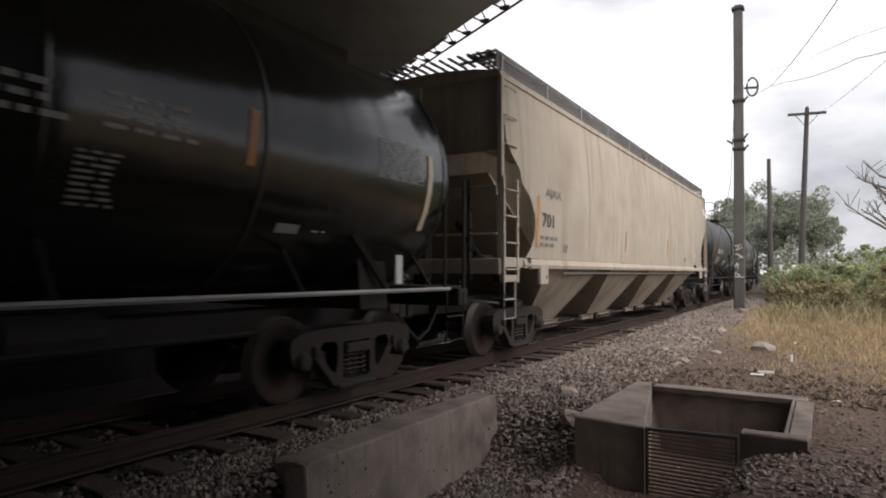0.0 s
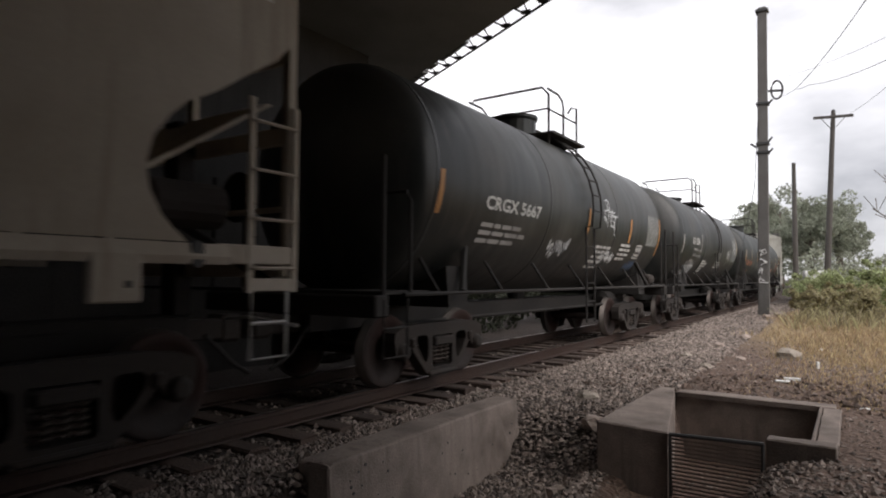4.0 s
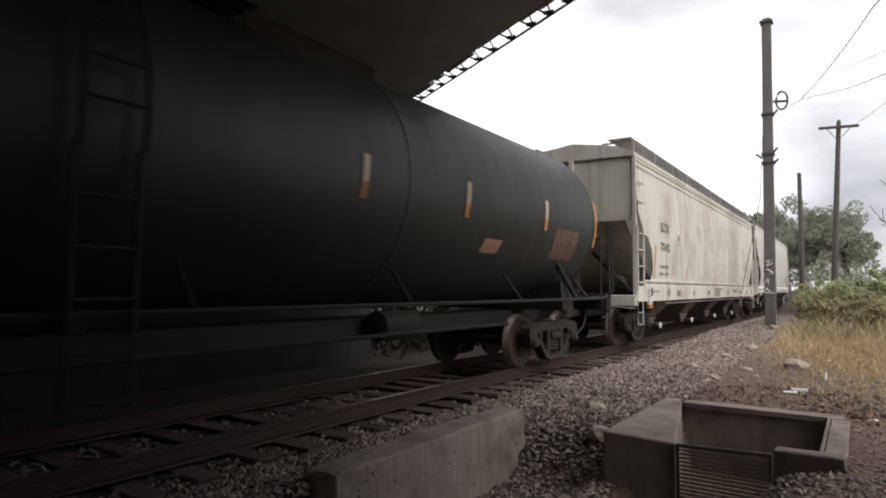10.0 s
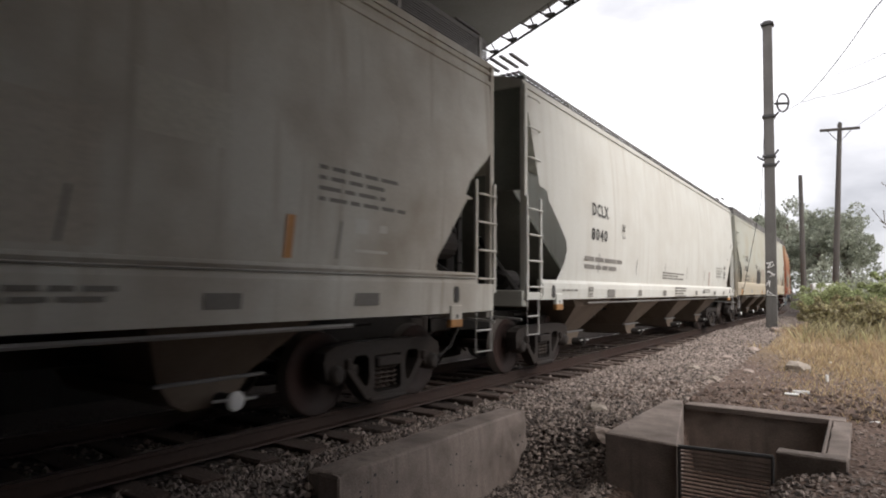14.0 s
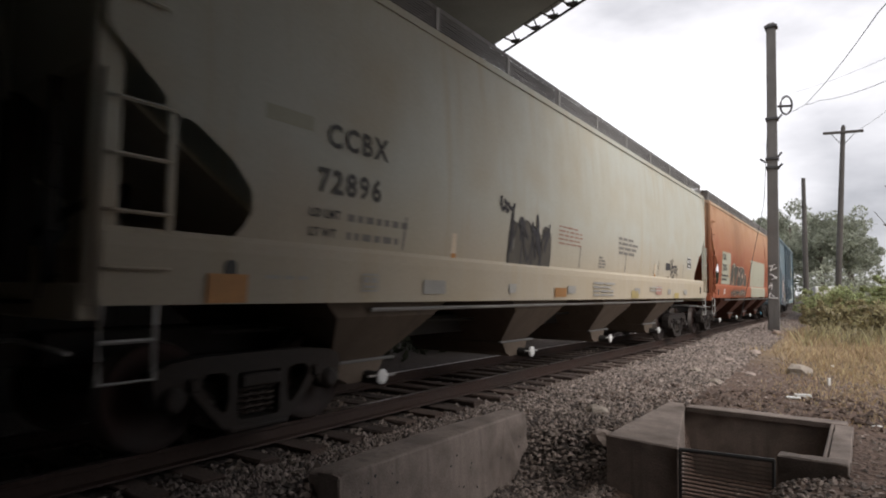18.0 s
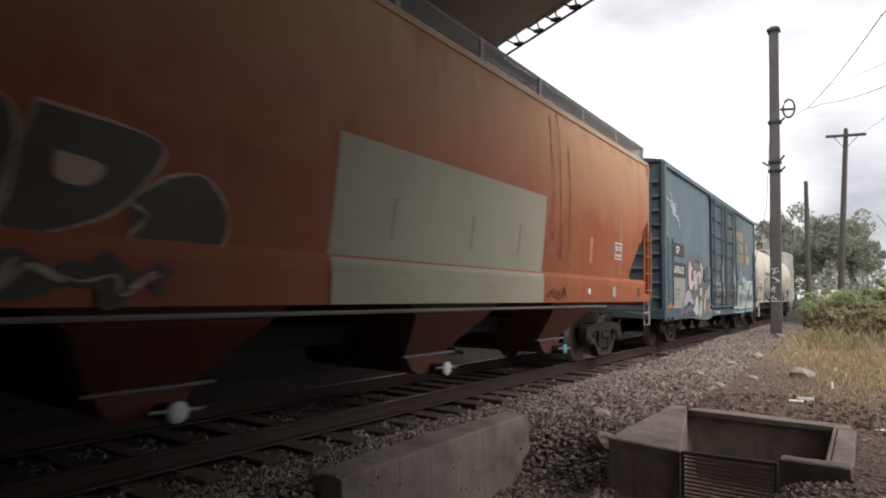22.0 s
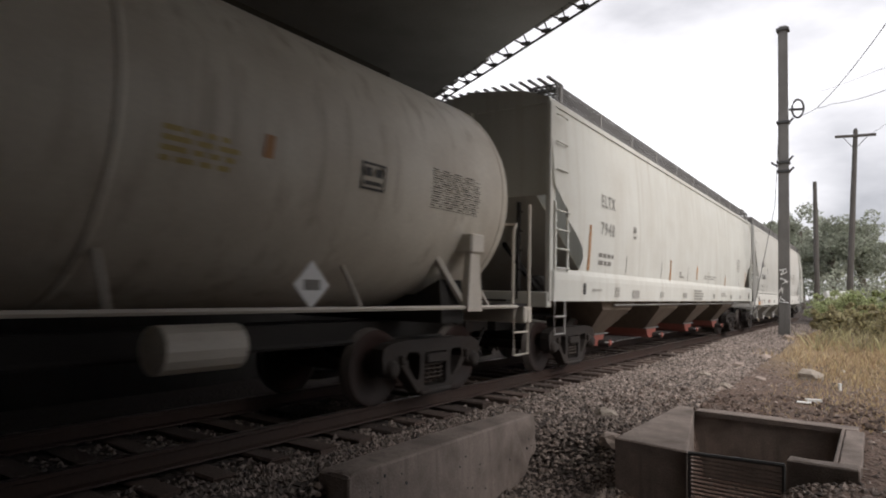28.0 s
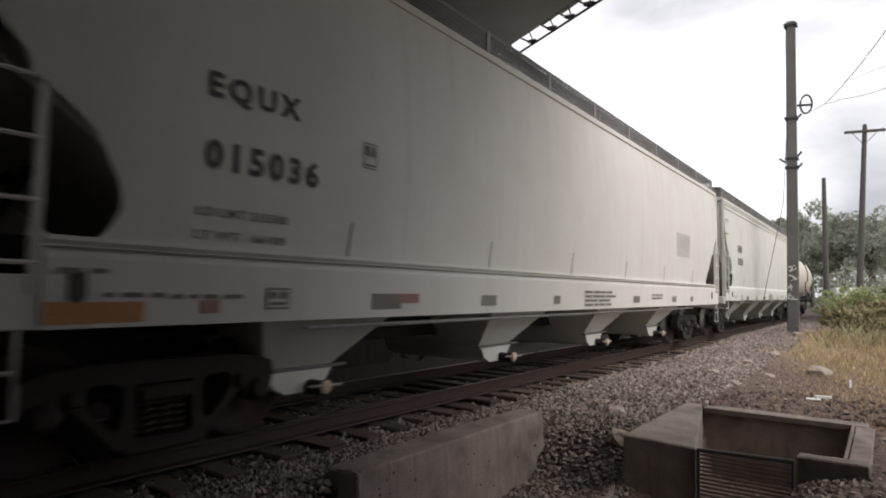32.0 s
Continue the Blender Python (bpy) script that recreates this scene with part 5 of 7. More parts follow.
def stencil_square(car, y0, y1, z0, z1, mat, surf):
    """An outlined square with two bars of unreadable writing inside."""
    bm = bmesh.new()
    w = (y1 - y0) * 0.07
    for a, b, c, d in ((y0, y1, z0, z0 + w), (y0, y1, z1 - w, z1), (y0, y0 + w, z0, z1), (y1 - w, y1, z0, z1), (y0 + 2 * w, (y0 + y1) / 2 - w, (z0 + z1) / 2, z1 - 2 * w), ((y0 + y1) / 2 + w, y1 - 2 * w, (z0 + z1) / 2, z1 - 2 * w),
                       (y0 + 2 * w, y1 - 2 * w, z0 + 2 * w, z0 + 3.5 * w)):
        panel(bm, a, b, c, d, surf, 0.009, n=2)
    return part("stencil_square", bm, mat, car)


def test_panel(car, y0, y1, z0, z1, rows, mat, surf, seed=0):
    """A block of closely set inspection lines, as plain bars in a grid."""
    bm = bmesh.new()
    rng = random.Random(seed)
    for k in range(rows):
        z = z0 + (z1 - z0) * k / rows
        h = (z1 - z0) / rows
        panel(bm, y0, y1, z, z + h * 0.1, surf, 0.008, n=1)
        a = y0 + 0.02
        while a < y1 - 0.08:
            w = rng.uniform(0.05, 0.2)
            panel(bm, a, min(a + w, y1), z + h * 0.44, z + h * 0.64, surf, 0.008, n=1)
            a += w + rng.uniform(0.04, 0.12)
    return tagged(part("inspection_panel", bm, mat, car), kind="stuff")


def reflectors(car, spots, mat, surf):
    for y, z0, z1 in spots:
        patch(car, "reflector", y - 0.05, y + 0.05, z0, z1, mat, surf, 0.008, shear=0.05)
        if mat is M_REFLECTW:
            patch(car, "reflector", y - 0.05, y + 0.05, z0, z0 + (z1 - z0) * 0.38, M_REFLECT, surf, 0.011, shear=0.05)


def stains(car, spots, mat, surf):
    for y0, y1, z0, z1 in spots:
        patch(car, "stain_patch", y0, y1, z0, z1, mat, surf, 0.005)


def sill_marks(car, L, mat, seed, dz=0.0, square=2.5, word=1.3):
    """Plates, small boxes and short lines of writing along the side sill."""
    rng = random.Random(seed)
    stencil_square(car, square, square + 0.25, 1.22 + dz, 1.40 + dz, mat, sill_face)
    patch(car, "sill_plate", 3.55, 4.0, 1.20 + dz, 1.36 + dz, mat, sill_face)
    for y in (5.6, 7.7, 11.4, 14.2, 15.9):
        patch(car, "sill_plate", y, y + rng.uniform(0.2, 0.4), 1.22 + dz, 1.35 + dz, mat, sill_face)
    bars(car, word, 1.32 + dz, 1, 0.55, 0.06, mat, sill_face, seed)
    bars(car, 8.9, 1.40 + dz, 4, 1.2, 0.075, mat, sill_face, seed + 1, words=2)
    bars(car, 12.6, 1.36 + dz, 2, 0.9, 0.07, mat, sill_face, seed + 2)
    for k in range(6):
        y = 1.9 + (L - 3.8) * (k + 0.5) / 6
        patch(car, "door_tick", y, y + 0.03, 1.68 + dz, 2.05 + dz, M_INKG, HS, shear=0.12)


# ---- the train, from its front to its rear ----
def dress_t0(car, surf):
    reflectors(car, [(11.6, 2.35, 2.85), (6.0, 2.35, 2.85)], M_REFLECT, surf)
    patch(car, "reflector", 14.4, 14.5, 1.95, 2.9, M_REFLECTW, surf, 0.009, shear=0.0)
    test_panel(car, 13.4, 14.3, 2.5, 2.98, 12, M_INKW, surf, 1)
    bars(car, 9.1, 2.62, 3, 0.95, 0.10, M_INKD, surf, 2, words=5, thick=0.45)
    bars(car, 10.3, 2.66, 4, 0.8, 0.075, M_INKD, surf, 3, words=4, thick=0.45)
    bars(car, 10.15, 2.24, 9, 0.33, 0.045, M_INKD, surf, 4, words=2, thick=0.45)
    bars(car, 8.3, 2.2, 2, 0.5, 0.055, M_INKD, surf, 5, words=3, thick=0.45)
    patch(car, "data_plate", 12.1, 12.4, 1.80, 1.89, M_GALV, surf, 0.01)
    bars(car, 12.6, 1.83, 1, 0.3, 0.03, M_INKW, surf, 6)
    part("placard_bracket", bx(1.5, 1.53, 13.75, 13.88, 1.28, 1.62, 0.005), M_WHITE, car, "scratched white metal bracket")
    part("jacket_band", lathe(bmesh.new(), [(11.74, 1.552), (11.75, 1.562), (11.79, 1.562), (11.8, 1.552)], "y", 48, cz=2.7), M_BLACK2, car, smooth=True)
    part("jacket_hood", prism(bmesh.new(), [(9.6, 4.15), (10.6, 4.22), (11.0, 4.18), (11.0, 4.02), (9.6, 4.02)], "x", -0.5, 0.5), M_BLACK, car)


def dress_ta(car, surf):
    reflectors(car, [(6.3, 2.2, 2.75), (8.98, 2.22, 2.75), (1.15, 2.2, 2.75)], M_REFLECT, surf)
    bm = bmesh.new()
    for pts in ([(0.08, 0.9), (0.18, 0.97), (0.32, 0.93), (0.37, 0.8), (0.29, 0.69), (0.16, 0.8)], [(0.24, 0.89), (0.27, 0.62), (0.29, 0.22)], [(0.03, 0.64), (0.16, 0.67), (0.32, 0.66)], [(0.02, 0.62), (0.1, 0.45), (0.21, 0.33)], [(0.0, 0.49), (0.06, 0.42), (0.1, 0.33)],
                [(0.37, 0.75), (0.4, 0.53), (0.46, 0.62), (0.58, 0.71), (0.53, 0.45)], [(0.74, 0.67), (0.58, 0.58), (0.46, 0.45), (0.5, 0.29), (0.66, 0.24), (0.71, 0.38), (0.6, 0.4)], [(0.63, 0.55), (0.97, 0.55), (0.79, 0.53), (0.76, 0.27), (0.87, 0.0)]):
        ribbon(bm, spline([(7.12 + 0.88 * u, 2.31 + 0.74 * v) for u, v in pts]), 0.03, surf, 0.009)
    part("spray_tag", bm, M_SPRAY_WHITE, car, "angular white spray tag")
    bars(car, 7.05, 2.02, 5, 0.85, 0.10, M_INKW, surf, 12)
    scrawl(car, 7.5, 1.68, 0.9, 0.34, M_SPRAY_WHITE, surf, 13, 9, 0.03)
    bars(car, 8.55, 2.12, 4, 0.68, 0.10, M_INKW, surf, 14, words=2)
    stencil_square(car, 9.72, 10.15, 1.88, 2.2, M_INKW, surf)
    test_panel(car, 10.35, 11.35, 2.22, 2.98, 12, M_INKW, surf, 15)
    patch(car, "reflector", 11.42, 11.5, 2.0, 2.95, M_REFLECT, surf, 0.009)
    scrawl(car, 9.5, 1.55, 0.7, 0.28, M_SPRAY_BLUE, surf, 16, 7, 0.05)
    letters(car, "CRGX 5667", 2.3, 4.1, 2.36, 0.2, M_INKW, surf)
    bars(car, 2.3, 2.12, 3, 1.3, 0.11, M_INKD, surf, 18)
    scrawl(car, 4.7, 1.75, 0.9, 0.4, M_SPRAY_WHITE, surf, 19, 6, 0.028)
    part("bell_bracket", lathe(bmesh.new(), [(11.05, 0.1), (11.1, 0.14), (11.45, 0.14), (11.5, 0.06)], "y", 12, cx=1.3, cz=1.38), M_TRUCK, car, "dark grey brake cylinder")


def dress_tb(car, surf):
    letters(car, "GX 534", 2.38, 3.48, 2.52, 0.22, M_INKW, surf)
    letters(car, "200000 LB", 2.73, 3.23, 2.33, 0.07, M_INKW, surf)
    letters(car, "62200 LB", 2.76, 3.21, 2.15, 0.07, M_INKW, surf)
    letters(car, "91 000 KG", 3.44, 3.9, 2.31, 0.065, M_INKW, surf)
    letters(car, "28 200 KG", 3.36, 3.87, 2.13, 0.065, M_INKW, surf)
    letters(car, "02-1990", 2.62, 3.02, 1.97, 0.07, M_INKW, surf)
    scrawl(car, 2.3, 1.5, 1.25, 0.5, M_SPRAY_WHITE, surf, 22, 10, 0.028)
    bm = bmesh.new()
    ribbon(bm, spline([(2.6, 1.66), (3.0, 1.62), (3.4, 1.68)]), 0.03, surf, 0.01)
    ribbon(bm, spline([(2.7, 1.55), (2.9, 1.52), (3.05, 1.56)]), 0.025, surf, 0.01)
    part("spray_tag", bm, M_SPRAY_WHITE, car)
    reflectors(car, [(3.84, 2.38, 2.9), (7.5, 2.15, 2.65), (1.15, 2.2, 2.75)], M_INKD, surf)
    bars(car, 4.6, 2.0, 6, 0.65, 0.085, M_INKW, surf, 23, words=1)
    bars(car, 7.0, 2.02, 3, 0.95, 0.09, M_INKW, surf, 24)
    stencil_square(car, 9.0, 9.45, 2.22, 2.52, M_INKW, surf)
    patch(car, "reflector", 9.52, 9.64, 2.12, 2.62, M_INKD, surf, 0.009)
    bars(car, 9.0, 2.08, 4, 0.4, 0.05, M_INKD, surf, 26, words=3)
    patch(car, "repainted_panel", 10.2, 11.05, 2.15, 3.1, surface("grey_panel", (0.16, 0.165, 0.16), 0.7, amount=0.3), surf)
    test_panel(car, 10.2, 10.95, 2.5, 3.05, 8, M_INKW, surf, 25)
    patch(car, "reflector", 11.2, 11.28, 2.4, 3.15, M_REFLECTW, surf, 0.009)


def dress_tc(car, surf):
    letters(car, "UTLX", 1.62, 2.45, 2.12, 0.24, M_INKO, surf)
    letters(car, "129245", 2.66, 3.67, 2.10, 0.24, M_INKO, surf)
    bars(car, 1.8, 1.84, 2, 1.5, 0.07, M_INKR, surf, 31)
    reflectors(car, [(3.36, 2.4, 2.9), (5.64, 2.36, 2.86), (7.85, 2.34, 2.84), (11.55, 2.33, 2.8), (13.6, 2.33, 2.8), (16.05, 2.35, 2.85), (1.1, 2.3, 2.8)], M_REFLECTW, surf)
    patch(car, "stencil_ground", 16.48, 17.52, 1.9, 2.45, surface("brown_ground", (0.09, 0.05, 0.035), 0.7, amount=0.3), surf, 0.004)
    test_panel(car, 16.5, 17.5, 1.92, 2.42, 9, M_INKR, surf, 32)
    patch(car, "reflector", 18.3, 18.38, 2.2, 3.1, M_REFLECT, surf, 0.009)
    patch(car, "data_plate", 14.2, 14.7, 1.9, 2.1, M_INKR, surf, shear=0.2)


def dress_td(car, surf):
    bars(car, 6.6, 1.92, 2, 1.4, 0.09, M_INKG, surf, 41)
    bars(car, 9.2, 2.28, 4, 1.2, 0.10, M_INKG, surf, 42)
    stencil_square(car, 13.75, 14.12, 2.42, 2.70, M_INK, surf)
    test_panel(car, 14.95, 16.0, 2.38, 2.86, 9, M_INK, surf, 43)
    bars(car, 11.65, 2.54, 4, 0.72, 0.075, M_YELLOW, surf, 44)
    bars(car, 2.5, 2.55, 1, 1.9, 0.2, M_INKG, surf, 45, words=7, thick=0.8)
    bars(car, 2.6, 2.35, 4, 1.2, 0.12, M_INKG, surf, 46)
    reflectors(car, [(7.28, 2.42, 2.94), (1.9, 2.4, 2.9), (12.6, 2.5, 2.7)], M_REFLECT, surf)
    bm = bmesh.new()
    prism(bm, [(13.2, 1.2), (13.42, 1.43), (13.2, 1.66), (12.98, 1.43)], "x", 1.5, 1.515)
    pl = part("placard", bm, M_WHITE, car, "white diamond hazard placard holder")
    part("placard_mark", bx(1.515, 1.519, 13.1, 13.3, 1.38, 1.48), M_INKG, pl)
    for y in (1.55, 16.0):
        bm = bmesh.new()
        prism(bm, [(y - 0.2, 1.15), (y + 0.15, 1.15), (y + 0.05, 1.95), (y - 0.15, 1.95)], "x", 1.46, 1.56)
        part("corner_strut", bm, M_TANLIGHT, car, "pale painted corner strut")
        part("strut_pad", bx(1.3, 1.6, y - 0.2, y + 0.12, 1.9, 2.15, 0.02), M_TANLIGHT, car)
    part("service_ladder_foot", tube(tube(tube(tube(bmesh.new(), [(1.56, 8.55, 1.62), (1.62, 8.7, 0.5)], 0.03, 5), [(1.56, 9.3, 1.62), (1.62, 9.1, 0.5)], 0.03, 5), [(1.62, 8.68, 0.5), (1.62, 9.12, 0.5)], 0.025, 5), [(1.56, 8.5, 1.62), (1.56, 9.35, 1.62)], 0.025, 5), M_TANLIGHT, car)
    part("stain_band", lathe(bmesh.new(), [(8.5, 1.583), (9.3, 1.583)], "y", 40, cz=2.73), M_TAN, car, smooth=True)


t0 = tank_car(-7.9, 15.5, M_BLACK, "glossy black tank car with white stencils and amber reflectors", radius=1.55, zc=2.7, ends=0.1, trim=M_GALV, dress=dress_t0, platform=0.42)
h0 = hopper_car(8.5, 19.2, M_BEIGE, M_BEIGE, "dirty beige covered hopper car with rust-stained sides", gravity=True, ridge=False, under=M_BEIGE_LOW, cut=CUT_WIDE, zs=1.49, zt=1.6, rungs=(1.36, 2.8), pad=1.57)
ta = tank_car(28.9, 12.5, M_BLACK2, "black tank car with white stencils and a sprayed scrawl", dress=dress_ta, ladder_at=6.4)
tb_car = tank_car(42.1, 12.4, M_BLACK2, "dusty black tank car with white stencils and a side ladder", dress=dress_tb, ladder_at=6.6, platform=0.48, dome=0.06)
tc = tank_car(55.6, 19.3, M_MATTE, "long black tank car with orange lettering", radius=1.53, zc=2.68, dress=dress_tc, platform=0.485, ladder_at=8.9)
h1 = hopper_car(76.4, 18.8, M_GREY1, M_GREY1, "pale grey covered hopper car with rust stains", cap=M_WHITE, under=M_GRIME_SHADE, cross=(False, True), seam=True, slot=(1.11, 1.05), cut=cut_low(1.60, 1.32), rear=cut_back(1.60, 1.43), crown=0.36, round_end=True)
h2 = hopper_car(96.1, 18.4, M_GREY2, M_GREY2, "clean light grey covered hopper car", top=4.63, crown=0.3, rear=((1.56, 1.36), (1.62, 1.42), (1.77, 1.4), (2.4, 0.95), (2.97, 0.52), (3.05, 0.3), (3.1, 0.08), (5.0, 0.05)), cap=M_UNDER, under=M_GRIME_SHADE, ridge=False, end_mat=surface("shaded_green_paint", (0.20, 0.215, 0.19), 0.75, amount=0.4, streak=0.4), cut=CUT_HIGH, zs=1.24, zt=1.47, rungs=(1.34, 2.72), pad=1.18, fence=False)
h3 = hopper_car(115.5, 19.1, M_GREY3, M_GREY3, "grey covered hopper car with ochre stains and sprayed tags", cap=M_WHITE, under=M_GRIME_SHADE, ridge=False, zs=1.26, zt=1.72, rungs=(1.42, 2.76), pad=0, cut=cut_low(1.80, 1.17), rear=cut_back(1.80, 1.72), nose=-0.15)
h4 = hopper_car(135.5, 19.0, M_RED, M_RED, "faded red covered hopper car with glare-pale upper sides and grey repainted patches", cap=M_WHITE, under=M_GRIME_SHADE_RED, ridge=False, zs=1.26, zt=1.64, rungs=(1.42, 2.76), pad=0, cut=cut_low(1.74, 1.16), rear=cut_back(1.74, 1.6))
td = tank_car(172.4, 17.7, M_TAN, "tan tank car with brown grime and white end handrails", rail_mat=M_TANLIGHT, dress=dress_td, ladder_at=8.82, platform=0.472, reach=1.7)
h5 = hopper_car(190.9, 19.1, M_GREY2, M_GREY2, "light grey covered hopper car with amber reflectors", cap=M_REDCAP, under=M_GRIME_SHADE, ridge=False, round_end=True, zs=1.28, zt=1.68, rungs=(1.76, 2.78), pad=0, cut=cut_low(1.80, 0.93), rear=cut_back(1.80, 1.74), crown=0.34, nose=-0.38)
h6 = hopper_car(210.9, 19.4, M_WHITE2, M_WHITE2, "clean white covered hopper car with dark grey numbers", cap=M_REFLECTW, ridge=False, seam=True, slot=(0.79, 1.05), zs=1.10, zt=1.6, rungs=(1.42, 2.72), pad=0, cut=cut_low(1.66, 1.05), rear=cut_back(1.66, 1.6), cross=(False, True))
h7 = hopper_car(231.3, 18.6, M_GREY2, M_GREY2, "light grey covered hopper car behind the white one", cap=M_UNDER, zs=1.2, zt=1.6, pad=0)
te = tank_car(250.6, 15.5, M_TANLIGHT, "pale tank car at the rear of the train")

# beige hopper
letters(h0, "AJAX", 1.64, 2.42, 2.72, 0.2, M_INKG, HS)
letters(h0, "701", 1.52, 2.05, 2.22, 0.25, M_INK, HS)
bars(h0, 1.45, 2.0, 2, 0.7, 0.12, M_INKG, HS, 51)
reflectors(h0, [(1.32, 1.85, 2.75), (6.82, 1.95, 2.45), (11.6, 1.95, 2.45), (15.2, 1.95, 2.35)], M_REFLECT, HS)
stencil_square(h0, 2.57, 2.8, 1.81, 1.95, M_INKG, HS)
patch(h0, "data_plate", 15.6, 15.9, 1.86, 2.16, M_PATCH, HS, 0.01)
stencil_square(h0, 16.05, 16.5, 1.82, 2.15, M_INKW, HS)
bars(h0, 14.2, 1.9, 2, 0.55, 0.07, M_INKG, HS, 52)
patch(h0, "pale_patch", 18.4, 18.85, 3.8, 4.06, M_WHITE, HS)
part("sill_clip", bx(1.6, 1.66, 16.2, 16.35, 1.62, 1.72), M_INK, h0)

# pale grey hopper
letters(h1, "ELTX", 1.97, 2.75, 2.86, 0.24, M_INK, HS, space=1.35, bold=0.03)
letters(h1, "7043", 1.95, 2.80, 2.36, 0.24, M_INK, HS, space=1.3, bold=0.03)
letters(h1, "LD LMT", 1.93, 2.36, 1.93, 0.075, M_INK, HS)
letters(h1, "LT WT", 1.91, 2.3, 1.74, 0.075, M_INK, HS)
bars(h1, 2.43, 1.94, 1, 0.36, 0.12, M_INK, HS, 53, words=4)
bars(h1, 2.45, 1.75, 1, 0.33, 0.12, M_INK, HS, 54, words=4)
reflectors(h1, [(1.45, 1.64, 2.5), (4.9, 1.66, 2.0), (9.16, 1.63, 2.1), (15.05, 1.66, 2.05)], M_REFLECT, HS)
stencil_square(h1, 3.7, 3.9, 2.6, 2.9, M_INKG, HS)
bars(h1, 15.38, 2.52, 4, 1.2, 0.1, M_INKG, HS, 54, words=4, thick=0.4)
stains(h1, [(9.4, 11.5, 1.66, 2.35), (12.2, 13.4, 1.66, 2.6)], surface("buff_repaint", (0.50, 0.47, 0.41), 0.75, dirt=(0.28, 0.22, 0.16), amount=0.4, streak=0.4), HS)
patch(h1, "repainted_patch", 13.6, 14.4, 2.5, 2.95, surface("greyish_repaint", (0.52, 0.51, 0.45), 0.75, dirt=(0.40, 0.34, 0.25), amount=0.3), HS)
patch(h1, "data_plate", 15.9, 16.1, 1.95, 2.1, M_GREY2, HS, 0.009)
patch(h1, "data_plate", 15.92, 16.42, 1.76, 1.79, M_GREY2, HS, 0.009)
patch(h1, "data_plate", 16.28, 16.4, 1.98, 2.06, M_GREY2, HS, 0.009)
sill_marks(h1, 18.8, M_INKG, 55, square=2.58, word=1.2)
bars(h1, 0.72, 1.34, 3, 0.17, 0.07, M_INKG, sill_face, 155, words=1)

# light grey hopper
letters(h2, "DCLX", 2.75, 3.64, 2.82, 0.25, M_INK, HS, space=1.25, bold=0.03)
letters(h2, "8040", 2.71, 3.57, 2.35, 0.24, M_INK, HS, space=1.25, bold=0.03)
bars(h2, 2.4, 1.95, 2, 2.1, 0.15, M_INKG, HS, 56)
bars(h2, 14.85, 2.2, 4, 1.1, 0.1, M_INKG, HS, 57, words=6, thick=0.4)
bars(h2, 7.8, 1.85, 3, 1.8, 0.07, M_INKG, HS, 58)
stencil_square(h2, 4.5, 4.7, 2.5, 2.8, M_INKG, HS)
stencil_square(h2, 16.2, 16.55, 1.85, 2.12, M_INK, HS)
patch(h2, "stencil_plate", 16.22, 16.56, 2.2, 2.32, M_INKG, HS)
reflectors(h2, [(13.62, 1.58, 2.05)], M_INKR, HS)
scrawl(h2, 12.35, 1.27, 0.3, 0.2, M_SPRAY_DARK, sill_face, 59, 3, 0.04)
sill_marks(h2, 18.4, M_INKG, 60, 0.06)
part("faded_beam", prism(bmesh.new(), [(16.9, 2.55), (17.95, 3.2), (17.95, 3.26), (16.9, 2.62)], "x", 1.605, 1.622), M_INKG, h2, "faded diagonal brace plate")

# ochre-stained hopper
letters(h3, "CCBX", 1.98, 2.88, 2.74, 0.24, M_INK, HS, space=1.25, bold=0.03)
letters(h3, "72896", 1.88, 2.78, 2.29, 0.25, M_INK, HS, space=1.25, bold=0.03)
letters(h3, "LD LMT", 1.8, 2.2, 2.06, 0.085, M_INK, HS)
letters(h3, "LT WT", 1.8, 2.15, 1.88, 0.085, M_INK, HS)
bars(h3, 2.3, 2.06, 1, 1.0, 0.13, M_INKG, HS, 61, words=7)
bars(h3, 2.3, 1.88, 1, 1.0, 0.13, M_INKG, HS, 62, words=7)
patch(h3, "painted_out_mark", 1.25, 1.8, 2.84, 2.98, M_PATCH, HS)
for k, (y, w, h) in enumerate(((5.6, 0.42, 0.6), (6.0, 0.35, 0.66), (6.35, 0.3, 0.55), (6.68, 0.35, 0.62))):
    outline_fill(h3, [(y, 1.78), (y + 0.05, 1.8 + h * 0.8), (y + w * 0.5, 1.8 + h), (y + w, 1.8 + h * 0.75), (y + w * 0.9, 1.8)], M_SPRAY_BROWN, M_SPRAY_DARK, HS, 0.03)
bars(h3, 7.35, 2.48, 5, 1.1, 0.07, M_INKR, HS, 62, words=4, thick=0.35)
scrawl(h3, 5.5, 1.85, 1.5, 0.75, M_SPRAY_DARK, HS, 230, 6, 0.06, off=0.016)
scrawl(h3, 5.2, 2.45, 0.6, 0.3, M_SPRAY_DARK, HS, 231, 3, 0.06)
bars(h3, 10.4, 2.5, 4, 1.3, 0.1, M_INKG, HS, 63)
bars(h3, 9.28, 2.05, 4, 0.26, 0.06, M_INKG, HS, 64, words=1)
patch(h3, "sill_plate", 7.17, 7.65, 1.31, 1.46, M_REFLECT, sill_face)
patch(h3, "sill_plate", 11.2, 11.7, 1.28, 1.44, M_YELLOW, sill_face)
patch(h3, "sill_plate", 0.75, 1.12, 1.27, 1.5, M_REFLECT, sill_face)
outline_fill(h3, [(14.11, 2.18), (14.55, 2.17), (14.55, 2.01), (14.12, 1.98)], M_SPRAY_DARK, None, HS, smooth=False)
bm = bmesh.new()
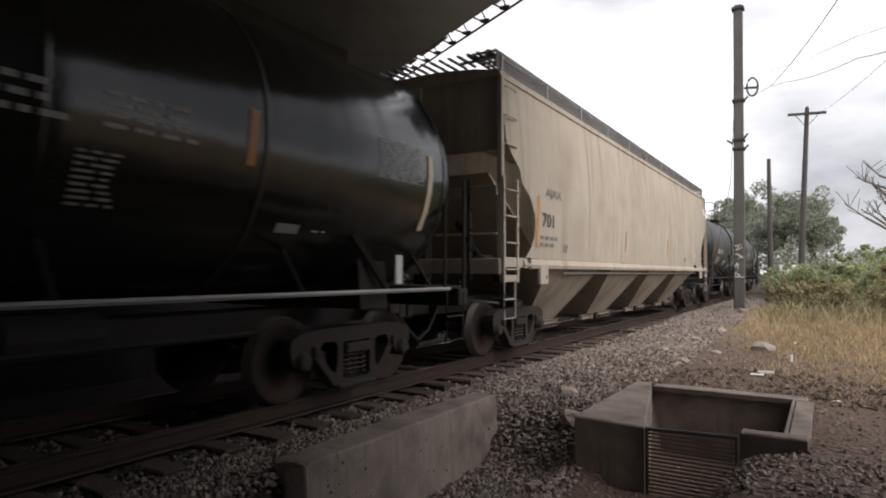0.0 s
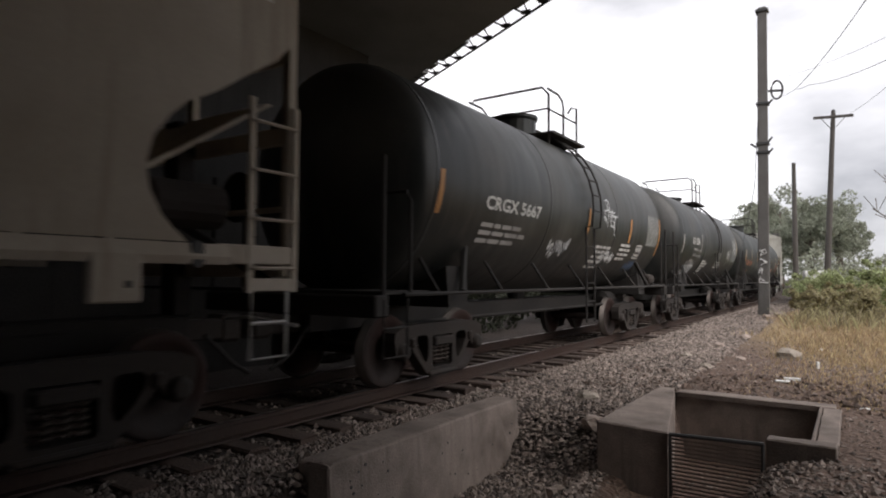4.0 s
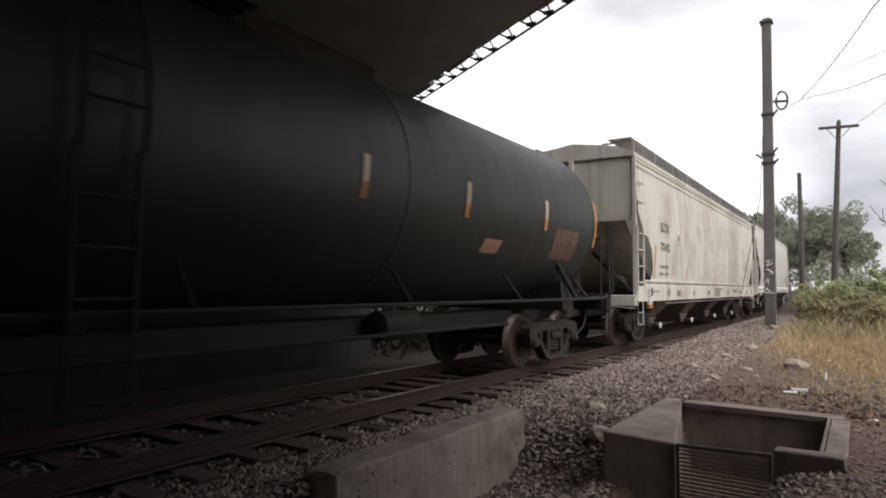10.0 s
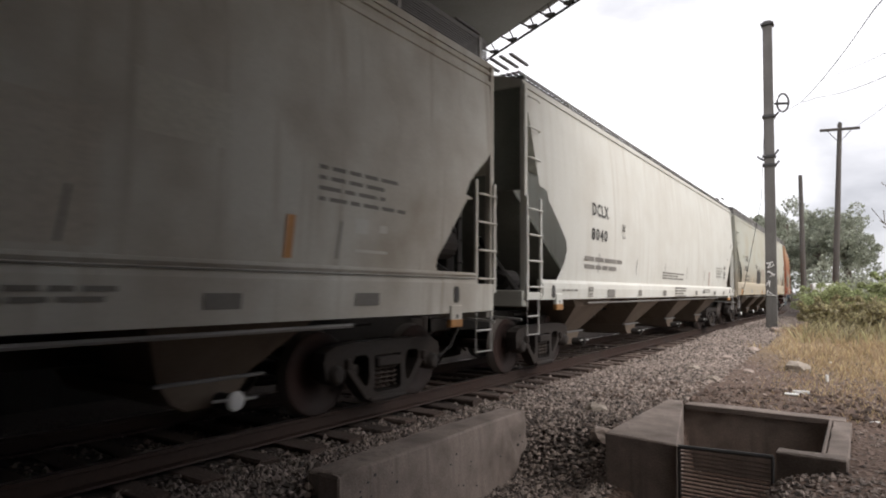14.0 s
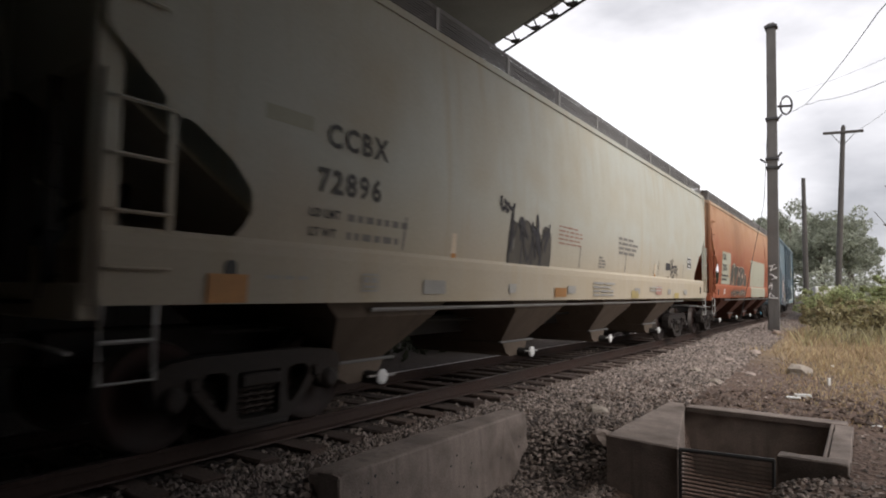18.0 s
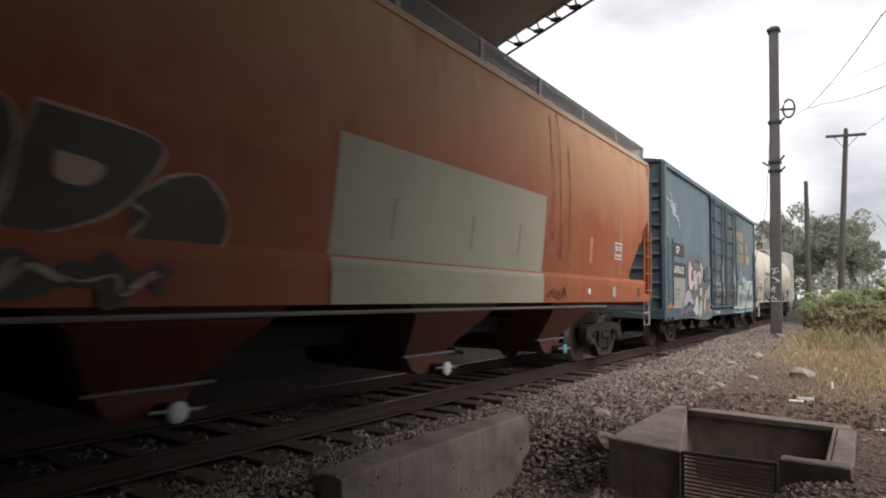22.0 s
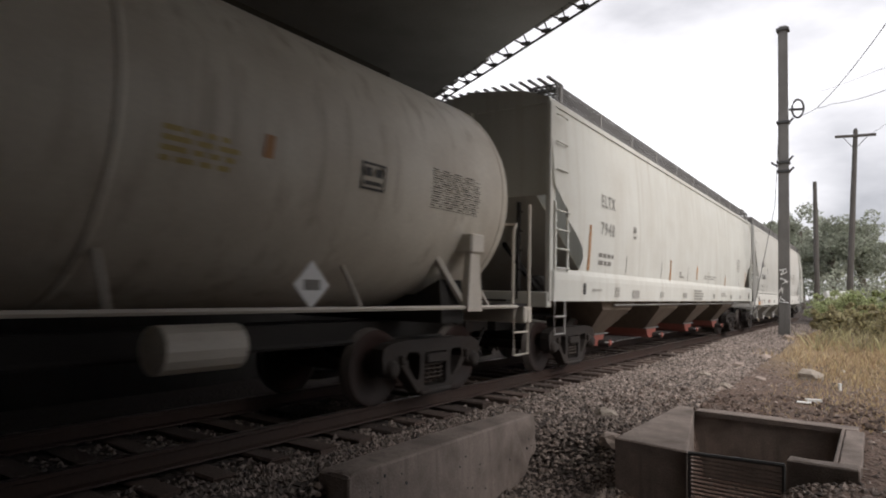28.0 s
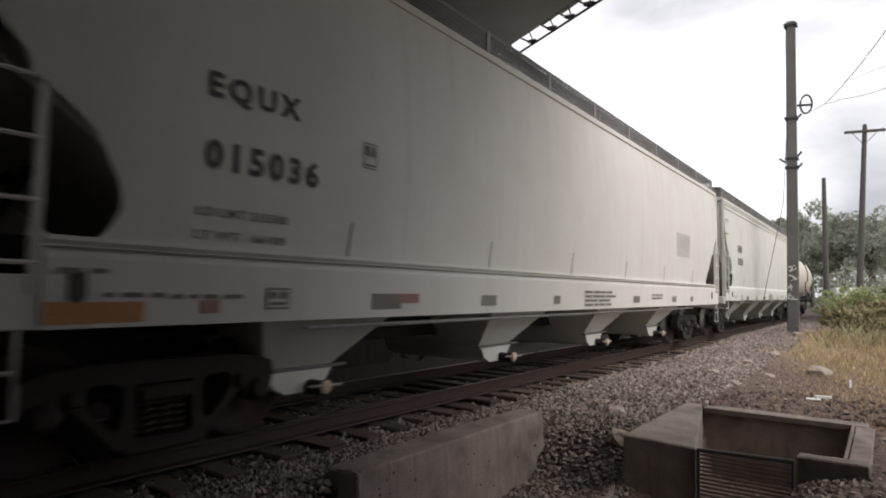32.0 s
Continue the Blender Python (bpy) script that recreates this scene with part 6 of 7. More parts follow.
for pts in ([(14.56, 2.27), (14.62, 2.2), (14.68, 2.14), (14.78, 2.25), (14.74, 2.32)], [(14.56, 1.97), (14.69, 2.09), (14.85, 2.08), (14.76, 1.99), (14.6, 1.88), (14.73, 1.91), (14.86, 2)],
            [(14.96, 1.99), (15.07, 2.1), (15.21, 2.12), (15.11, 2.03), (14.96, 1.99), (15.26, 1.91), (15.28, 1.77), (15.12, 1.73), (14.98, 1.78), (14.98, 1.99)],
            [(14.33, 1.83), (14.36, 1.75), (14.51, 1.74), (14.7, 1.8), (14.86, 1.87), (14.97, 1.88)], [(14.69, 1.71), (14.73, 1.76), (14.86, 1.81), (14.98, 1.78), (15.04, 1.69)], [(15.18, 1.98), (15.26, 2.04), (15.32, 2.08)], [(14.69, 2.04), (14.89, 2.11), (15.25, 2.12)]):
    ribbon(bm, spline([tuple(p) for p in pts]), 0.045, HS, 0.01)
part("spray_tag", bm, M_SPRAY_DARK, h3, "looping black spray tag")
patch(h3, "sill_plate", 14.88, 15.32, 1.27, 1.41, M_YELLOW, sill_face)
patch(h3, "faded_red_board", 13.1, 13.6, 1.36, 1.56, M_INKR, sill_face)
scrawl(h3, 2.5, 1.3, 0.5, 0.4, M_SPRAY_DARK, HS, 66, 4, 0.035)
patch(h3, "stencil_plate", 16.4, 16.88, 2.1, 2.44, M_INK, HS)
stencil_square(h3, 16.4, 16.88, 2.1, 2.44, M_INKW, lambda z: HS(z) + 0.004)
reflectors(h3, [(4.2, 1.7, 2.1), (13.1, 1.7, 2.1)], M_REFLECTW, HS)
sill_marks(h3, 19.1, M_INKP, 67, 0.15)

# red hopper
patch(h4, "repainted_patch", 1.62, 3.34, 1.76, 2.95, M_PATCH, HS, shear=0.14, label="grey repainted panel behind the number")
letters(h4, "CCBX", 1.84, 2.46, 2.64, 0.23, M_INK, lambda z: HS(z) + 0.006, space=1.25, bold=0.03)
letters(h4, "72025", 1.80, 2.57, 2.25, 0.24, M_INK, lambda z: HS(z) + 0.006, space=1.25, bold=0.03)
bars(h4, 1.72, 2.04, 2, 1.15, 0.14, M_INK, lambda z: HS(z) + 0.006, 71, words=3, thick=0.5)
patch(h4, "reflector", 3.1, 3.2, 2.02, 2.54, M_REFLECT, lambda z: HS(z) + 0.006, shear=0.1)
patch(h4, "data_plate", 4.05, 4.28, 2.42, 2.6, M_PATCH, lambda z: HS(z) + 0.01)
for pts in ([(3.68, 2.47), (3.87, 2.55), (4.03, 2.52), (4.08, 1.7), (3.92, 1.69), (3.82, 1.72), (3.76, 1.93), (3.7, 1.89), (3.64, 1.72), (3.41, 1.71), (3.51, 2.18)],
            [(4.09, 2.51), (4.4, 2.62), (4.55, 2.51), (5.25, 2.47), (4.78, 2.07), (4.64, 1.76), (4.49, 1.68), (4.21, 1.7)],
            [(5.34, 2.48), (5.69, 2.52), (5.78, 2.23), (5.7, 1.8), (5.52, 1.71), (4.94, 1.77), (5.06, 2.13)],
            [(5.87, 2.54), (6.68, 2.44), (6.57, 2.11), (6.27, 1.83), (5.7, 1.74)],
            [(6.75, 2.2), (7.05, 2.25), (7.28, 2.0), (7.25, 1.72), (7.05, 1.62), (6.75, 1.62), (6.5, 1.72), (6.62, 1.9), (6.5, 2.0)]):
    outline_fill(h4, pts, M_SPRAY_BROWN, M_SPRAY_PEACH, HS, 0.026)
outline_fill(h4, [(3.95, 1.95), (4.0, 1.75), (3.85, 1.75)], M_SPRAY_PEACH, None, HS, off=0.014, smooth=False)
outline_fill(h4, [(5.2, 2.3), (5.5, 2.26), (5.45, 2.1), (5.2, 2.12)], M_SPRAY_PEACH, None, HS, off=0.014)
outline_fill(h4, [(6.0, 2.25), (6.3, 2.2), (6.2, 2.05), (6.0, 2.08)], M_SPRAY_PEACH, None, HS, off=0.014)
scrawl(h4, 3.3, 1.3, 3.6, 0.3, M_SPRAY_BROWN, sill_face, 220, 12, 0.13)
scrawl(h4, 3.6, 1.31, 3.2, 0.28, M_SPRAY_PEACH, sill_face, 221, 10, 0.02, off=0.012)
for y in (9.3, 10.9, 12.2):
    patch(h4, "door_tick", y, y + 0.03, 1.95, 2.4, M_INKG, lambda z: HS(z) + 0.006, shear=0.12)
patch(h4, "repainted_patch", 8.4, 13.05, 1.72, 2.95, M_PATCH, HS, shear=0.08, label="large grey repainted panel")
patch(h4, "repainted_sill", 8.42, 13.05, 1.265, 1.592, M_PATCH, sill_face)
patch(h4, "repainted_ledge", 8.41, 13.05, 1.594, 1.718, M_PATCH, lambda z: 1.628 - 0.3 * max(0.0, z - 1.66))
patch(h4, "sill_plate", 1.93, 2.12, 1.39, 1.58, M_WHITE, sill_face)
patch(h4, "sill_plate", 16.2, 16.4, 1.36, 1.56, M_PATCH, sill_face)
part("round_mark", lathe(bmesh.new(), [(1.615, 0.06), (1.627, 0.06)], "x", 14, cy=15.0, cz=1.46), M_WHITE, h4)
reflectors(h4, [(15.1, 1.98, 2.46), (4.2, 1.75, 2.1)], M_REFLECT, HS)
roof_sheet = [c for c in h4.children_recursive if c.name.startswith("roof")][0]
roof_sheet.data.materials[0] = surface("faded_cream_paint", (0.48, 0.36, 0.25), 0.75, dirt=(0.33, 0.14, 0.08), amount=0.6, grain=0.15)
roof_sheet["label"] = "faded cream roof sheet"
last_cap = [c for c in h4.children_recursive if c.name.startswith("outlet_cap")][-1]
last_cap.data.materials[0] = M_BLUECAP
last_cap["label"] = "bright blue round outlet cap"
stencil_square(h4, 16.38, 16.85, 2.12, 2.47, M_INKW, HS)
patch(h4, "yellow_streak", 16.7, 16.85, 1.8, 3.3, surface("ochre_streak", (0.45, 0.2, 0.07), 0.7, amount=0.5), HS)
M_RUSTRUN = surface("dark_rust_run", (0.20, 0.055, 0.024), 0.8, dirt=(0.06, 0.025, 0.015), amount=0.6, streak=0.6)
M_BLEACH = surface("bleached_paint_blotch", (0.30, 0.115, 0.06), 0.8, dirt=(0.26, 0.07, 0.03), amount=0.7)
rng = random.Random(404)
for y, w, za, zb in ((13.35, 0.10, 2.3, 4.3), (13.62, 0.16, 2.0, 4.45), (14.05, 0.08, 1.9, 3.9)):
    edge = [(y + w * rng.uniform(0.1, 0.5), za + (zb - za) * k / 5) for k in range(6)] + [(y + w * rng.uniform(0.6, 1.2), zb - (zb - za) * k / 5) for k in range(6)]
    outline_fill(h4, edge, M_RUSTRUN, None, HS, off=0.004, name="rust_run")
for y, z, w, h in ((13.15, 1.95, 0.35, 0.35), (13.25, 2.4, 0.22, 0.3), (14.0, 1.9, 0.3, 0.22), (13.6, 1.78, 0.5, 0.12), (7.3, 2.3, 0.4, 0.3), (7.7, 1.9, 0.5, 0.2)):
    outline_fill(h4, [(y + w * (0.5 + rng.uniform(0.3, 0.55) * math.cos(j * math.tau / 9)), z + h * (0.5 + rng.uniform(0.3, 0.55) * math.sin(j * math.tau / 9))) for j in range(9)], M_BLEACH, None, HS, off=0.006, name="paint_blotch")
scrawl(h4, 13.2, 1.3, 0.75, 0.22, M_RUSTRUN, sill_face, 72, 6, 0.035)

# light grey hopper with amber reflectors
letters(h5, "ELTX", 1.78, 2.5, 3.05, 0.24, M_INKH, HS, space=1.3, bold=0.02)
letters(h5, "7948", 1.73, 2.46, 2.52, 0.25, M_INKH, HS, space=1.25, bold=0.02)
bars(h5, 1.66, 2.1, 2, 0.8, 0.14, M_INKG, HS, 73)
reflectors(h5, [(1.18, 1.83, 2.65), (6.55, 1.78, 2.3), (9.35, 1.9, 2.28), (13.4, 1.7, 2.1), (17.3, 1.9, 2.4)], M_REFLECT, HS)
bars(h5, 15.5, 2.76, 5, 0.6, 0.1, M_INKP, HS, 74)
stencil_square(h5, 3.6, 3.8, 2.6, 2.85, M_INKG, HS)
bars(h5, 7.42, 2.02, 3, 0.28, 0.06, M_INKG, HS, 75, words=1)
bars(h5, 10.3, 2.02, 2, 1.6, 0.07, M_INKG, HS, 76, words=6, thick=0.35)
sill_marks(h5, 19.1, M_INKP, 76, 0.15)

# white hopper
letters(h6, "EQUX", 1.65, 2.55, 2.81, 0.24, M_INK, HS, space=1.4, bold=0.035)
letters(h6, "015036", 1.64, 2.79, 2.28, 0.245, M_INK, HS, space=1.3, bold=0.035)
letters(h6, "LD LMT 215500", 1.60, 2.47, 1.92, 0.075, M_INKG, HS)
letters(h6, "LT WT   66100", 1.59, 2.45, 1.74, 0.075, M_INKG, HS)
stencil_square(h6, 3.36, 3.56, 2.58, 2.84, M_INKG, HS)
test_panel(h6, 14.6, 15.9, 2.35, 2.95, 8, M_INKG, HS, 77)
patch(h6, "sill_stripe", 0.6, 1.23, 1.13, 1.27, M_REFLECT, sill_face)
patch(h6, "sill_plate", 3.9, 4.3, 1.24, 1.34, M_INKR, sill_face)
patch(h6, "sill_plate", 1.66, 1.82, 1.18, 1.28, M_INKR, sill_face)
sill_marks(h6, 19.4, M_INKG, 78, -0.02, square=2.25, word=0.95)
bars(h6, 0.66, 1.455, 1, 0.3, 0.06, M_INKG, sill_face, 178, words=2)
bars(h6, 1.42, 1.29, 1, 0.6, 0.06, M_INKG, sill_face, 179, words=3)
bars(h7, 2.0, 2.9, 2, 0.9, 0.45, M_INKG, HS, 79, words=4)
sill_marks(h7, 18.6, M_INKG, 80)


# ---- boxcar ----
def box_car(y0, length):
    car = thing("boxcar", "faded blue steel boxcar covered with sprayed graffiti", "freight car")
    L, zb, zt = length, 1.0, 4.93
    part("body", bx(-1.5, 1.5, 0.05, L - 0.05, zb, zt, 0.03), M_BLUE, car)
    bm = bmesh.new()
    prism(bm, [(-1.56, zt), (1.56, zt), (1.5, zt + 0.05), (0.8, zt + 0.17), (0, zt + 0.25), (-0.8, zt + 0.17), (-1.5, zt + 0.05)], "y", 0, L)
    part("roof", bm, M_BLUE_DK, car)
    rib = None
    for k in range(9):
        y = 0.5 + (L - 1.0) * k / 8
        ob = part("roof_rib", prism(bmesh.new(), [(-1.5, zt + 0.05), (1.5, zt + 0.05), (0.8, zt + 0.21), (0, zt + 0.28), (-0.8, zt + 0.21)], "y", -0.04, 0.04) if rib is None else rib, M_BLUE_DK, car)
        rib = ob.data
        ob.location = (0, y, 0)
    # outside posts
    post = None
    ys = [0.12] + [0.75 + 1.24 * k for k in range(4)] + [10.25 + 1.24 * k for k in range(4)] + [L - 0.12]
    for s in (-1, 1):
        for y in ys:
            ob = part("side_post", prism(bmesh.new(), [(-0.16, 0), (-0.1, 0.008), (0.1, 0.008), (0.16, 0)], "z", zb + 0.05, zt - 0.02) if post is None else post, M_BLUE, car)
            if post is None:
                for v in ob.data.vertices:
                    v.co = Vector((v.co.y, v.co.x, v.co.z))
            post = ob.data
            ob.matrix_basis = Matrix.Translation((s * 1.5, y, 0)) @ Matrix.Rotation(0 if s > 0 else math.pi, 4, "Z")
        part("side_sill", bx(min(s * 1.46, s * 1.505), max(s * 1.46, s * 1.505), 0.0, L, 0.76, zb + 0.06, 0.002), M_BLUE_DK, car)
        part("top_plate", bx(min(s * 1.5, s * 1.57), max(s * 1.5, s * 1.57), 0.0, L, zt - 0.14, zt, 0.01), M_BLUE, car)
        # two sliding door leaves with their bars
        for y0_, y1_ in ((5.7, 7.85), (7.87, 10.02)):
            xs = s * 1.535
            d = part("door", bx(min(xs, xs + s * 0.05), max(xs, xs + s * 0.05), y0_, y1_, 1.12, 4.68, 0.01), M_BLUE_DK, car, "worn dark blue sliding door leaf")
            for k in range(7):
                z = 1.2 + 3.4 * k / 6
                part("door_rib", bx(min(xs + s * 0.05, xs + s * 0.09), max(xs + s * 0.05, xs + s * 0.09), y0_ + 0.04, y1_ - 0.04, z - 0.035, z + 0.035, 0.01), M_BLUE_DK, d)
            for y in (y0_ + 0.1, (y0_ + y1_) / 2 + 0.3, y1_ - 0.1):
                part("lock_bar", tb([(xs + s * 0.11, y, 1.1), (xs + s * 0.11, y, 4.7)], 0.028, 6), M_BLUE_DK, d)
            part("door_handle", bx(min(xs + s * 0.08, xs + s * 0.14), max(xs + s * 0.08, xs + s * 0.14), (y0_ + y1_) / 2 + 0.2, (y0_ + y1_) / 2 + 0.42, 1.9, 2.5, 0.02), M_SPRAY_STEEL, d, "scratched steel lock box")
        for z in (1.08, 4.72):
            part("door_track", bx(min(s * 1.53, s * 1.60), max(s * 1.53, s * 1.60), 5.5, 10.1, z - 0.05, z + 0.04, 0.01), M_BLUE_DK, car)
    part("floor_frame", bx(-1.4, 1.4, 0.3, L - 0.3, 0.86, 1.0), M_UNDER, car)
    part("center_sill", bx(-0.3, 0.3, 0.2, L - 0.2, 0.7, 0.95), M_UNDER, car)
    for s, ye in ((-1, 0.0), (1, L)):
        for k in range(9):
            z = 1.35 + 0.38 * k
            part("end_corrugation", tb([(-1.4, ye - s * 0.03, z), (1.4, ye - s * 0.03, z)], 0.045, 8), M_BLUE, car)
        part("end_sill", bx(-1.55, 1.55, ye - 0.08, ye + 0.08, 0.8, 1.05, 0.01), M_BLUE_DK, car)
        coupler(car, ye, s)
        ya, yb = (0.16, 0.68) if s < 0 else (L - 0.62, L - 0.1)
        ladder(car, 1.56, ya, yb, 1.15, 2.95 if s < 0 else 3.4, 4 if s < 0 else 6, M_BLUE_DK)
        stirrup(car, 1.55, ya + 0.03, yb - 0.03, 0.42, 0.85, M_UNDER)
        ladder(car, 1.2, ye + s * 0.1, ye + s * 0.12, 1.2, 4.4, 7, M_BLUE_DK, name="end_ladder", rails=True)
        part("corner_cap", bx(1.45, 1.58, ye - 0.06, ye + 0.06, 0.95, zt, 0.02), M_BLUE, car)
    # number boards and marks
    sd = lambda z: 1.508
    patch(car, "number_board", 0.9, 2.12, 2.5, 2.86, M_SPRAY_BOARD, sd)
    patch(car, "number_board", 0.92, 2.3, 1.93, 2.33, M_SPRAY_BOARD, sd)
    sl = lambda z: 1.513
    letters(car, "SP", 1.18, 1.55, 2.57, 0.22, M_INKW, sl)
    letters(car, "699612", 0.96, 2.04, 2.02, 0.22, M_INKW, sl)
    patch(car, "primer_patch", 0.93, 2.2, 1.07, 1.9, M_PRIMER, sd)
    bars(car, 1.1, 1.55, 3, 0.5, 0.13, M_INKG, sl, 81)
    patch(car, "reflector_strip", 0.08, 0.93, 1.08, 1.22, M_REFLECT, sd)
    patch(car, "reflector_strip", 4.0, 4.6, 1.3, 1.42, M_REFLECT, lambda z: 1.53)
    # brand lettering as plain yellow shapes, and the red and yellow emblem
    for z, a, w, n in ((3.74, 10.9, 1.72, 6), (3.28, 11.45, 1.15, 4), (2.82, 10.88, 1.74, 7)):
        for k in range(n):
            y = a + w * k / n
            patch(car, "brand_shape", y, y + w / n * 0.6, z, z + 0.35, M_BRAND, sd, 0.004, label="faded yellow painted shape")
    patch(car, "emblem", 12.64, 13.14, 2.8, 4.1, surface("brown_red_paint", (0.22, 0.115, 0.10), 0.7, amount=0.4), sd)
    for y, z in ((13.18, 3.3), (13.18, 2.82), (13.6, 2.82)):
        patch(car, "emblem_square", y, y + 0.38, z, z + 0.38, M_BRAND, sd)
    # large sprayed pieces over a muted, painted-over ground
    sf = lambda z: 1.509
    def piece(pts, fill, edge=M_SPRAY_DARK, width=0.04, off=0.008, smooth=True):
        outline_fill(car, pts, fill, edge, sf, width, off, smooth=smooth)
    piece([(1.69, 1), (1.83, 1.32), (2.41, 1.93), (2.58, 2.47), (3.57, 2.72), (4.37, 2.73), (5.26, 2.23), (5.9, 2.11), (5.92, 0.72), (1.77, 0.87)], M_SPRAY_HAZE, None, off=0.002)
    piece([(2.17, 1.02), (2.39, 1.14), (2.68, 1.21), (2.99, 1.13), (3.27, 0.93), (3.39, 0.83), (2.03, 0.87)], M_SPRAY_VIOLET)
    piece([(2.51, 1.63), (2.24, 1.5), (2.03, 1.32), (1.95, 1.27), (2.13, 1.01), (2.17, 1.06), (2.39, 1.17), (2.63, 1.23), (2.83, 1.21), (2.99, 1.14), (3.32, 1.19), (3.03, 1.39), (2.82, 1.55)], M_SPRAY_LILAC, off=0.011)
    piece([(1.8, 1.16), (1.86, 1.18), (2.02, 0.92), (1.94, 0.88), (1.8, 1.05)], M_SPRAY_LILAC)
    piece([(1.63, 0.94), (1.69, 0.97), (1.83, 0.79), (1.76, 0.81)], M_SPRAY_WHITE)
    piece([(3.73, 1.47), (3.84, 1.22), (3.87, 0.94), (3.69, 0.8), (3.38, 0.85), (3.21, 0.96), (3.1, 1.03), (3.37, 1.16), (3.43, 1.32)], M_SPRAY_GREEN, off=0.012)
    piece([(4.05, 1.68), (4.37, 1.69), (4.41, 1.4), (4.44, 1.1), (4.25, 0.79), (3.9, 0.81), (3.97, 1.11)], M_SPRAY_PALE)
    piece([(4.94, 1.64), (5.15, 1.65), (5.11, 1.45), (4.87, 1.17), (4.84, 0.86), (4.72, 0.82), (4.59, 1.06), (4.53, 1.1), (4.65, 1.29)], M_SPRAY_PINK, off=0.012)
    piece([(5.27, 1.74), (5.53, 1.79), (5.45, 1.41), (5.23, 1.29)], M_SPRAY_GREEN)
    piece([(4.1, 2.45), (4.17, 2.5), (4.56, 2.29), (4.39, 1.97), (4.27, 2.19)], M_SPRAY_PALE, width=0.03)
    piece([(2.7, 2.49), (3.17, 2.22), (3.17, 2.18), (3.58, 2.22), (3.58, 2.17), (3.46, 2.05), (3.9, 2.23), (4.17, 2.18), (4.28, 2), (4.14, 1.77), (3.91, 1.81), (4, 1.94), (3.91, 2.04), (3.65, 1.95), (3.59, 1.88), (3.7, 1.64), (3.42, 1.53), (3.3, 1.76), (3.13, 1.69), (2.97, 1.58), (2.71, 1.57), (2.59, 1.73), (2.55, 2), (2.59, 2.32)], M_SPRAY_PINK, off=0.015, smooth=False)
    piece([(2.96, 2.18), (2.9, 1.97), (2.99, 1.86), (3.2, 1.89), (3.15, 2.17)], M_SPRAY_HAZE, off=0.020, smooth=False)
    scrawl(car, 2.2, 1.08, 0.6, 0.12, M_SPRAY_DARK, sf, 201, 5, 0.03, off=0.02)
    scrawl(car, 2.35, 0.86, 0.9, 0.12, M_SPRAY_DARK, sf, 202, 8, 0.025, off=0.02)
    scrawl(car, 3.4, 2.42, 0.7, 0.14, M_SPRAY_DARK, sf, 203, 6, 0.025, off=0.02)
    scrawl(car, 4.8, 0.95, 0.9, 0.25, M_INKR, sf, 204, 4, 0.06, off=0.02)
    scrawl(car, 5.3, 0.9, 0.5, 0.3, M_SPRAY_PALE, sf, 205, 4, 0.06, off=0.02)
    # steel boxes on the side
    part("defect_card_box", bx(1.5, 1.56, 4.62, 5.05, 1.88, 2.26, 0.01), M_BLUE_DK, car)
    part("tack_board", bx(1.5, 1.56, 5.08, 5.5, 1.95, 2.36, 0.01), M_BLUE_DK, car)
    for k in range(4):
        part("card_slot", bx(1.56, 1.567, 5.1, 5.34, 2.0 + 0.09 * k, 2.04 + 0.09 * k), M_GALV, car)
    # second piece beyond the door
    piece([(10.13, 2.45), (10.03, 2.34), (10.07, 2.11), (10.21, 1.92), (10.11, 1.52), (9.99, 1.26), (10, 1), (10.71, 1.01), (11.03, 1.11), (10.94, 1.9)], M_SPRAY_MINT, M_SPRAY_WHITE, smooth=False)
    piece([(10.57, 1.74), (10.84, 1.18), (10.29, 1.25)], M_SPRAY_VIOLET, M_SPRAY_WHITE, 0.025, 0.012, False)
    piece([(11.15, 1.76), (11.51, 1.9), (11.89, 1.8), (12.06, 1.57), (12.08, 0.96), (11.1, 1)], M_SPRAY_MINT, M_SPRAY_WHITE)
    piece([(11.44, 1.47), (11.64, 1.52), (11.71, 1.09), (11.41, 1.1)], M_SPRAY_STEEL, None, off=0.012)
    piece([(12.13, 2.18), (12.75, 2.23), (12.86, 1.58), (12.87, 0.98), (12.24, 0.96)], M_SPRAY_MINT, M_SPRAY_WHITE, smooth=False)
    piece([(12.22, 2.06), (12.52, 2.08), (12.52, 1.79), (12.22, 1.77)], M_SPRAY_STEEL, M_SPRAY_WHITE, 0.025, 0.012, False)
    piece([(13.04, 2.21), (13.45, 2.04), (14.12, 2.1), (14.87, 2.25), (14.88, 1), (13.06, 0.98)], M_SPRAY_MINT, M_SPRAY_WHITE, smooth=False)
    piece([(13.25, 1.73), (13.79, 1.75), (13.79, 1.51), (13.36, 1.51)], M_SPRAY_STEEL, None, off=0.012, smooth=False)
    piece([(11.71, 2.81), (11.83, 2.35), (12.27, 2.25), (11.81, 2.11), (11.89, 1.96), (11.5, 2.09), (10.97, 1.94), (11.38, 2.19), (11.06, 2.36), (11.57, 2.36)], M_SPRAY_STEEL, M_SPRAY_WHITE, 0.03, 0.018, False)
    for k, y in enumerate((11.2, 12.2, 13.1, 13.9)):
        scrawl(car, y, 1.12, 0.75, 0.5, M_SPRAY_STEEL, sf, 210 + k, 7, 0.035, off=0.016)
    scrawl(car, 13.2, 1.2, 1.5, 0.45, M_SPRAY_DARK, sf, 216, 6, 0.025, off=0.018)
    piece([(10.05, 1.02), (10.05, 1.2), (10.5, 1.22), (10.85, 1.14), (10.8, 1.04)], M_SPRAY_PEACH, None, off=0.014)
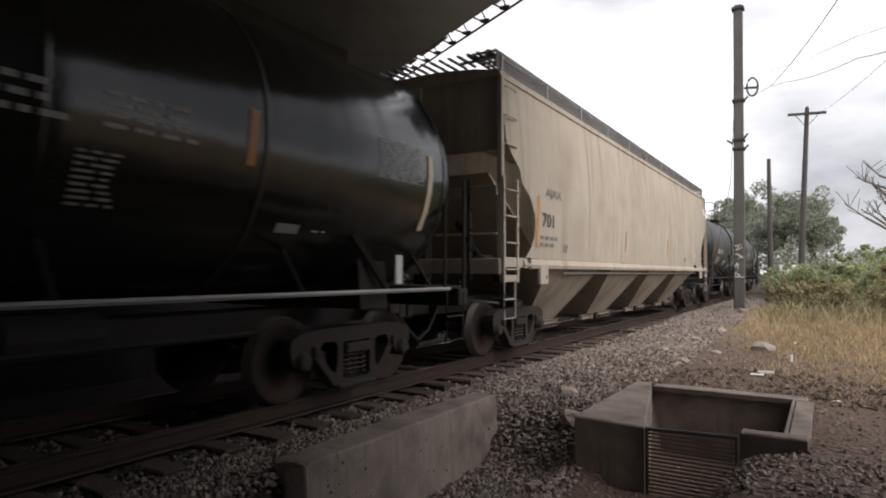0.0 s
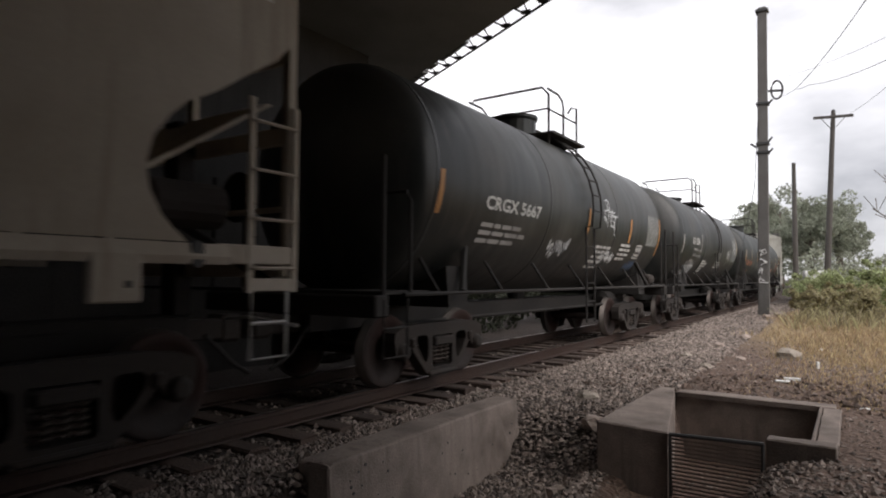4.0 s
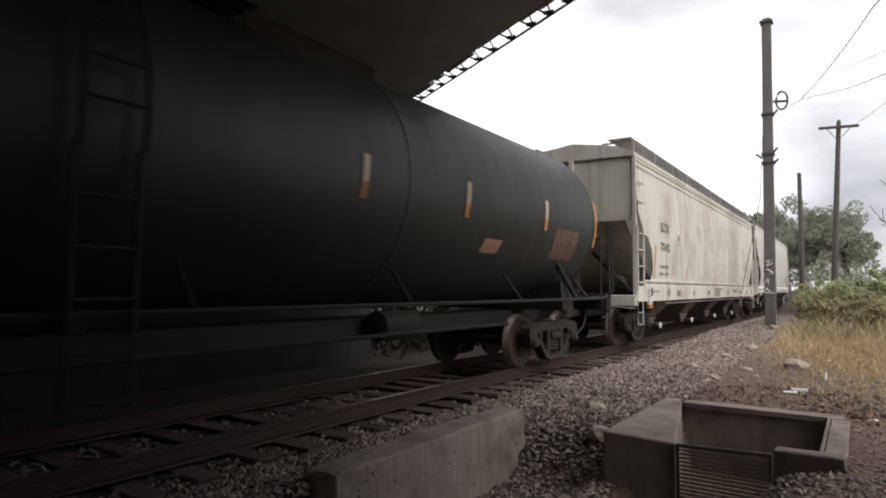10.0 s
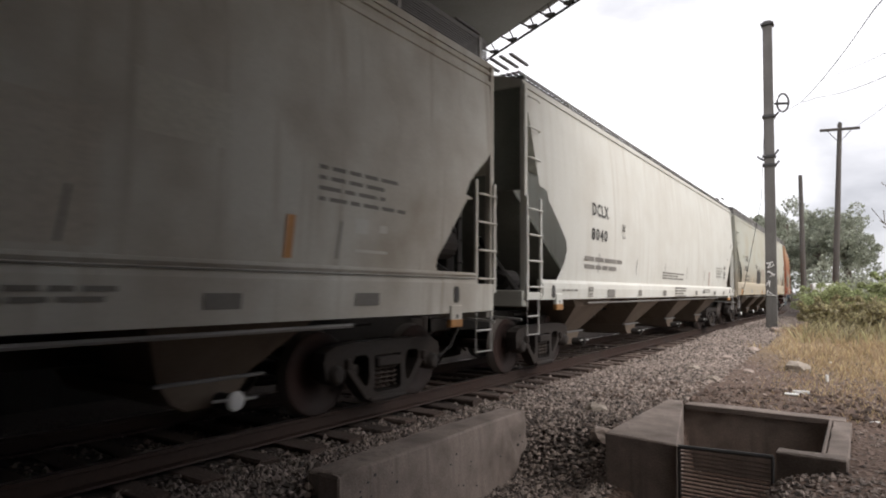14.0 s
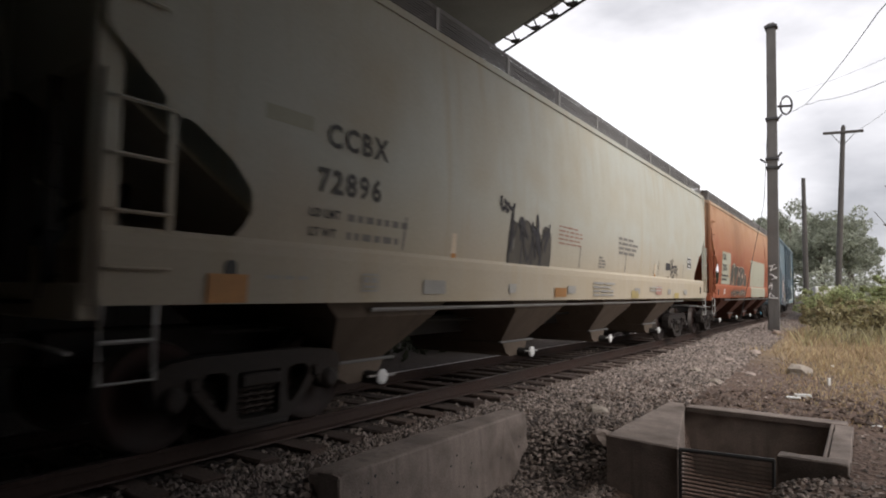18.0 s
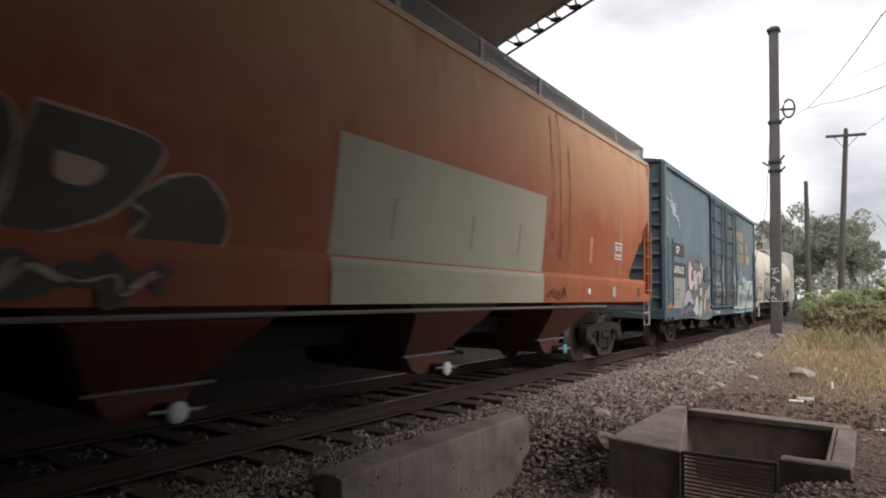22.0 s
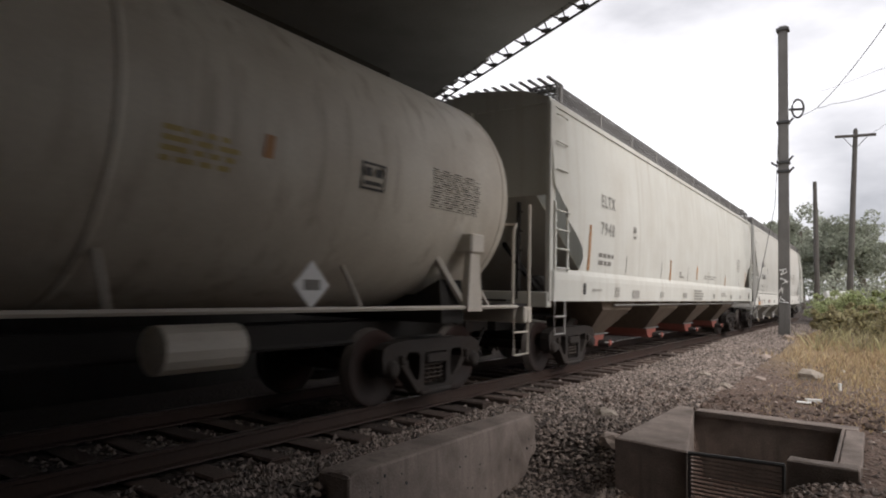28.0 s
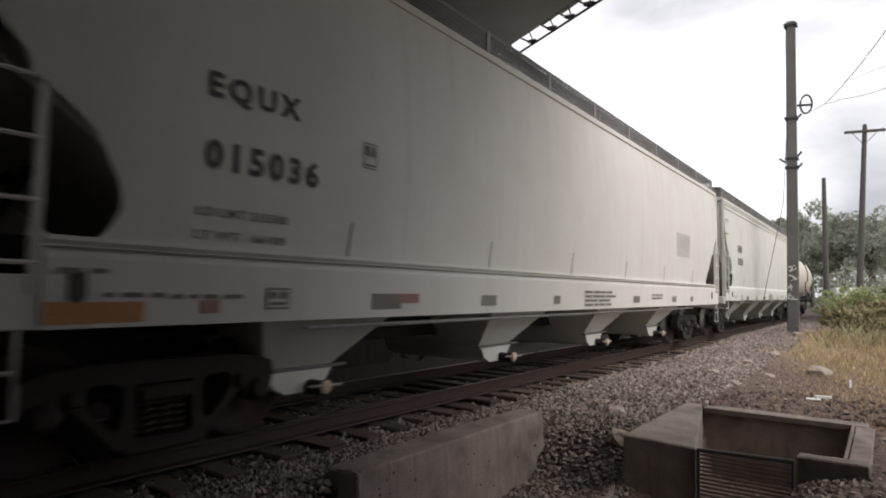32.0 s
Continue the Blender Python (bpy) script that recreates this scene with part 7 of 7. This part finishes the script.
    piece([(12.6, 1.0), (12.65, 1.2), (13.0, 1.18), (13.0, 1.0)], M_SPRAY_PEACH, None, off=0.014)
    piece([(9.95, 0.95), (10.5, 0.98), (12.0, 0.97), (14.6, 0.97), (14.6, 0.84), (12.0, 0.80), (10.3, 0.79)], M_SPRAY_TEAL, M_SPRAY_WHITE, 0.03)
    dr = lambda z: 1.588
    # muted, weathered spray on the doors
    for k, (y, z, w, h, m, wd) in enumerate(((5.75, 1.4, 1.9, 0.9, M_SPRAY_TAN, 0.16), (5.8, 1.5, 1.8, 1.2, M_SPRAY_STEEL, 0.1), (7.95, 1.35, 1.9, 1.0, M_SPRAY_BROWN, 0.2), (8.1, 1.5, 1.7, 0.8, M_SPRAY_TAN, 0.1),
                                             (5.9, 1.3, 1.6, 0.6, M_SPRAY_LILAC, 0.06), (8.0, 1.35, 1.8, 1.3, M_SPRAY_STEEL, 0.07), (6.2, 2.1, 1.4, 0.9, M_SPRAY_HAZE, 0.12), (8.3, 2.2, 1.4, 0.7, M_SPRAY_HAZE, 0.12), (6.9, 1.4, 0.8, 0.5, M_SPRAY_PALE, 0.05),
                                             (5.75, 1.75, 1.2, 0.25, M_SPRAY_PALE, 0.03), (8.4, 1.5, 1.4, 0.35, M_SPRAY_PALE, 0.03), (5.8, 1.2, 1.9, 0.5, M_SPRAY_DARK, 0.04), (8.2, 1.3, 1.6, 0.9, M_SPRAY_DARK, 0.035))):
        scrawl(car, y, z, w, h, m, dr, 300 + k, 7, wd, off=0.004 + 0.002 * k)
    for k, (y0_, y1_) in enumerate(((5.75, 7.8), (7.92, 9.97))):
        for j in range(4):
            part("door_rib", bx(1.585, 1.612, y0_, y1_, 1.16 + 0.13 * j, 1.19 + 0.13 * j, 0.006), M_SPRAY_BROWN if (j + k) % 2 else M_BLUE_DK, car)
    patch(car, "painted_panel", 7.05, 7.3, 1.9, 2.25, M_SPRAY_GREEN, dr, 0.003, label="faded green painted patch")
    patch(car, "painted_panel", 5.75, 7.8, 1.14, 1.34, M_SPRAY_TAN, dr, 0.02)
    patch(car, "painted_panel", 7.95, 9.95, 1.14, 1.3, M_SPRAY_BROWN, dr, 0.02)
    bm = bmesh.new()
    for pts in ([(0.70, 3.98), (0.83, 3.88), (0.90, 3.97)], [(0.2, 3.9), (0.28, 3.99), (0.48, 3.95), (0.7, 3.84), (0.88, 3.7)], [(0.6, 4.2), (0.72, 4.04), (0.86, 3.88), (0.97, 3.68)], [(0.76, 3.6), (0.86, 3.64), (0.9, 3.8), (0.99, 3.91), (1.04, 3.83), (0.93, 3.7), (1.08, 3.68), (1.14, 3.82)], [(1.0, 3.72), (1.12, 3.95), (1.18, 3.7)],
                [(0.9, 3.62), (1.05, 3.62), (1.28, 3.6), (1.45, 3.53), (1.56, 3.42), (1.63, 3.31)], [(1.4, 3.66), (1.47, 3.58)]):
        ribbon(bm, spline(pts), 0.035, lambda z: 1.512, 0.012)
    part("spray_tag", bm, M_SPRAY_WHITE, car, "thin white spray signature")
    scrawl(car, 6.0, 1.3, 3.6, 0.5, M_SPRAY_TAN, dr, 96, 14, 0.06, off=0.014)
    scrawl(car, 6.4, 0.80, 0.9, 0.16, M_SPRAY_WHITE, lambda z: 1.508, 97, 7, 0.03)
    bars(car, 9.0, 4.2, 6, 0.6, 0.1, M_YELLOW, dr, 98, words=2)
    bars(car, 12.0, 1.75, 2, 0.25, 0.06, M_INK, lambda z: 1.56, 99, words=1)
    truck(car, 2.2)
    truck(car, L - 2.2)
    CARS.append((car, y0, L, 2.2, L - 2.2))
    return car


bc = box_car(156.0, 15.45)


# ---- trees, bushes and dry grass ----
def leaf_material(name, color, vary=0.4, translucent=0.4):
    mat = bpy.data.materials.new(name)
    ns, ln, bsdf = nodes_of(mat)
    geo = ns.new("ShaderNodeNewGeometry")
    hsv = ns.new("ShaderNodeHueSaturation")
    hsv.inputs["Color"].default_value = (*color, 1)
    mr = ns.new("ShaderNodeMapRange")
    mr.inputs["To Min"].default_value, mr.inputs["To Max"].default_value = 1 - vary, 1 + vary
    ln.new(geo.outputs["Random Per Island"], mr.inputs["Value"])
    ln.new(mr.outputs["Result"], hsv.inputs["Value"])
    mh = ns.new("ShaderNodeMapRange")
    mh.inputs["To Min"].default_value, mh.inputs["To Max"].default_value = 0.48, 0.52
    ln.new(geo.outputs["Random Per Island"], mh.inputs["Value"])
    ln.new(mh.outputs["Result"], hsv.inputs["Hue"])
    ln.new(hsv.outputs["Color"], bsdf.inputs["Base Color"])
    bsdf.inputs["Roughness"].default_value = 0.65
    tr = ns.new("ShaderNodeBsdfTranslucent")
    ln.new(hsv.outputs["Color"], tr.inputs["Color"])
    mix = ns.new("ShaderNodeMixShader")
    mix.inputs["Fac"].default_value = translucent
    out = [n for n in ns if n.type == "OUTPUT_MATERIAL"][0]
    ln.new(bsdf.outputs["BSDF"], mix.inputs[1])
    ln.new(tr.outputs["BSDF"], mix.inputs[2])
    ln.new(mix.outputs["Shader"], out.inputs["Surface"])
    return mat


M_LEAF = leaf_material("tree_leaf", (0.31, 0.33, 0.26), translucent=0.5)
M_LEAF2 = leaf_material("bush_leaf", (0.35, 0.385, 0.20), 0.5)
# near-black leaf colour keeps the gaps below the train dark
M_GAP_SCREEN = leaf_material("gap_screen_leaf", (0.05, 0.055, 0.035), 0.4)
M_LEAF3 = leaf_material("weed_leaf", (0.35, 0.31, 0.18), 0.5)
M_GRASS = leaf_material("dry_grass", (0.49, 0.37, 0.225), 0.28)
M_GRASS2 = leaf_material("olive_grass", (0.30, 0.235, 0.145), 0.3)
M_BARK = surface("bark", (0.16, 0.135, 0.11), 0.95, amount=0.5, grain=0.4, bump=0.5)


def leaf_cloud(centers, radii, per, size, rng, squash=0.8):
    """Many small leaves round the given clump centres: two triangles each."""
    verts, faces = [], []
    n = 0
    for c, r in zip(centers, radii):
        d = rng.normal(size=(per, 3))
        d /= np.linalg.norm(d, axis=1, keepdims=True)
        p = c + d * (r * rng.uniform(0.35, 1.0, (per, 1)) ** 0.6) * (1, 1, squash)
        a = rng.normal(size=(per, 3))
        a /= np.linalg.norm(a, axis=1, keepdims=True)
        b = np.cross(a, rng.normal(size=(per, 3)))
        b /= np.linalg.norm(b, axis=1, keepdims=True) + 1e-9
        s = size * rng.uniform(0.6, 1.4, (per, 1))
        quad = np.stack([p - a * s, p + b * s * 0.45, p + a * s, p - b * s * 0.45], 1)
        verts.append(quad.reshape(-1, 3))
        idx = np.arange(per)[:, None] * 4 + n
        faces.append(idx + np.array([0, 1, 2, 3]))
        n += per * 4
    return np.concatenate(verts), np.concatenate(faces)


def mesh_of(name, verts, faces, mat):
    me = bpy.data.meshes.new(name)
    me.from_pydata(verts.tolist(), [], faces.tolist())
    me.materials.append(mat)
    return me


def tree(x, y, height, spread, seed, bare=False):
    rng = np.random.default_rng(seed)
    th = thing("tree", "bare grey-brown tree with thin branches" if bare else "tall hazy green tree with an uneven leafy crown", "tree", "trees beyond the field" if not bare else "")
    z0 = ground_height(x, y) - 0.2
    th.location = (x, y, z0)
    bm = bmesh.new()
    tips = []
    top = height * (0.75 if not bare else 0.9)
    trunk = [(0, 0, 0)]
    p = Vector((0, 0, 0))
    for k in range(5):
        p = p + Vector((rng.uniform(-0.25, 0.25), rng.uniform(-0.25, 0.25), top / 5))
        trunk.append(tuple(p))
    for k in range(5):
        r0 = 0.28 * height / 12 * (1 - k / 6.5)
        tube(bm, [trunk[k], trunk[k + 1]], r0, 7)
    part("trunk", bm, M_BARK, th)
    limbs = 9 if not bare else 14
    for k in range(limbs):
        f = rng.uniform(0.3, 0.95)
        base = Vector(trunk[min(4, int(f * 5))]).lerp(Vector(trunk[min(5, int(f * 5) + 1)]), f * 5 % 1)
        a = rng.uniform(0, 6.283)
        ln_ = spread * rng.uniform(0.45, 0.95) * (1.15 - 0.5 * f)
        mid = base + Vector((math.cos(a) * ln_ * 0.55, math.sin(a) * ln_ * 0.55, ln_ * rng.uniform(0.2, 0.5)))
        tip = base + Vector((math.cos(a) * ln_, math.sin(a) * ln_, ln_ * rng.uniform(0.4, 0.9)))
        bl = bmesh.new()
        tube(bl, [base, mid], 0.09 * height / 12, 5)
        tube(bl, [mid, tip], 0.05 * height / 12, 5)
        if bare:
            for _ in range(5):
                q = mid.lerp(tip, rng.uniform(0, 1))
                tube(bl, [q, q + Vector((rng.uniform(-1, 1), rng.uniform(-1, 1), rng.uniform(0.2, 1.2))) * spread * 0.3], 0.025, 4)
        part("limb", bl, M_BARK, th)
        tips += [mid, tip]
    if bare:
        return th
    centers, radii = [], []
    for q in tips:
        for _ in range(2):
            centers.append(np.array(q) + rng.normal(size=3) * spread * 0.14)
            radii.append(spread * rng.uniform(0.16, 0.34))
    for _ in range(16):
        a, rr = rng.uniform(0, 6.283), spread * rng.uniform(0.1, 0.8)
        centers.append(np.array((math.cos(a) * rr, math.sin(a) * rr, height * rng.uniform(0.42, 0.97) - rr * 0.3)))
        radii.append(spread * rng.uniform(0.15, 0.3))
    v, f = leaf_cloud(centers, radii, 130, 0.19 * height / 12, rng)
    part("crown", mesh_of("crown", v, f, M_LEAF), None, th)
    return th


def bush(x, y, height, spread, seed, mat, leaf=0.07, per=120, clumps=22):
    rng = np.random.default_rng(seed)
    th = thing("bush", "dense green roadside bush behind the dry grass" if mat is M_LEAF2 else "yellowish weedy shrub at the edge of the grass", "bush", "bushes in the field")
    th.location = (x, y, ground_height(x, y) - 0.05)
    bm = bmesh.new()
    centers, radii = [], []
    for k in range(clumps):
        a, rr = rng.uniform(0, 6.283), spread * rng.uniform(0, 0.85)
        c = np.array((math.cos(a) * rr, math.sin(a) * rr, height * rng.uniform(0.2, 0.9) * (1 - 0.3 * rr / spread)))
        centers.append(c)
        radii.append(height * rng.uniform(0.10, 0.26))
        if k % 3 == 0:
            # a long shoot that stands out of the mass
            centers.append(c + np.array((rng.uniform(-0.3, 0.3), rng.uniform(-0.3, 0.3), height * rng.uniform(0.15, 0.38))))
            radii.append(height * rng.uniform(0.05, 0.10))
        if k % 2 == 0:
            tube(bm, [(c[0] * 0.3, c[1] * 0.3, 0), tuple(c)], 0.014, 4)
    part("stems", bm, M_BARK, th)["label"] = "thin woody stems"
    v, f = leaf_cloud(centers, radii, per, leaf, rng)
    part("foliage", mesh_of("foliage", v, f, mat), None, th)
    return th


TREES = ((-21, 168, 21.5, 6.5), (-17, 150, 19.5, 6.0), (-12.5, 128, 16.5, 5.5), (-8.6, 104, 15.6, 5.2), (-4.4, 95, 14.0, 4.6), (-0.9, 92, 12.8, 4.0), (13.5, 97, 12.6, 5.0),
         (19, 100, 12.8, 5.2), (25, 104, 13, 5.4), (32, 108, 13, 5.4), (-6, 120, 14.6, 5), (-1.6, 112, 15.0, 4.8), (18, 122, 14, 5.4))
for k, (x, y, h, sp) in enumerate(TREES):
    tree(x, y, h, sp, 100 + k)
tree(3.9, 50, 10.4, 3.3, 150, bare=True)

BUSHES = ((-0.6, 31.0, 1.9, 1.5, 0), (0.9, 29.5, 2.1, 1.6, 0), (2.6, 28.0, 2.4, 1.8, 0), (4.6, 27.0, 2.6, 1.9, 0), (6.8, 27.5, 2.8, 2.0, 0), (9.2, 28.5, 2.8, 2.2, 0), (2.0, 33.5, 2.5, 2.0, 0), (5.0, 33.0, 2.8, 2.2, 0), (8.5, 34, 3.0, 2.4, 0),
          (-1.4, 37.0, 2.0, 1.6, 0), (12, 31, 3.0, 2.4, 0), (-1.1, 26.5, 1.3, 1.1, 1), (0.4, 24.6, 1.4, 1.2, 1), (2.0, 23.4, 1.6, 1.3, 1), (3.6, 22.4, 1.7, 1.3, 1), (5.2, 22.6, 1.9, 1.5, 1), (-2.2, 42, 1.5, 1.4, 0), (-2.4, 50, 1.8, 1.5, 0), (-1.6, 39.6, 1.75, 1.3, 0), (-0.3, 38.8, 1.75, 1.4, 0))
for k, (x, y, h, sp, w) in enumerate(BUSHES):
    bush(x, y, h, sp, 200 + k, M_LEAF3 if w else M_LEAF2)


def undergrowth():
    """Low dark shrubs in front of the far trees, too many to count."""
    rng = np.random.default_rng(7)
    centers, radii = [], []
    for _ in range(560):
        x, y = rng.uniform(-14, 40), rng.uniform(70, 118)
        if x < -5.78 - max(0, y - 42) ** 2 / 440 + 4:
            continue
        centers.append(np.array((x, y, rng.uniform(0.3, 3.8))))
        radii.append(rng.uniform(0.8, 1.8))
    v, f = leaf_cloud(centers, radii, 60, 0.22, rng)
    ob = new("undergrowth", mesh_of("undergrowth", v, f, M_LEAF))
    tagged(ob, "dark green undergrowth below the far trees", "shrubs", kind="stuff")


undergrowth()


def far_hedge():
    """Dark leaf mass added beyond the track to darken gaps under and between cars."""
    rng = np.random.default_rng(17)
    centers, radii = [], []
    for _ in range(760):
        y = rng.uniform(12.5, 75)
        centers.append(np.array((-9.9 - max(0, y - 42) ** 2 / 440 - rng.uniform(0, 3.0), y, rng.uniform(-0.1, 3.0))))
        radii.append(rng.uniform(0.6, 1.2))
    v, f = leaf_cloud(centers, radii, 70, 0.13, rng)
    tagged(new("far_hedge", mesh_of("far_hedge", v, f, M_GAP_SCREEN)), "dark leafy screen added beyond the track to darken the gaps", "shrubs", kind="stuff")


far_hedge()


def grass(name, count, region, height, mat, label, seed, width=0.012):
    rng = np.random.default_rng(seed)
    verts, faces = [], []
    n = 0
    for _ in range(count):
        x, y = region(rng)
        if noise.noise((x * 0.5, y * 0.5, 9)) < -0.25 and rng.uniform() < 0.8:
            continue
        z = ground_height(x, y)
        h = height * rng.uniform(0.35, 1.1) * (min(1.0, max(0.25, (y - 9.0) / 9.0)) if height < 0.5 else 1.0)
        a = rng.uniform(0, 6.283)
        lean = h * rng.uniform(0.3, 1.3)
        dx, dy = math.cos(a), math.sin(a)
        w = width * rng.uniform(0.6, 1.5)
        b = rng.uniform(0, 6.283)
        wx, wy = math.cos(b) * w, math.sin(b) * w
        verts += [(x - wx, y - wy, z - 0.03), (x + wx, y + wy, z - 0.03), (x + dx * lean * 0.4 + wx * 0.7, y + dy * lean * 0.4 + wy * 0.7, z + h * 0.6), (x + dx * lean * 0.4 - wx * 0.7, y + dy * lean * 0.4 - wy * 0.7, z + h * 0.6), (x + dx * lean, y + dy * lean, z + h)]
        faces += [(n, n + 1, n + 2, n + 3), (n + 3, n + 2, n + 4)]
        n += 5
    me = bpy.data.meshes.new(name)
    me.from_pydata(verts, [], faces)
    me.materials.append(mat)
    return tagged(new(name, me), label, "grass", kind="stuff")


def field(g):
    while True:
        y = 9.6 + 19 * g.uniform() ** 1.15
        x = g.uniform(-2.7, 8.0)
        # thins out towards the bare soil and the ballast
        edge = x + 0.20 * min(y, 19.0) - 2.1
        if edge + 0.9 * noise.noise((x * 0.8, y * 0.8, 2)) > 1.9 * g.uniform() ** 2 - 0.75:
            return x, y


grass("dry_grass", 30000, field, 0.23, M_GRASS, "dry straw-coloured grass beside the railway", 5, 0.009)
grass("olive_grass", 9000, field, 0.25, M_GRASS2, "olive-brown stalks among the dry grass", 15, 0.009)
grass("green_weeds", 3000, lambda g: (g.uniform(-1.6, 8), g.uniform(20, 28)), 0.6, M_LEAF3, "greenish weeds among the dry grass", 6, 0.02)
grass("grass_tufts", 1500, lambda g: (g.uniform(-1.6, 2.5), g.uniform(9.6, 15)), 0.16, M_GRASS, "short dry tufts on the bare soil", 8, 0.008)

# ---- loose stones, clods and litter ----
M_CLOD = surface("dark_clod", (0.11, 0.075, 0.057), 0.95, amount=0.4, grain=0.4, bump=0.5, vary=0.4, island=True)
M_PALE = surface("pale_stone", (0.33, 0.285, 0.235), 0.9, amount=0.4, grain=0.3, bump=0.4)
stones("soil_clods", 520, lambda g: (g.uniform(-3.6, 0.8), 9.5 + 2.2 * g.uniform() ** 1.6), 0.055, 11, M_CLOD, "dark clods of dug soil behind the drain", "soil")
stones("path_stones", 5000, lambda g: (g.uniform(-2.6, 2.2), 3.0 + 14 * g.uniform() ** 1.3), 0.026, 12, M_STONE, "small stones strewn over the brown soil", "gravel")
stones("far_ballast", 9000, lambda g: (g.uniform(-4.4, -2.2), g.uniform(12, 40)), 0.045, 13, M_STONE, "grey crushed stone along the shoulder", "gravel")


def boulder(x, y, r, seed, mat, label, name="rock"):
    rng = random.Random(seed)
    bm = bmesh.new()
    bmesh.ops.create_icosphere(bm, subdivisions=2, radius=r)
    for v in bm.verts:
        v.co *= rng.uniform(0.7, 1.2)
        v.co.z *= 0.75
        v.co.x *= 1.25
    ob = part(name, bm, mat)
    ob.location = (x, y, ground_height(x, y) + r * 0.2)
    tagged(ob, label, "rock", "loose rocks")


boulder(-1.12, 14.3, 0.2, 1, M_PALE, "pale rough rock lying in the grass edge")
for k, (x, y, r) in enumerate(((-2.9, 13.4, 0.11), (-2.6, 15.5, 0.12), (-2.35, 17.5, 0.13), (-3.2, 8.6, 0.13), (-2.75, 7.6, 0.14), (-2.65, 6.2, 0.10), (-2.3, 12.2, 0.09), (-1.9, 13.6, 0.08), (-2.5, 24.5, 0.2), (-2.2, 26.2, 0.18))):
    boulder(x, y, r, 20 + k, M_PALE if k % 3 == 0 else M_STONE, "grey broken rock on the gravel")
for k, (x, y, w, d, h) in enumerate(((-0.96, 11.25, 0.2, 0.14, 0.02), (-0.84, 11.42, 0.24, 0.05, 0.05), (-0.55, 13.1, 0.05, 0.04, 0.13), (0.1, 9.7, 0.14, 0.05, 0.02), (-0.6, 15.8, 0.13, 0.06, 0.03))):
    ob = part("litter", bx(-w / 2, w / 2, -d / 2, d / 2, 0, h, 0.006), M_WHITE)
    ob.matrix_basis = Matrix.Translation((x, y, ground_height(x, y) + 0.01)) @ Matrix.Rotation(0.3 * k, 4, "Z")
    tagged(ob, "scrap of white litter on the soil", "litter", "scraps of litter")


def van(x, y):
    th = thing("parked_van", "white van parked beyond the bushes", "van", at=pose(x, y, -0.08, 0, 0, 6))
    bm = bmesh.new()
    prism(bm, [(-2.4, 0.35), (2.3, 0.35), (2.4, 0.9), (1.7, 1.15), (1.2, 1.95), (0.9, 2.05), (-2.3, 2.05), (-2.4, 1.9)], "x", -0.85, 0.85)
    for v in bm.verts:
        if v.co.z > 1.5:
            v.co.x *= 0.88
    bmesh.ops.bevel(bm, geom=bm.edges[:], offset=0.05, segments=2, affect="EDGES")
    part("body", bm, M_WHITE, th)
    for s in (-1, 1):
        part("side_window", bx(min(s * 0.80, s * 0.83), max(s * 0.80, s * 0.83), 0.2, 1.15, 1.25, 1.75, 0.01), M_INK, th)
        for yy in (-1.5, 1.5):
            part("wheel", lathe(bmesh.new(), [(s * 0.7, 0.3), (s * 0.72, 0.34), (s * 0.88, 0.34), (s * 0.9, 0.28)], "x", 18, cy=yy, cz=0.34), M_INK, th)


van(-2.0, 48)


# ---- the train's motion ----
def motions():
    """The whole train rolls past; every wheelset turns with the way it goes."""
    times = [k / 2 for k in range(65)]
    for car, y0, L, f, r in CARS:
        rows = []
        for t in times:
            s = y0 - gone(t)
            p1, _ = line(s + f)
            p2, _ = line(s + r)
            d = (p2 - p1).normalized()
            o = p1 - d * f
            rows.append((t, Matrix.Translation(o) @ Matrix.Rotation(math.atan2(-d.x, d.y), 4, "Z")))
        walk(car, rows)
    turn = [k / 15 for k in range(481)]
    way = [gone(t) for t in turn]
    for ax, car, y in WHEELSETS:
        base = Matrix.Translation((0, y, WHEEL_R))
        walk(ax, [(t, base @ Matrix.Rotation(w / WHEEL_R, 4, "X")) for t, w in zip(turn, way)])


motions()
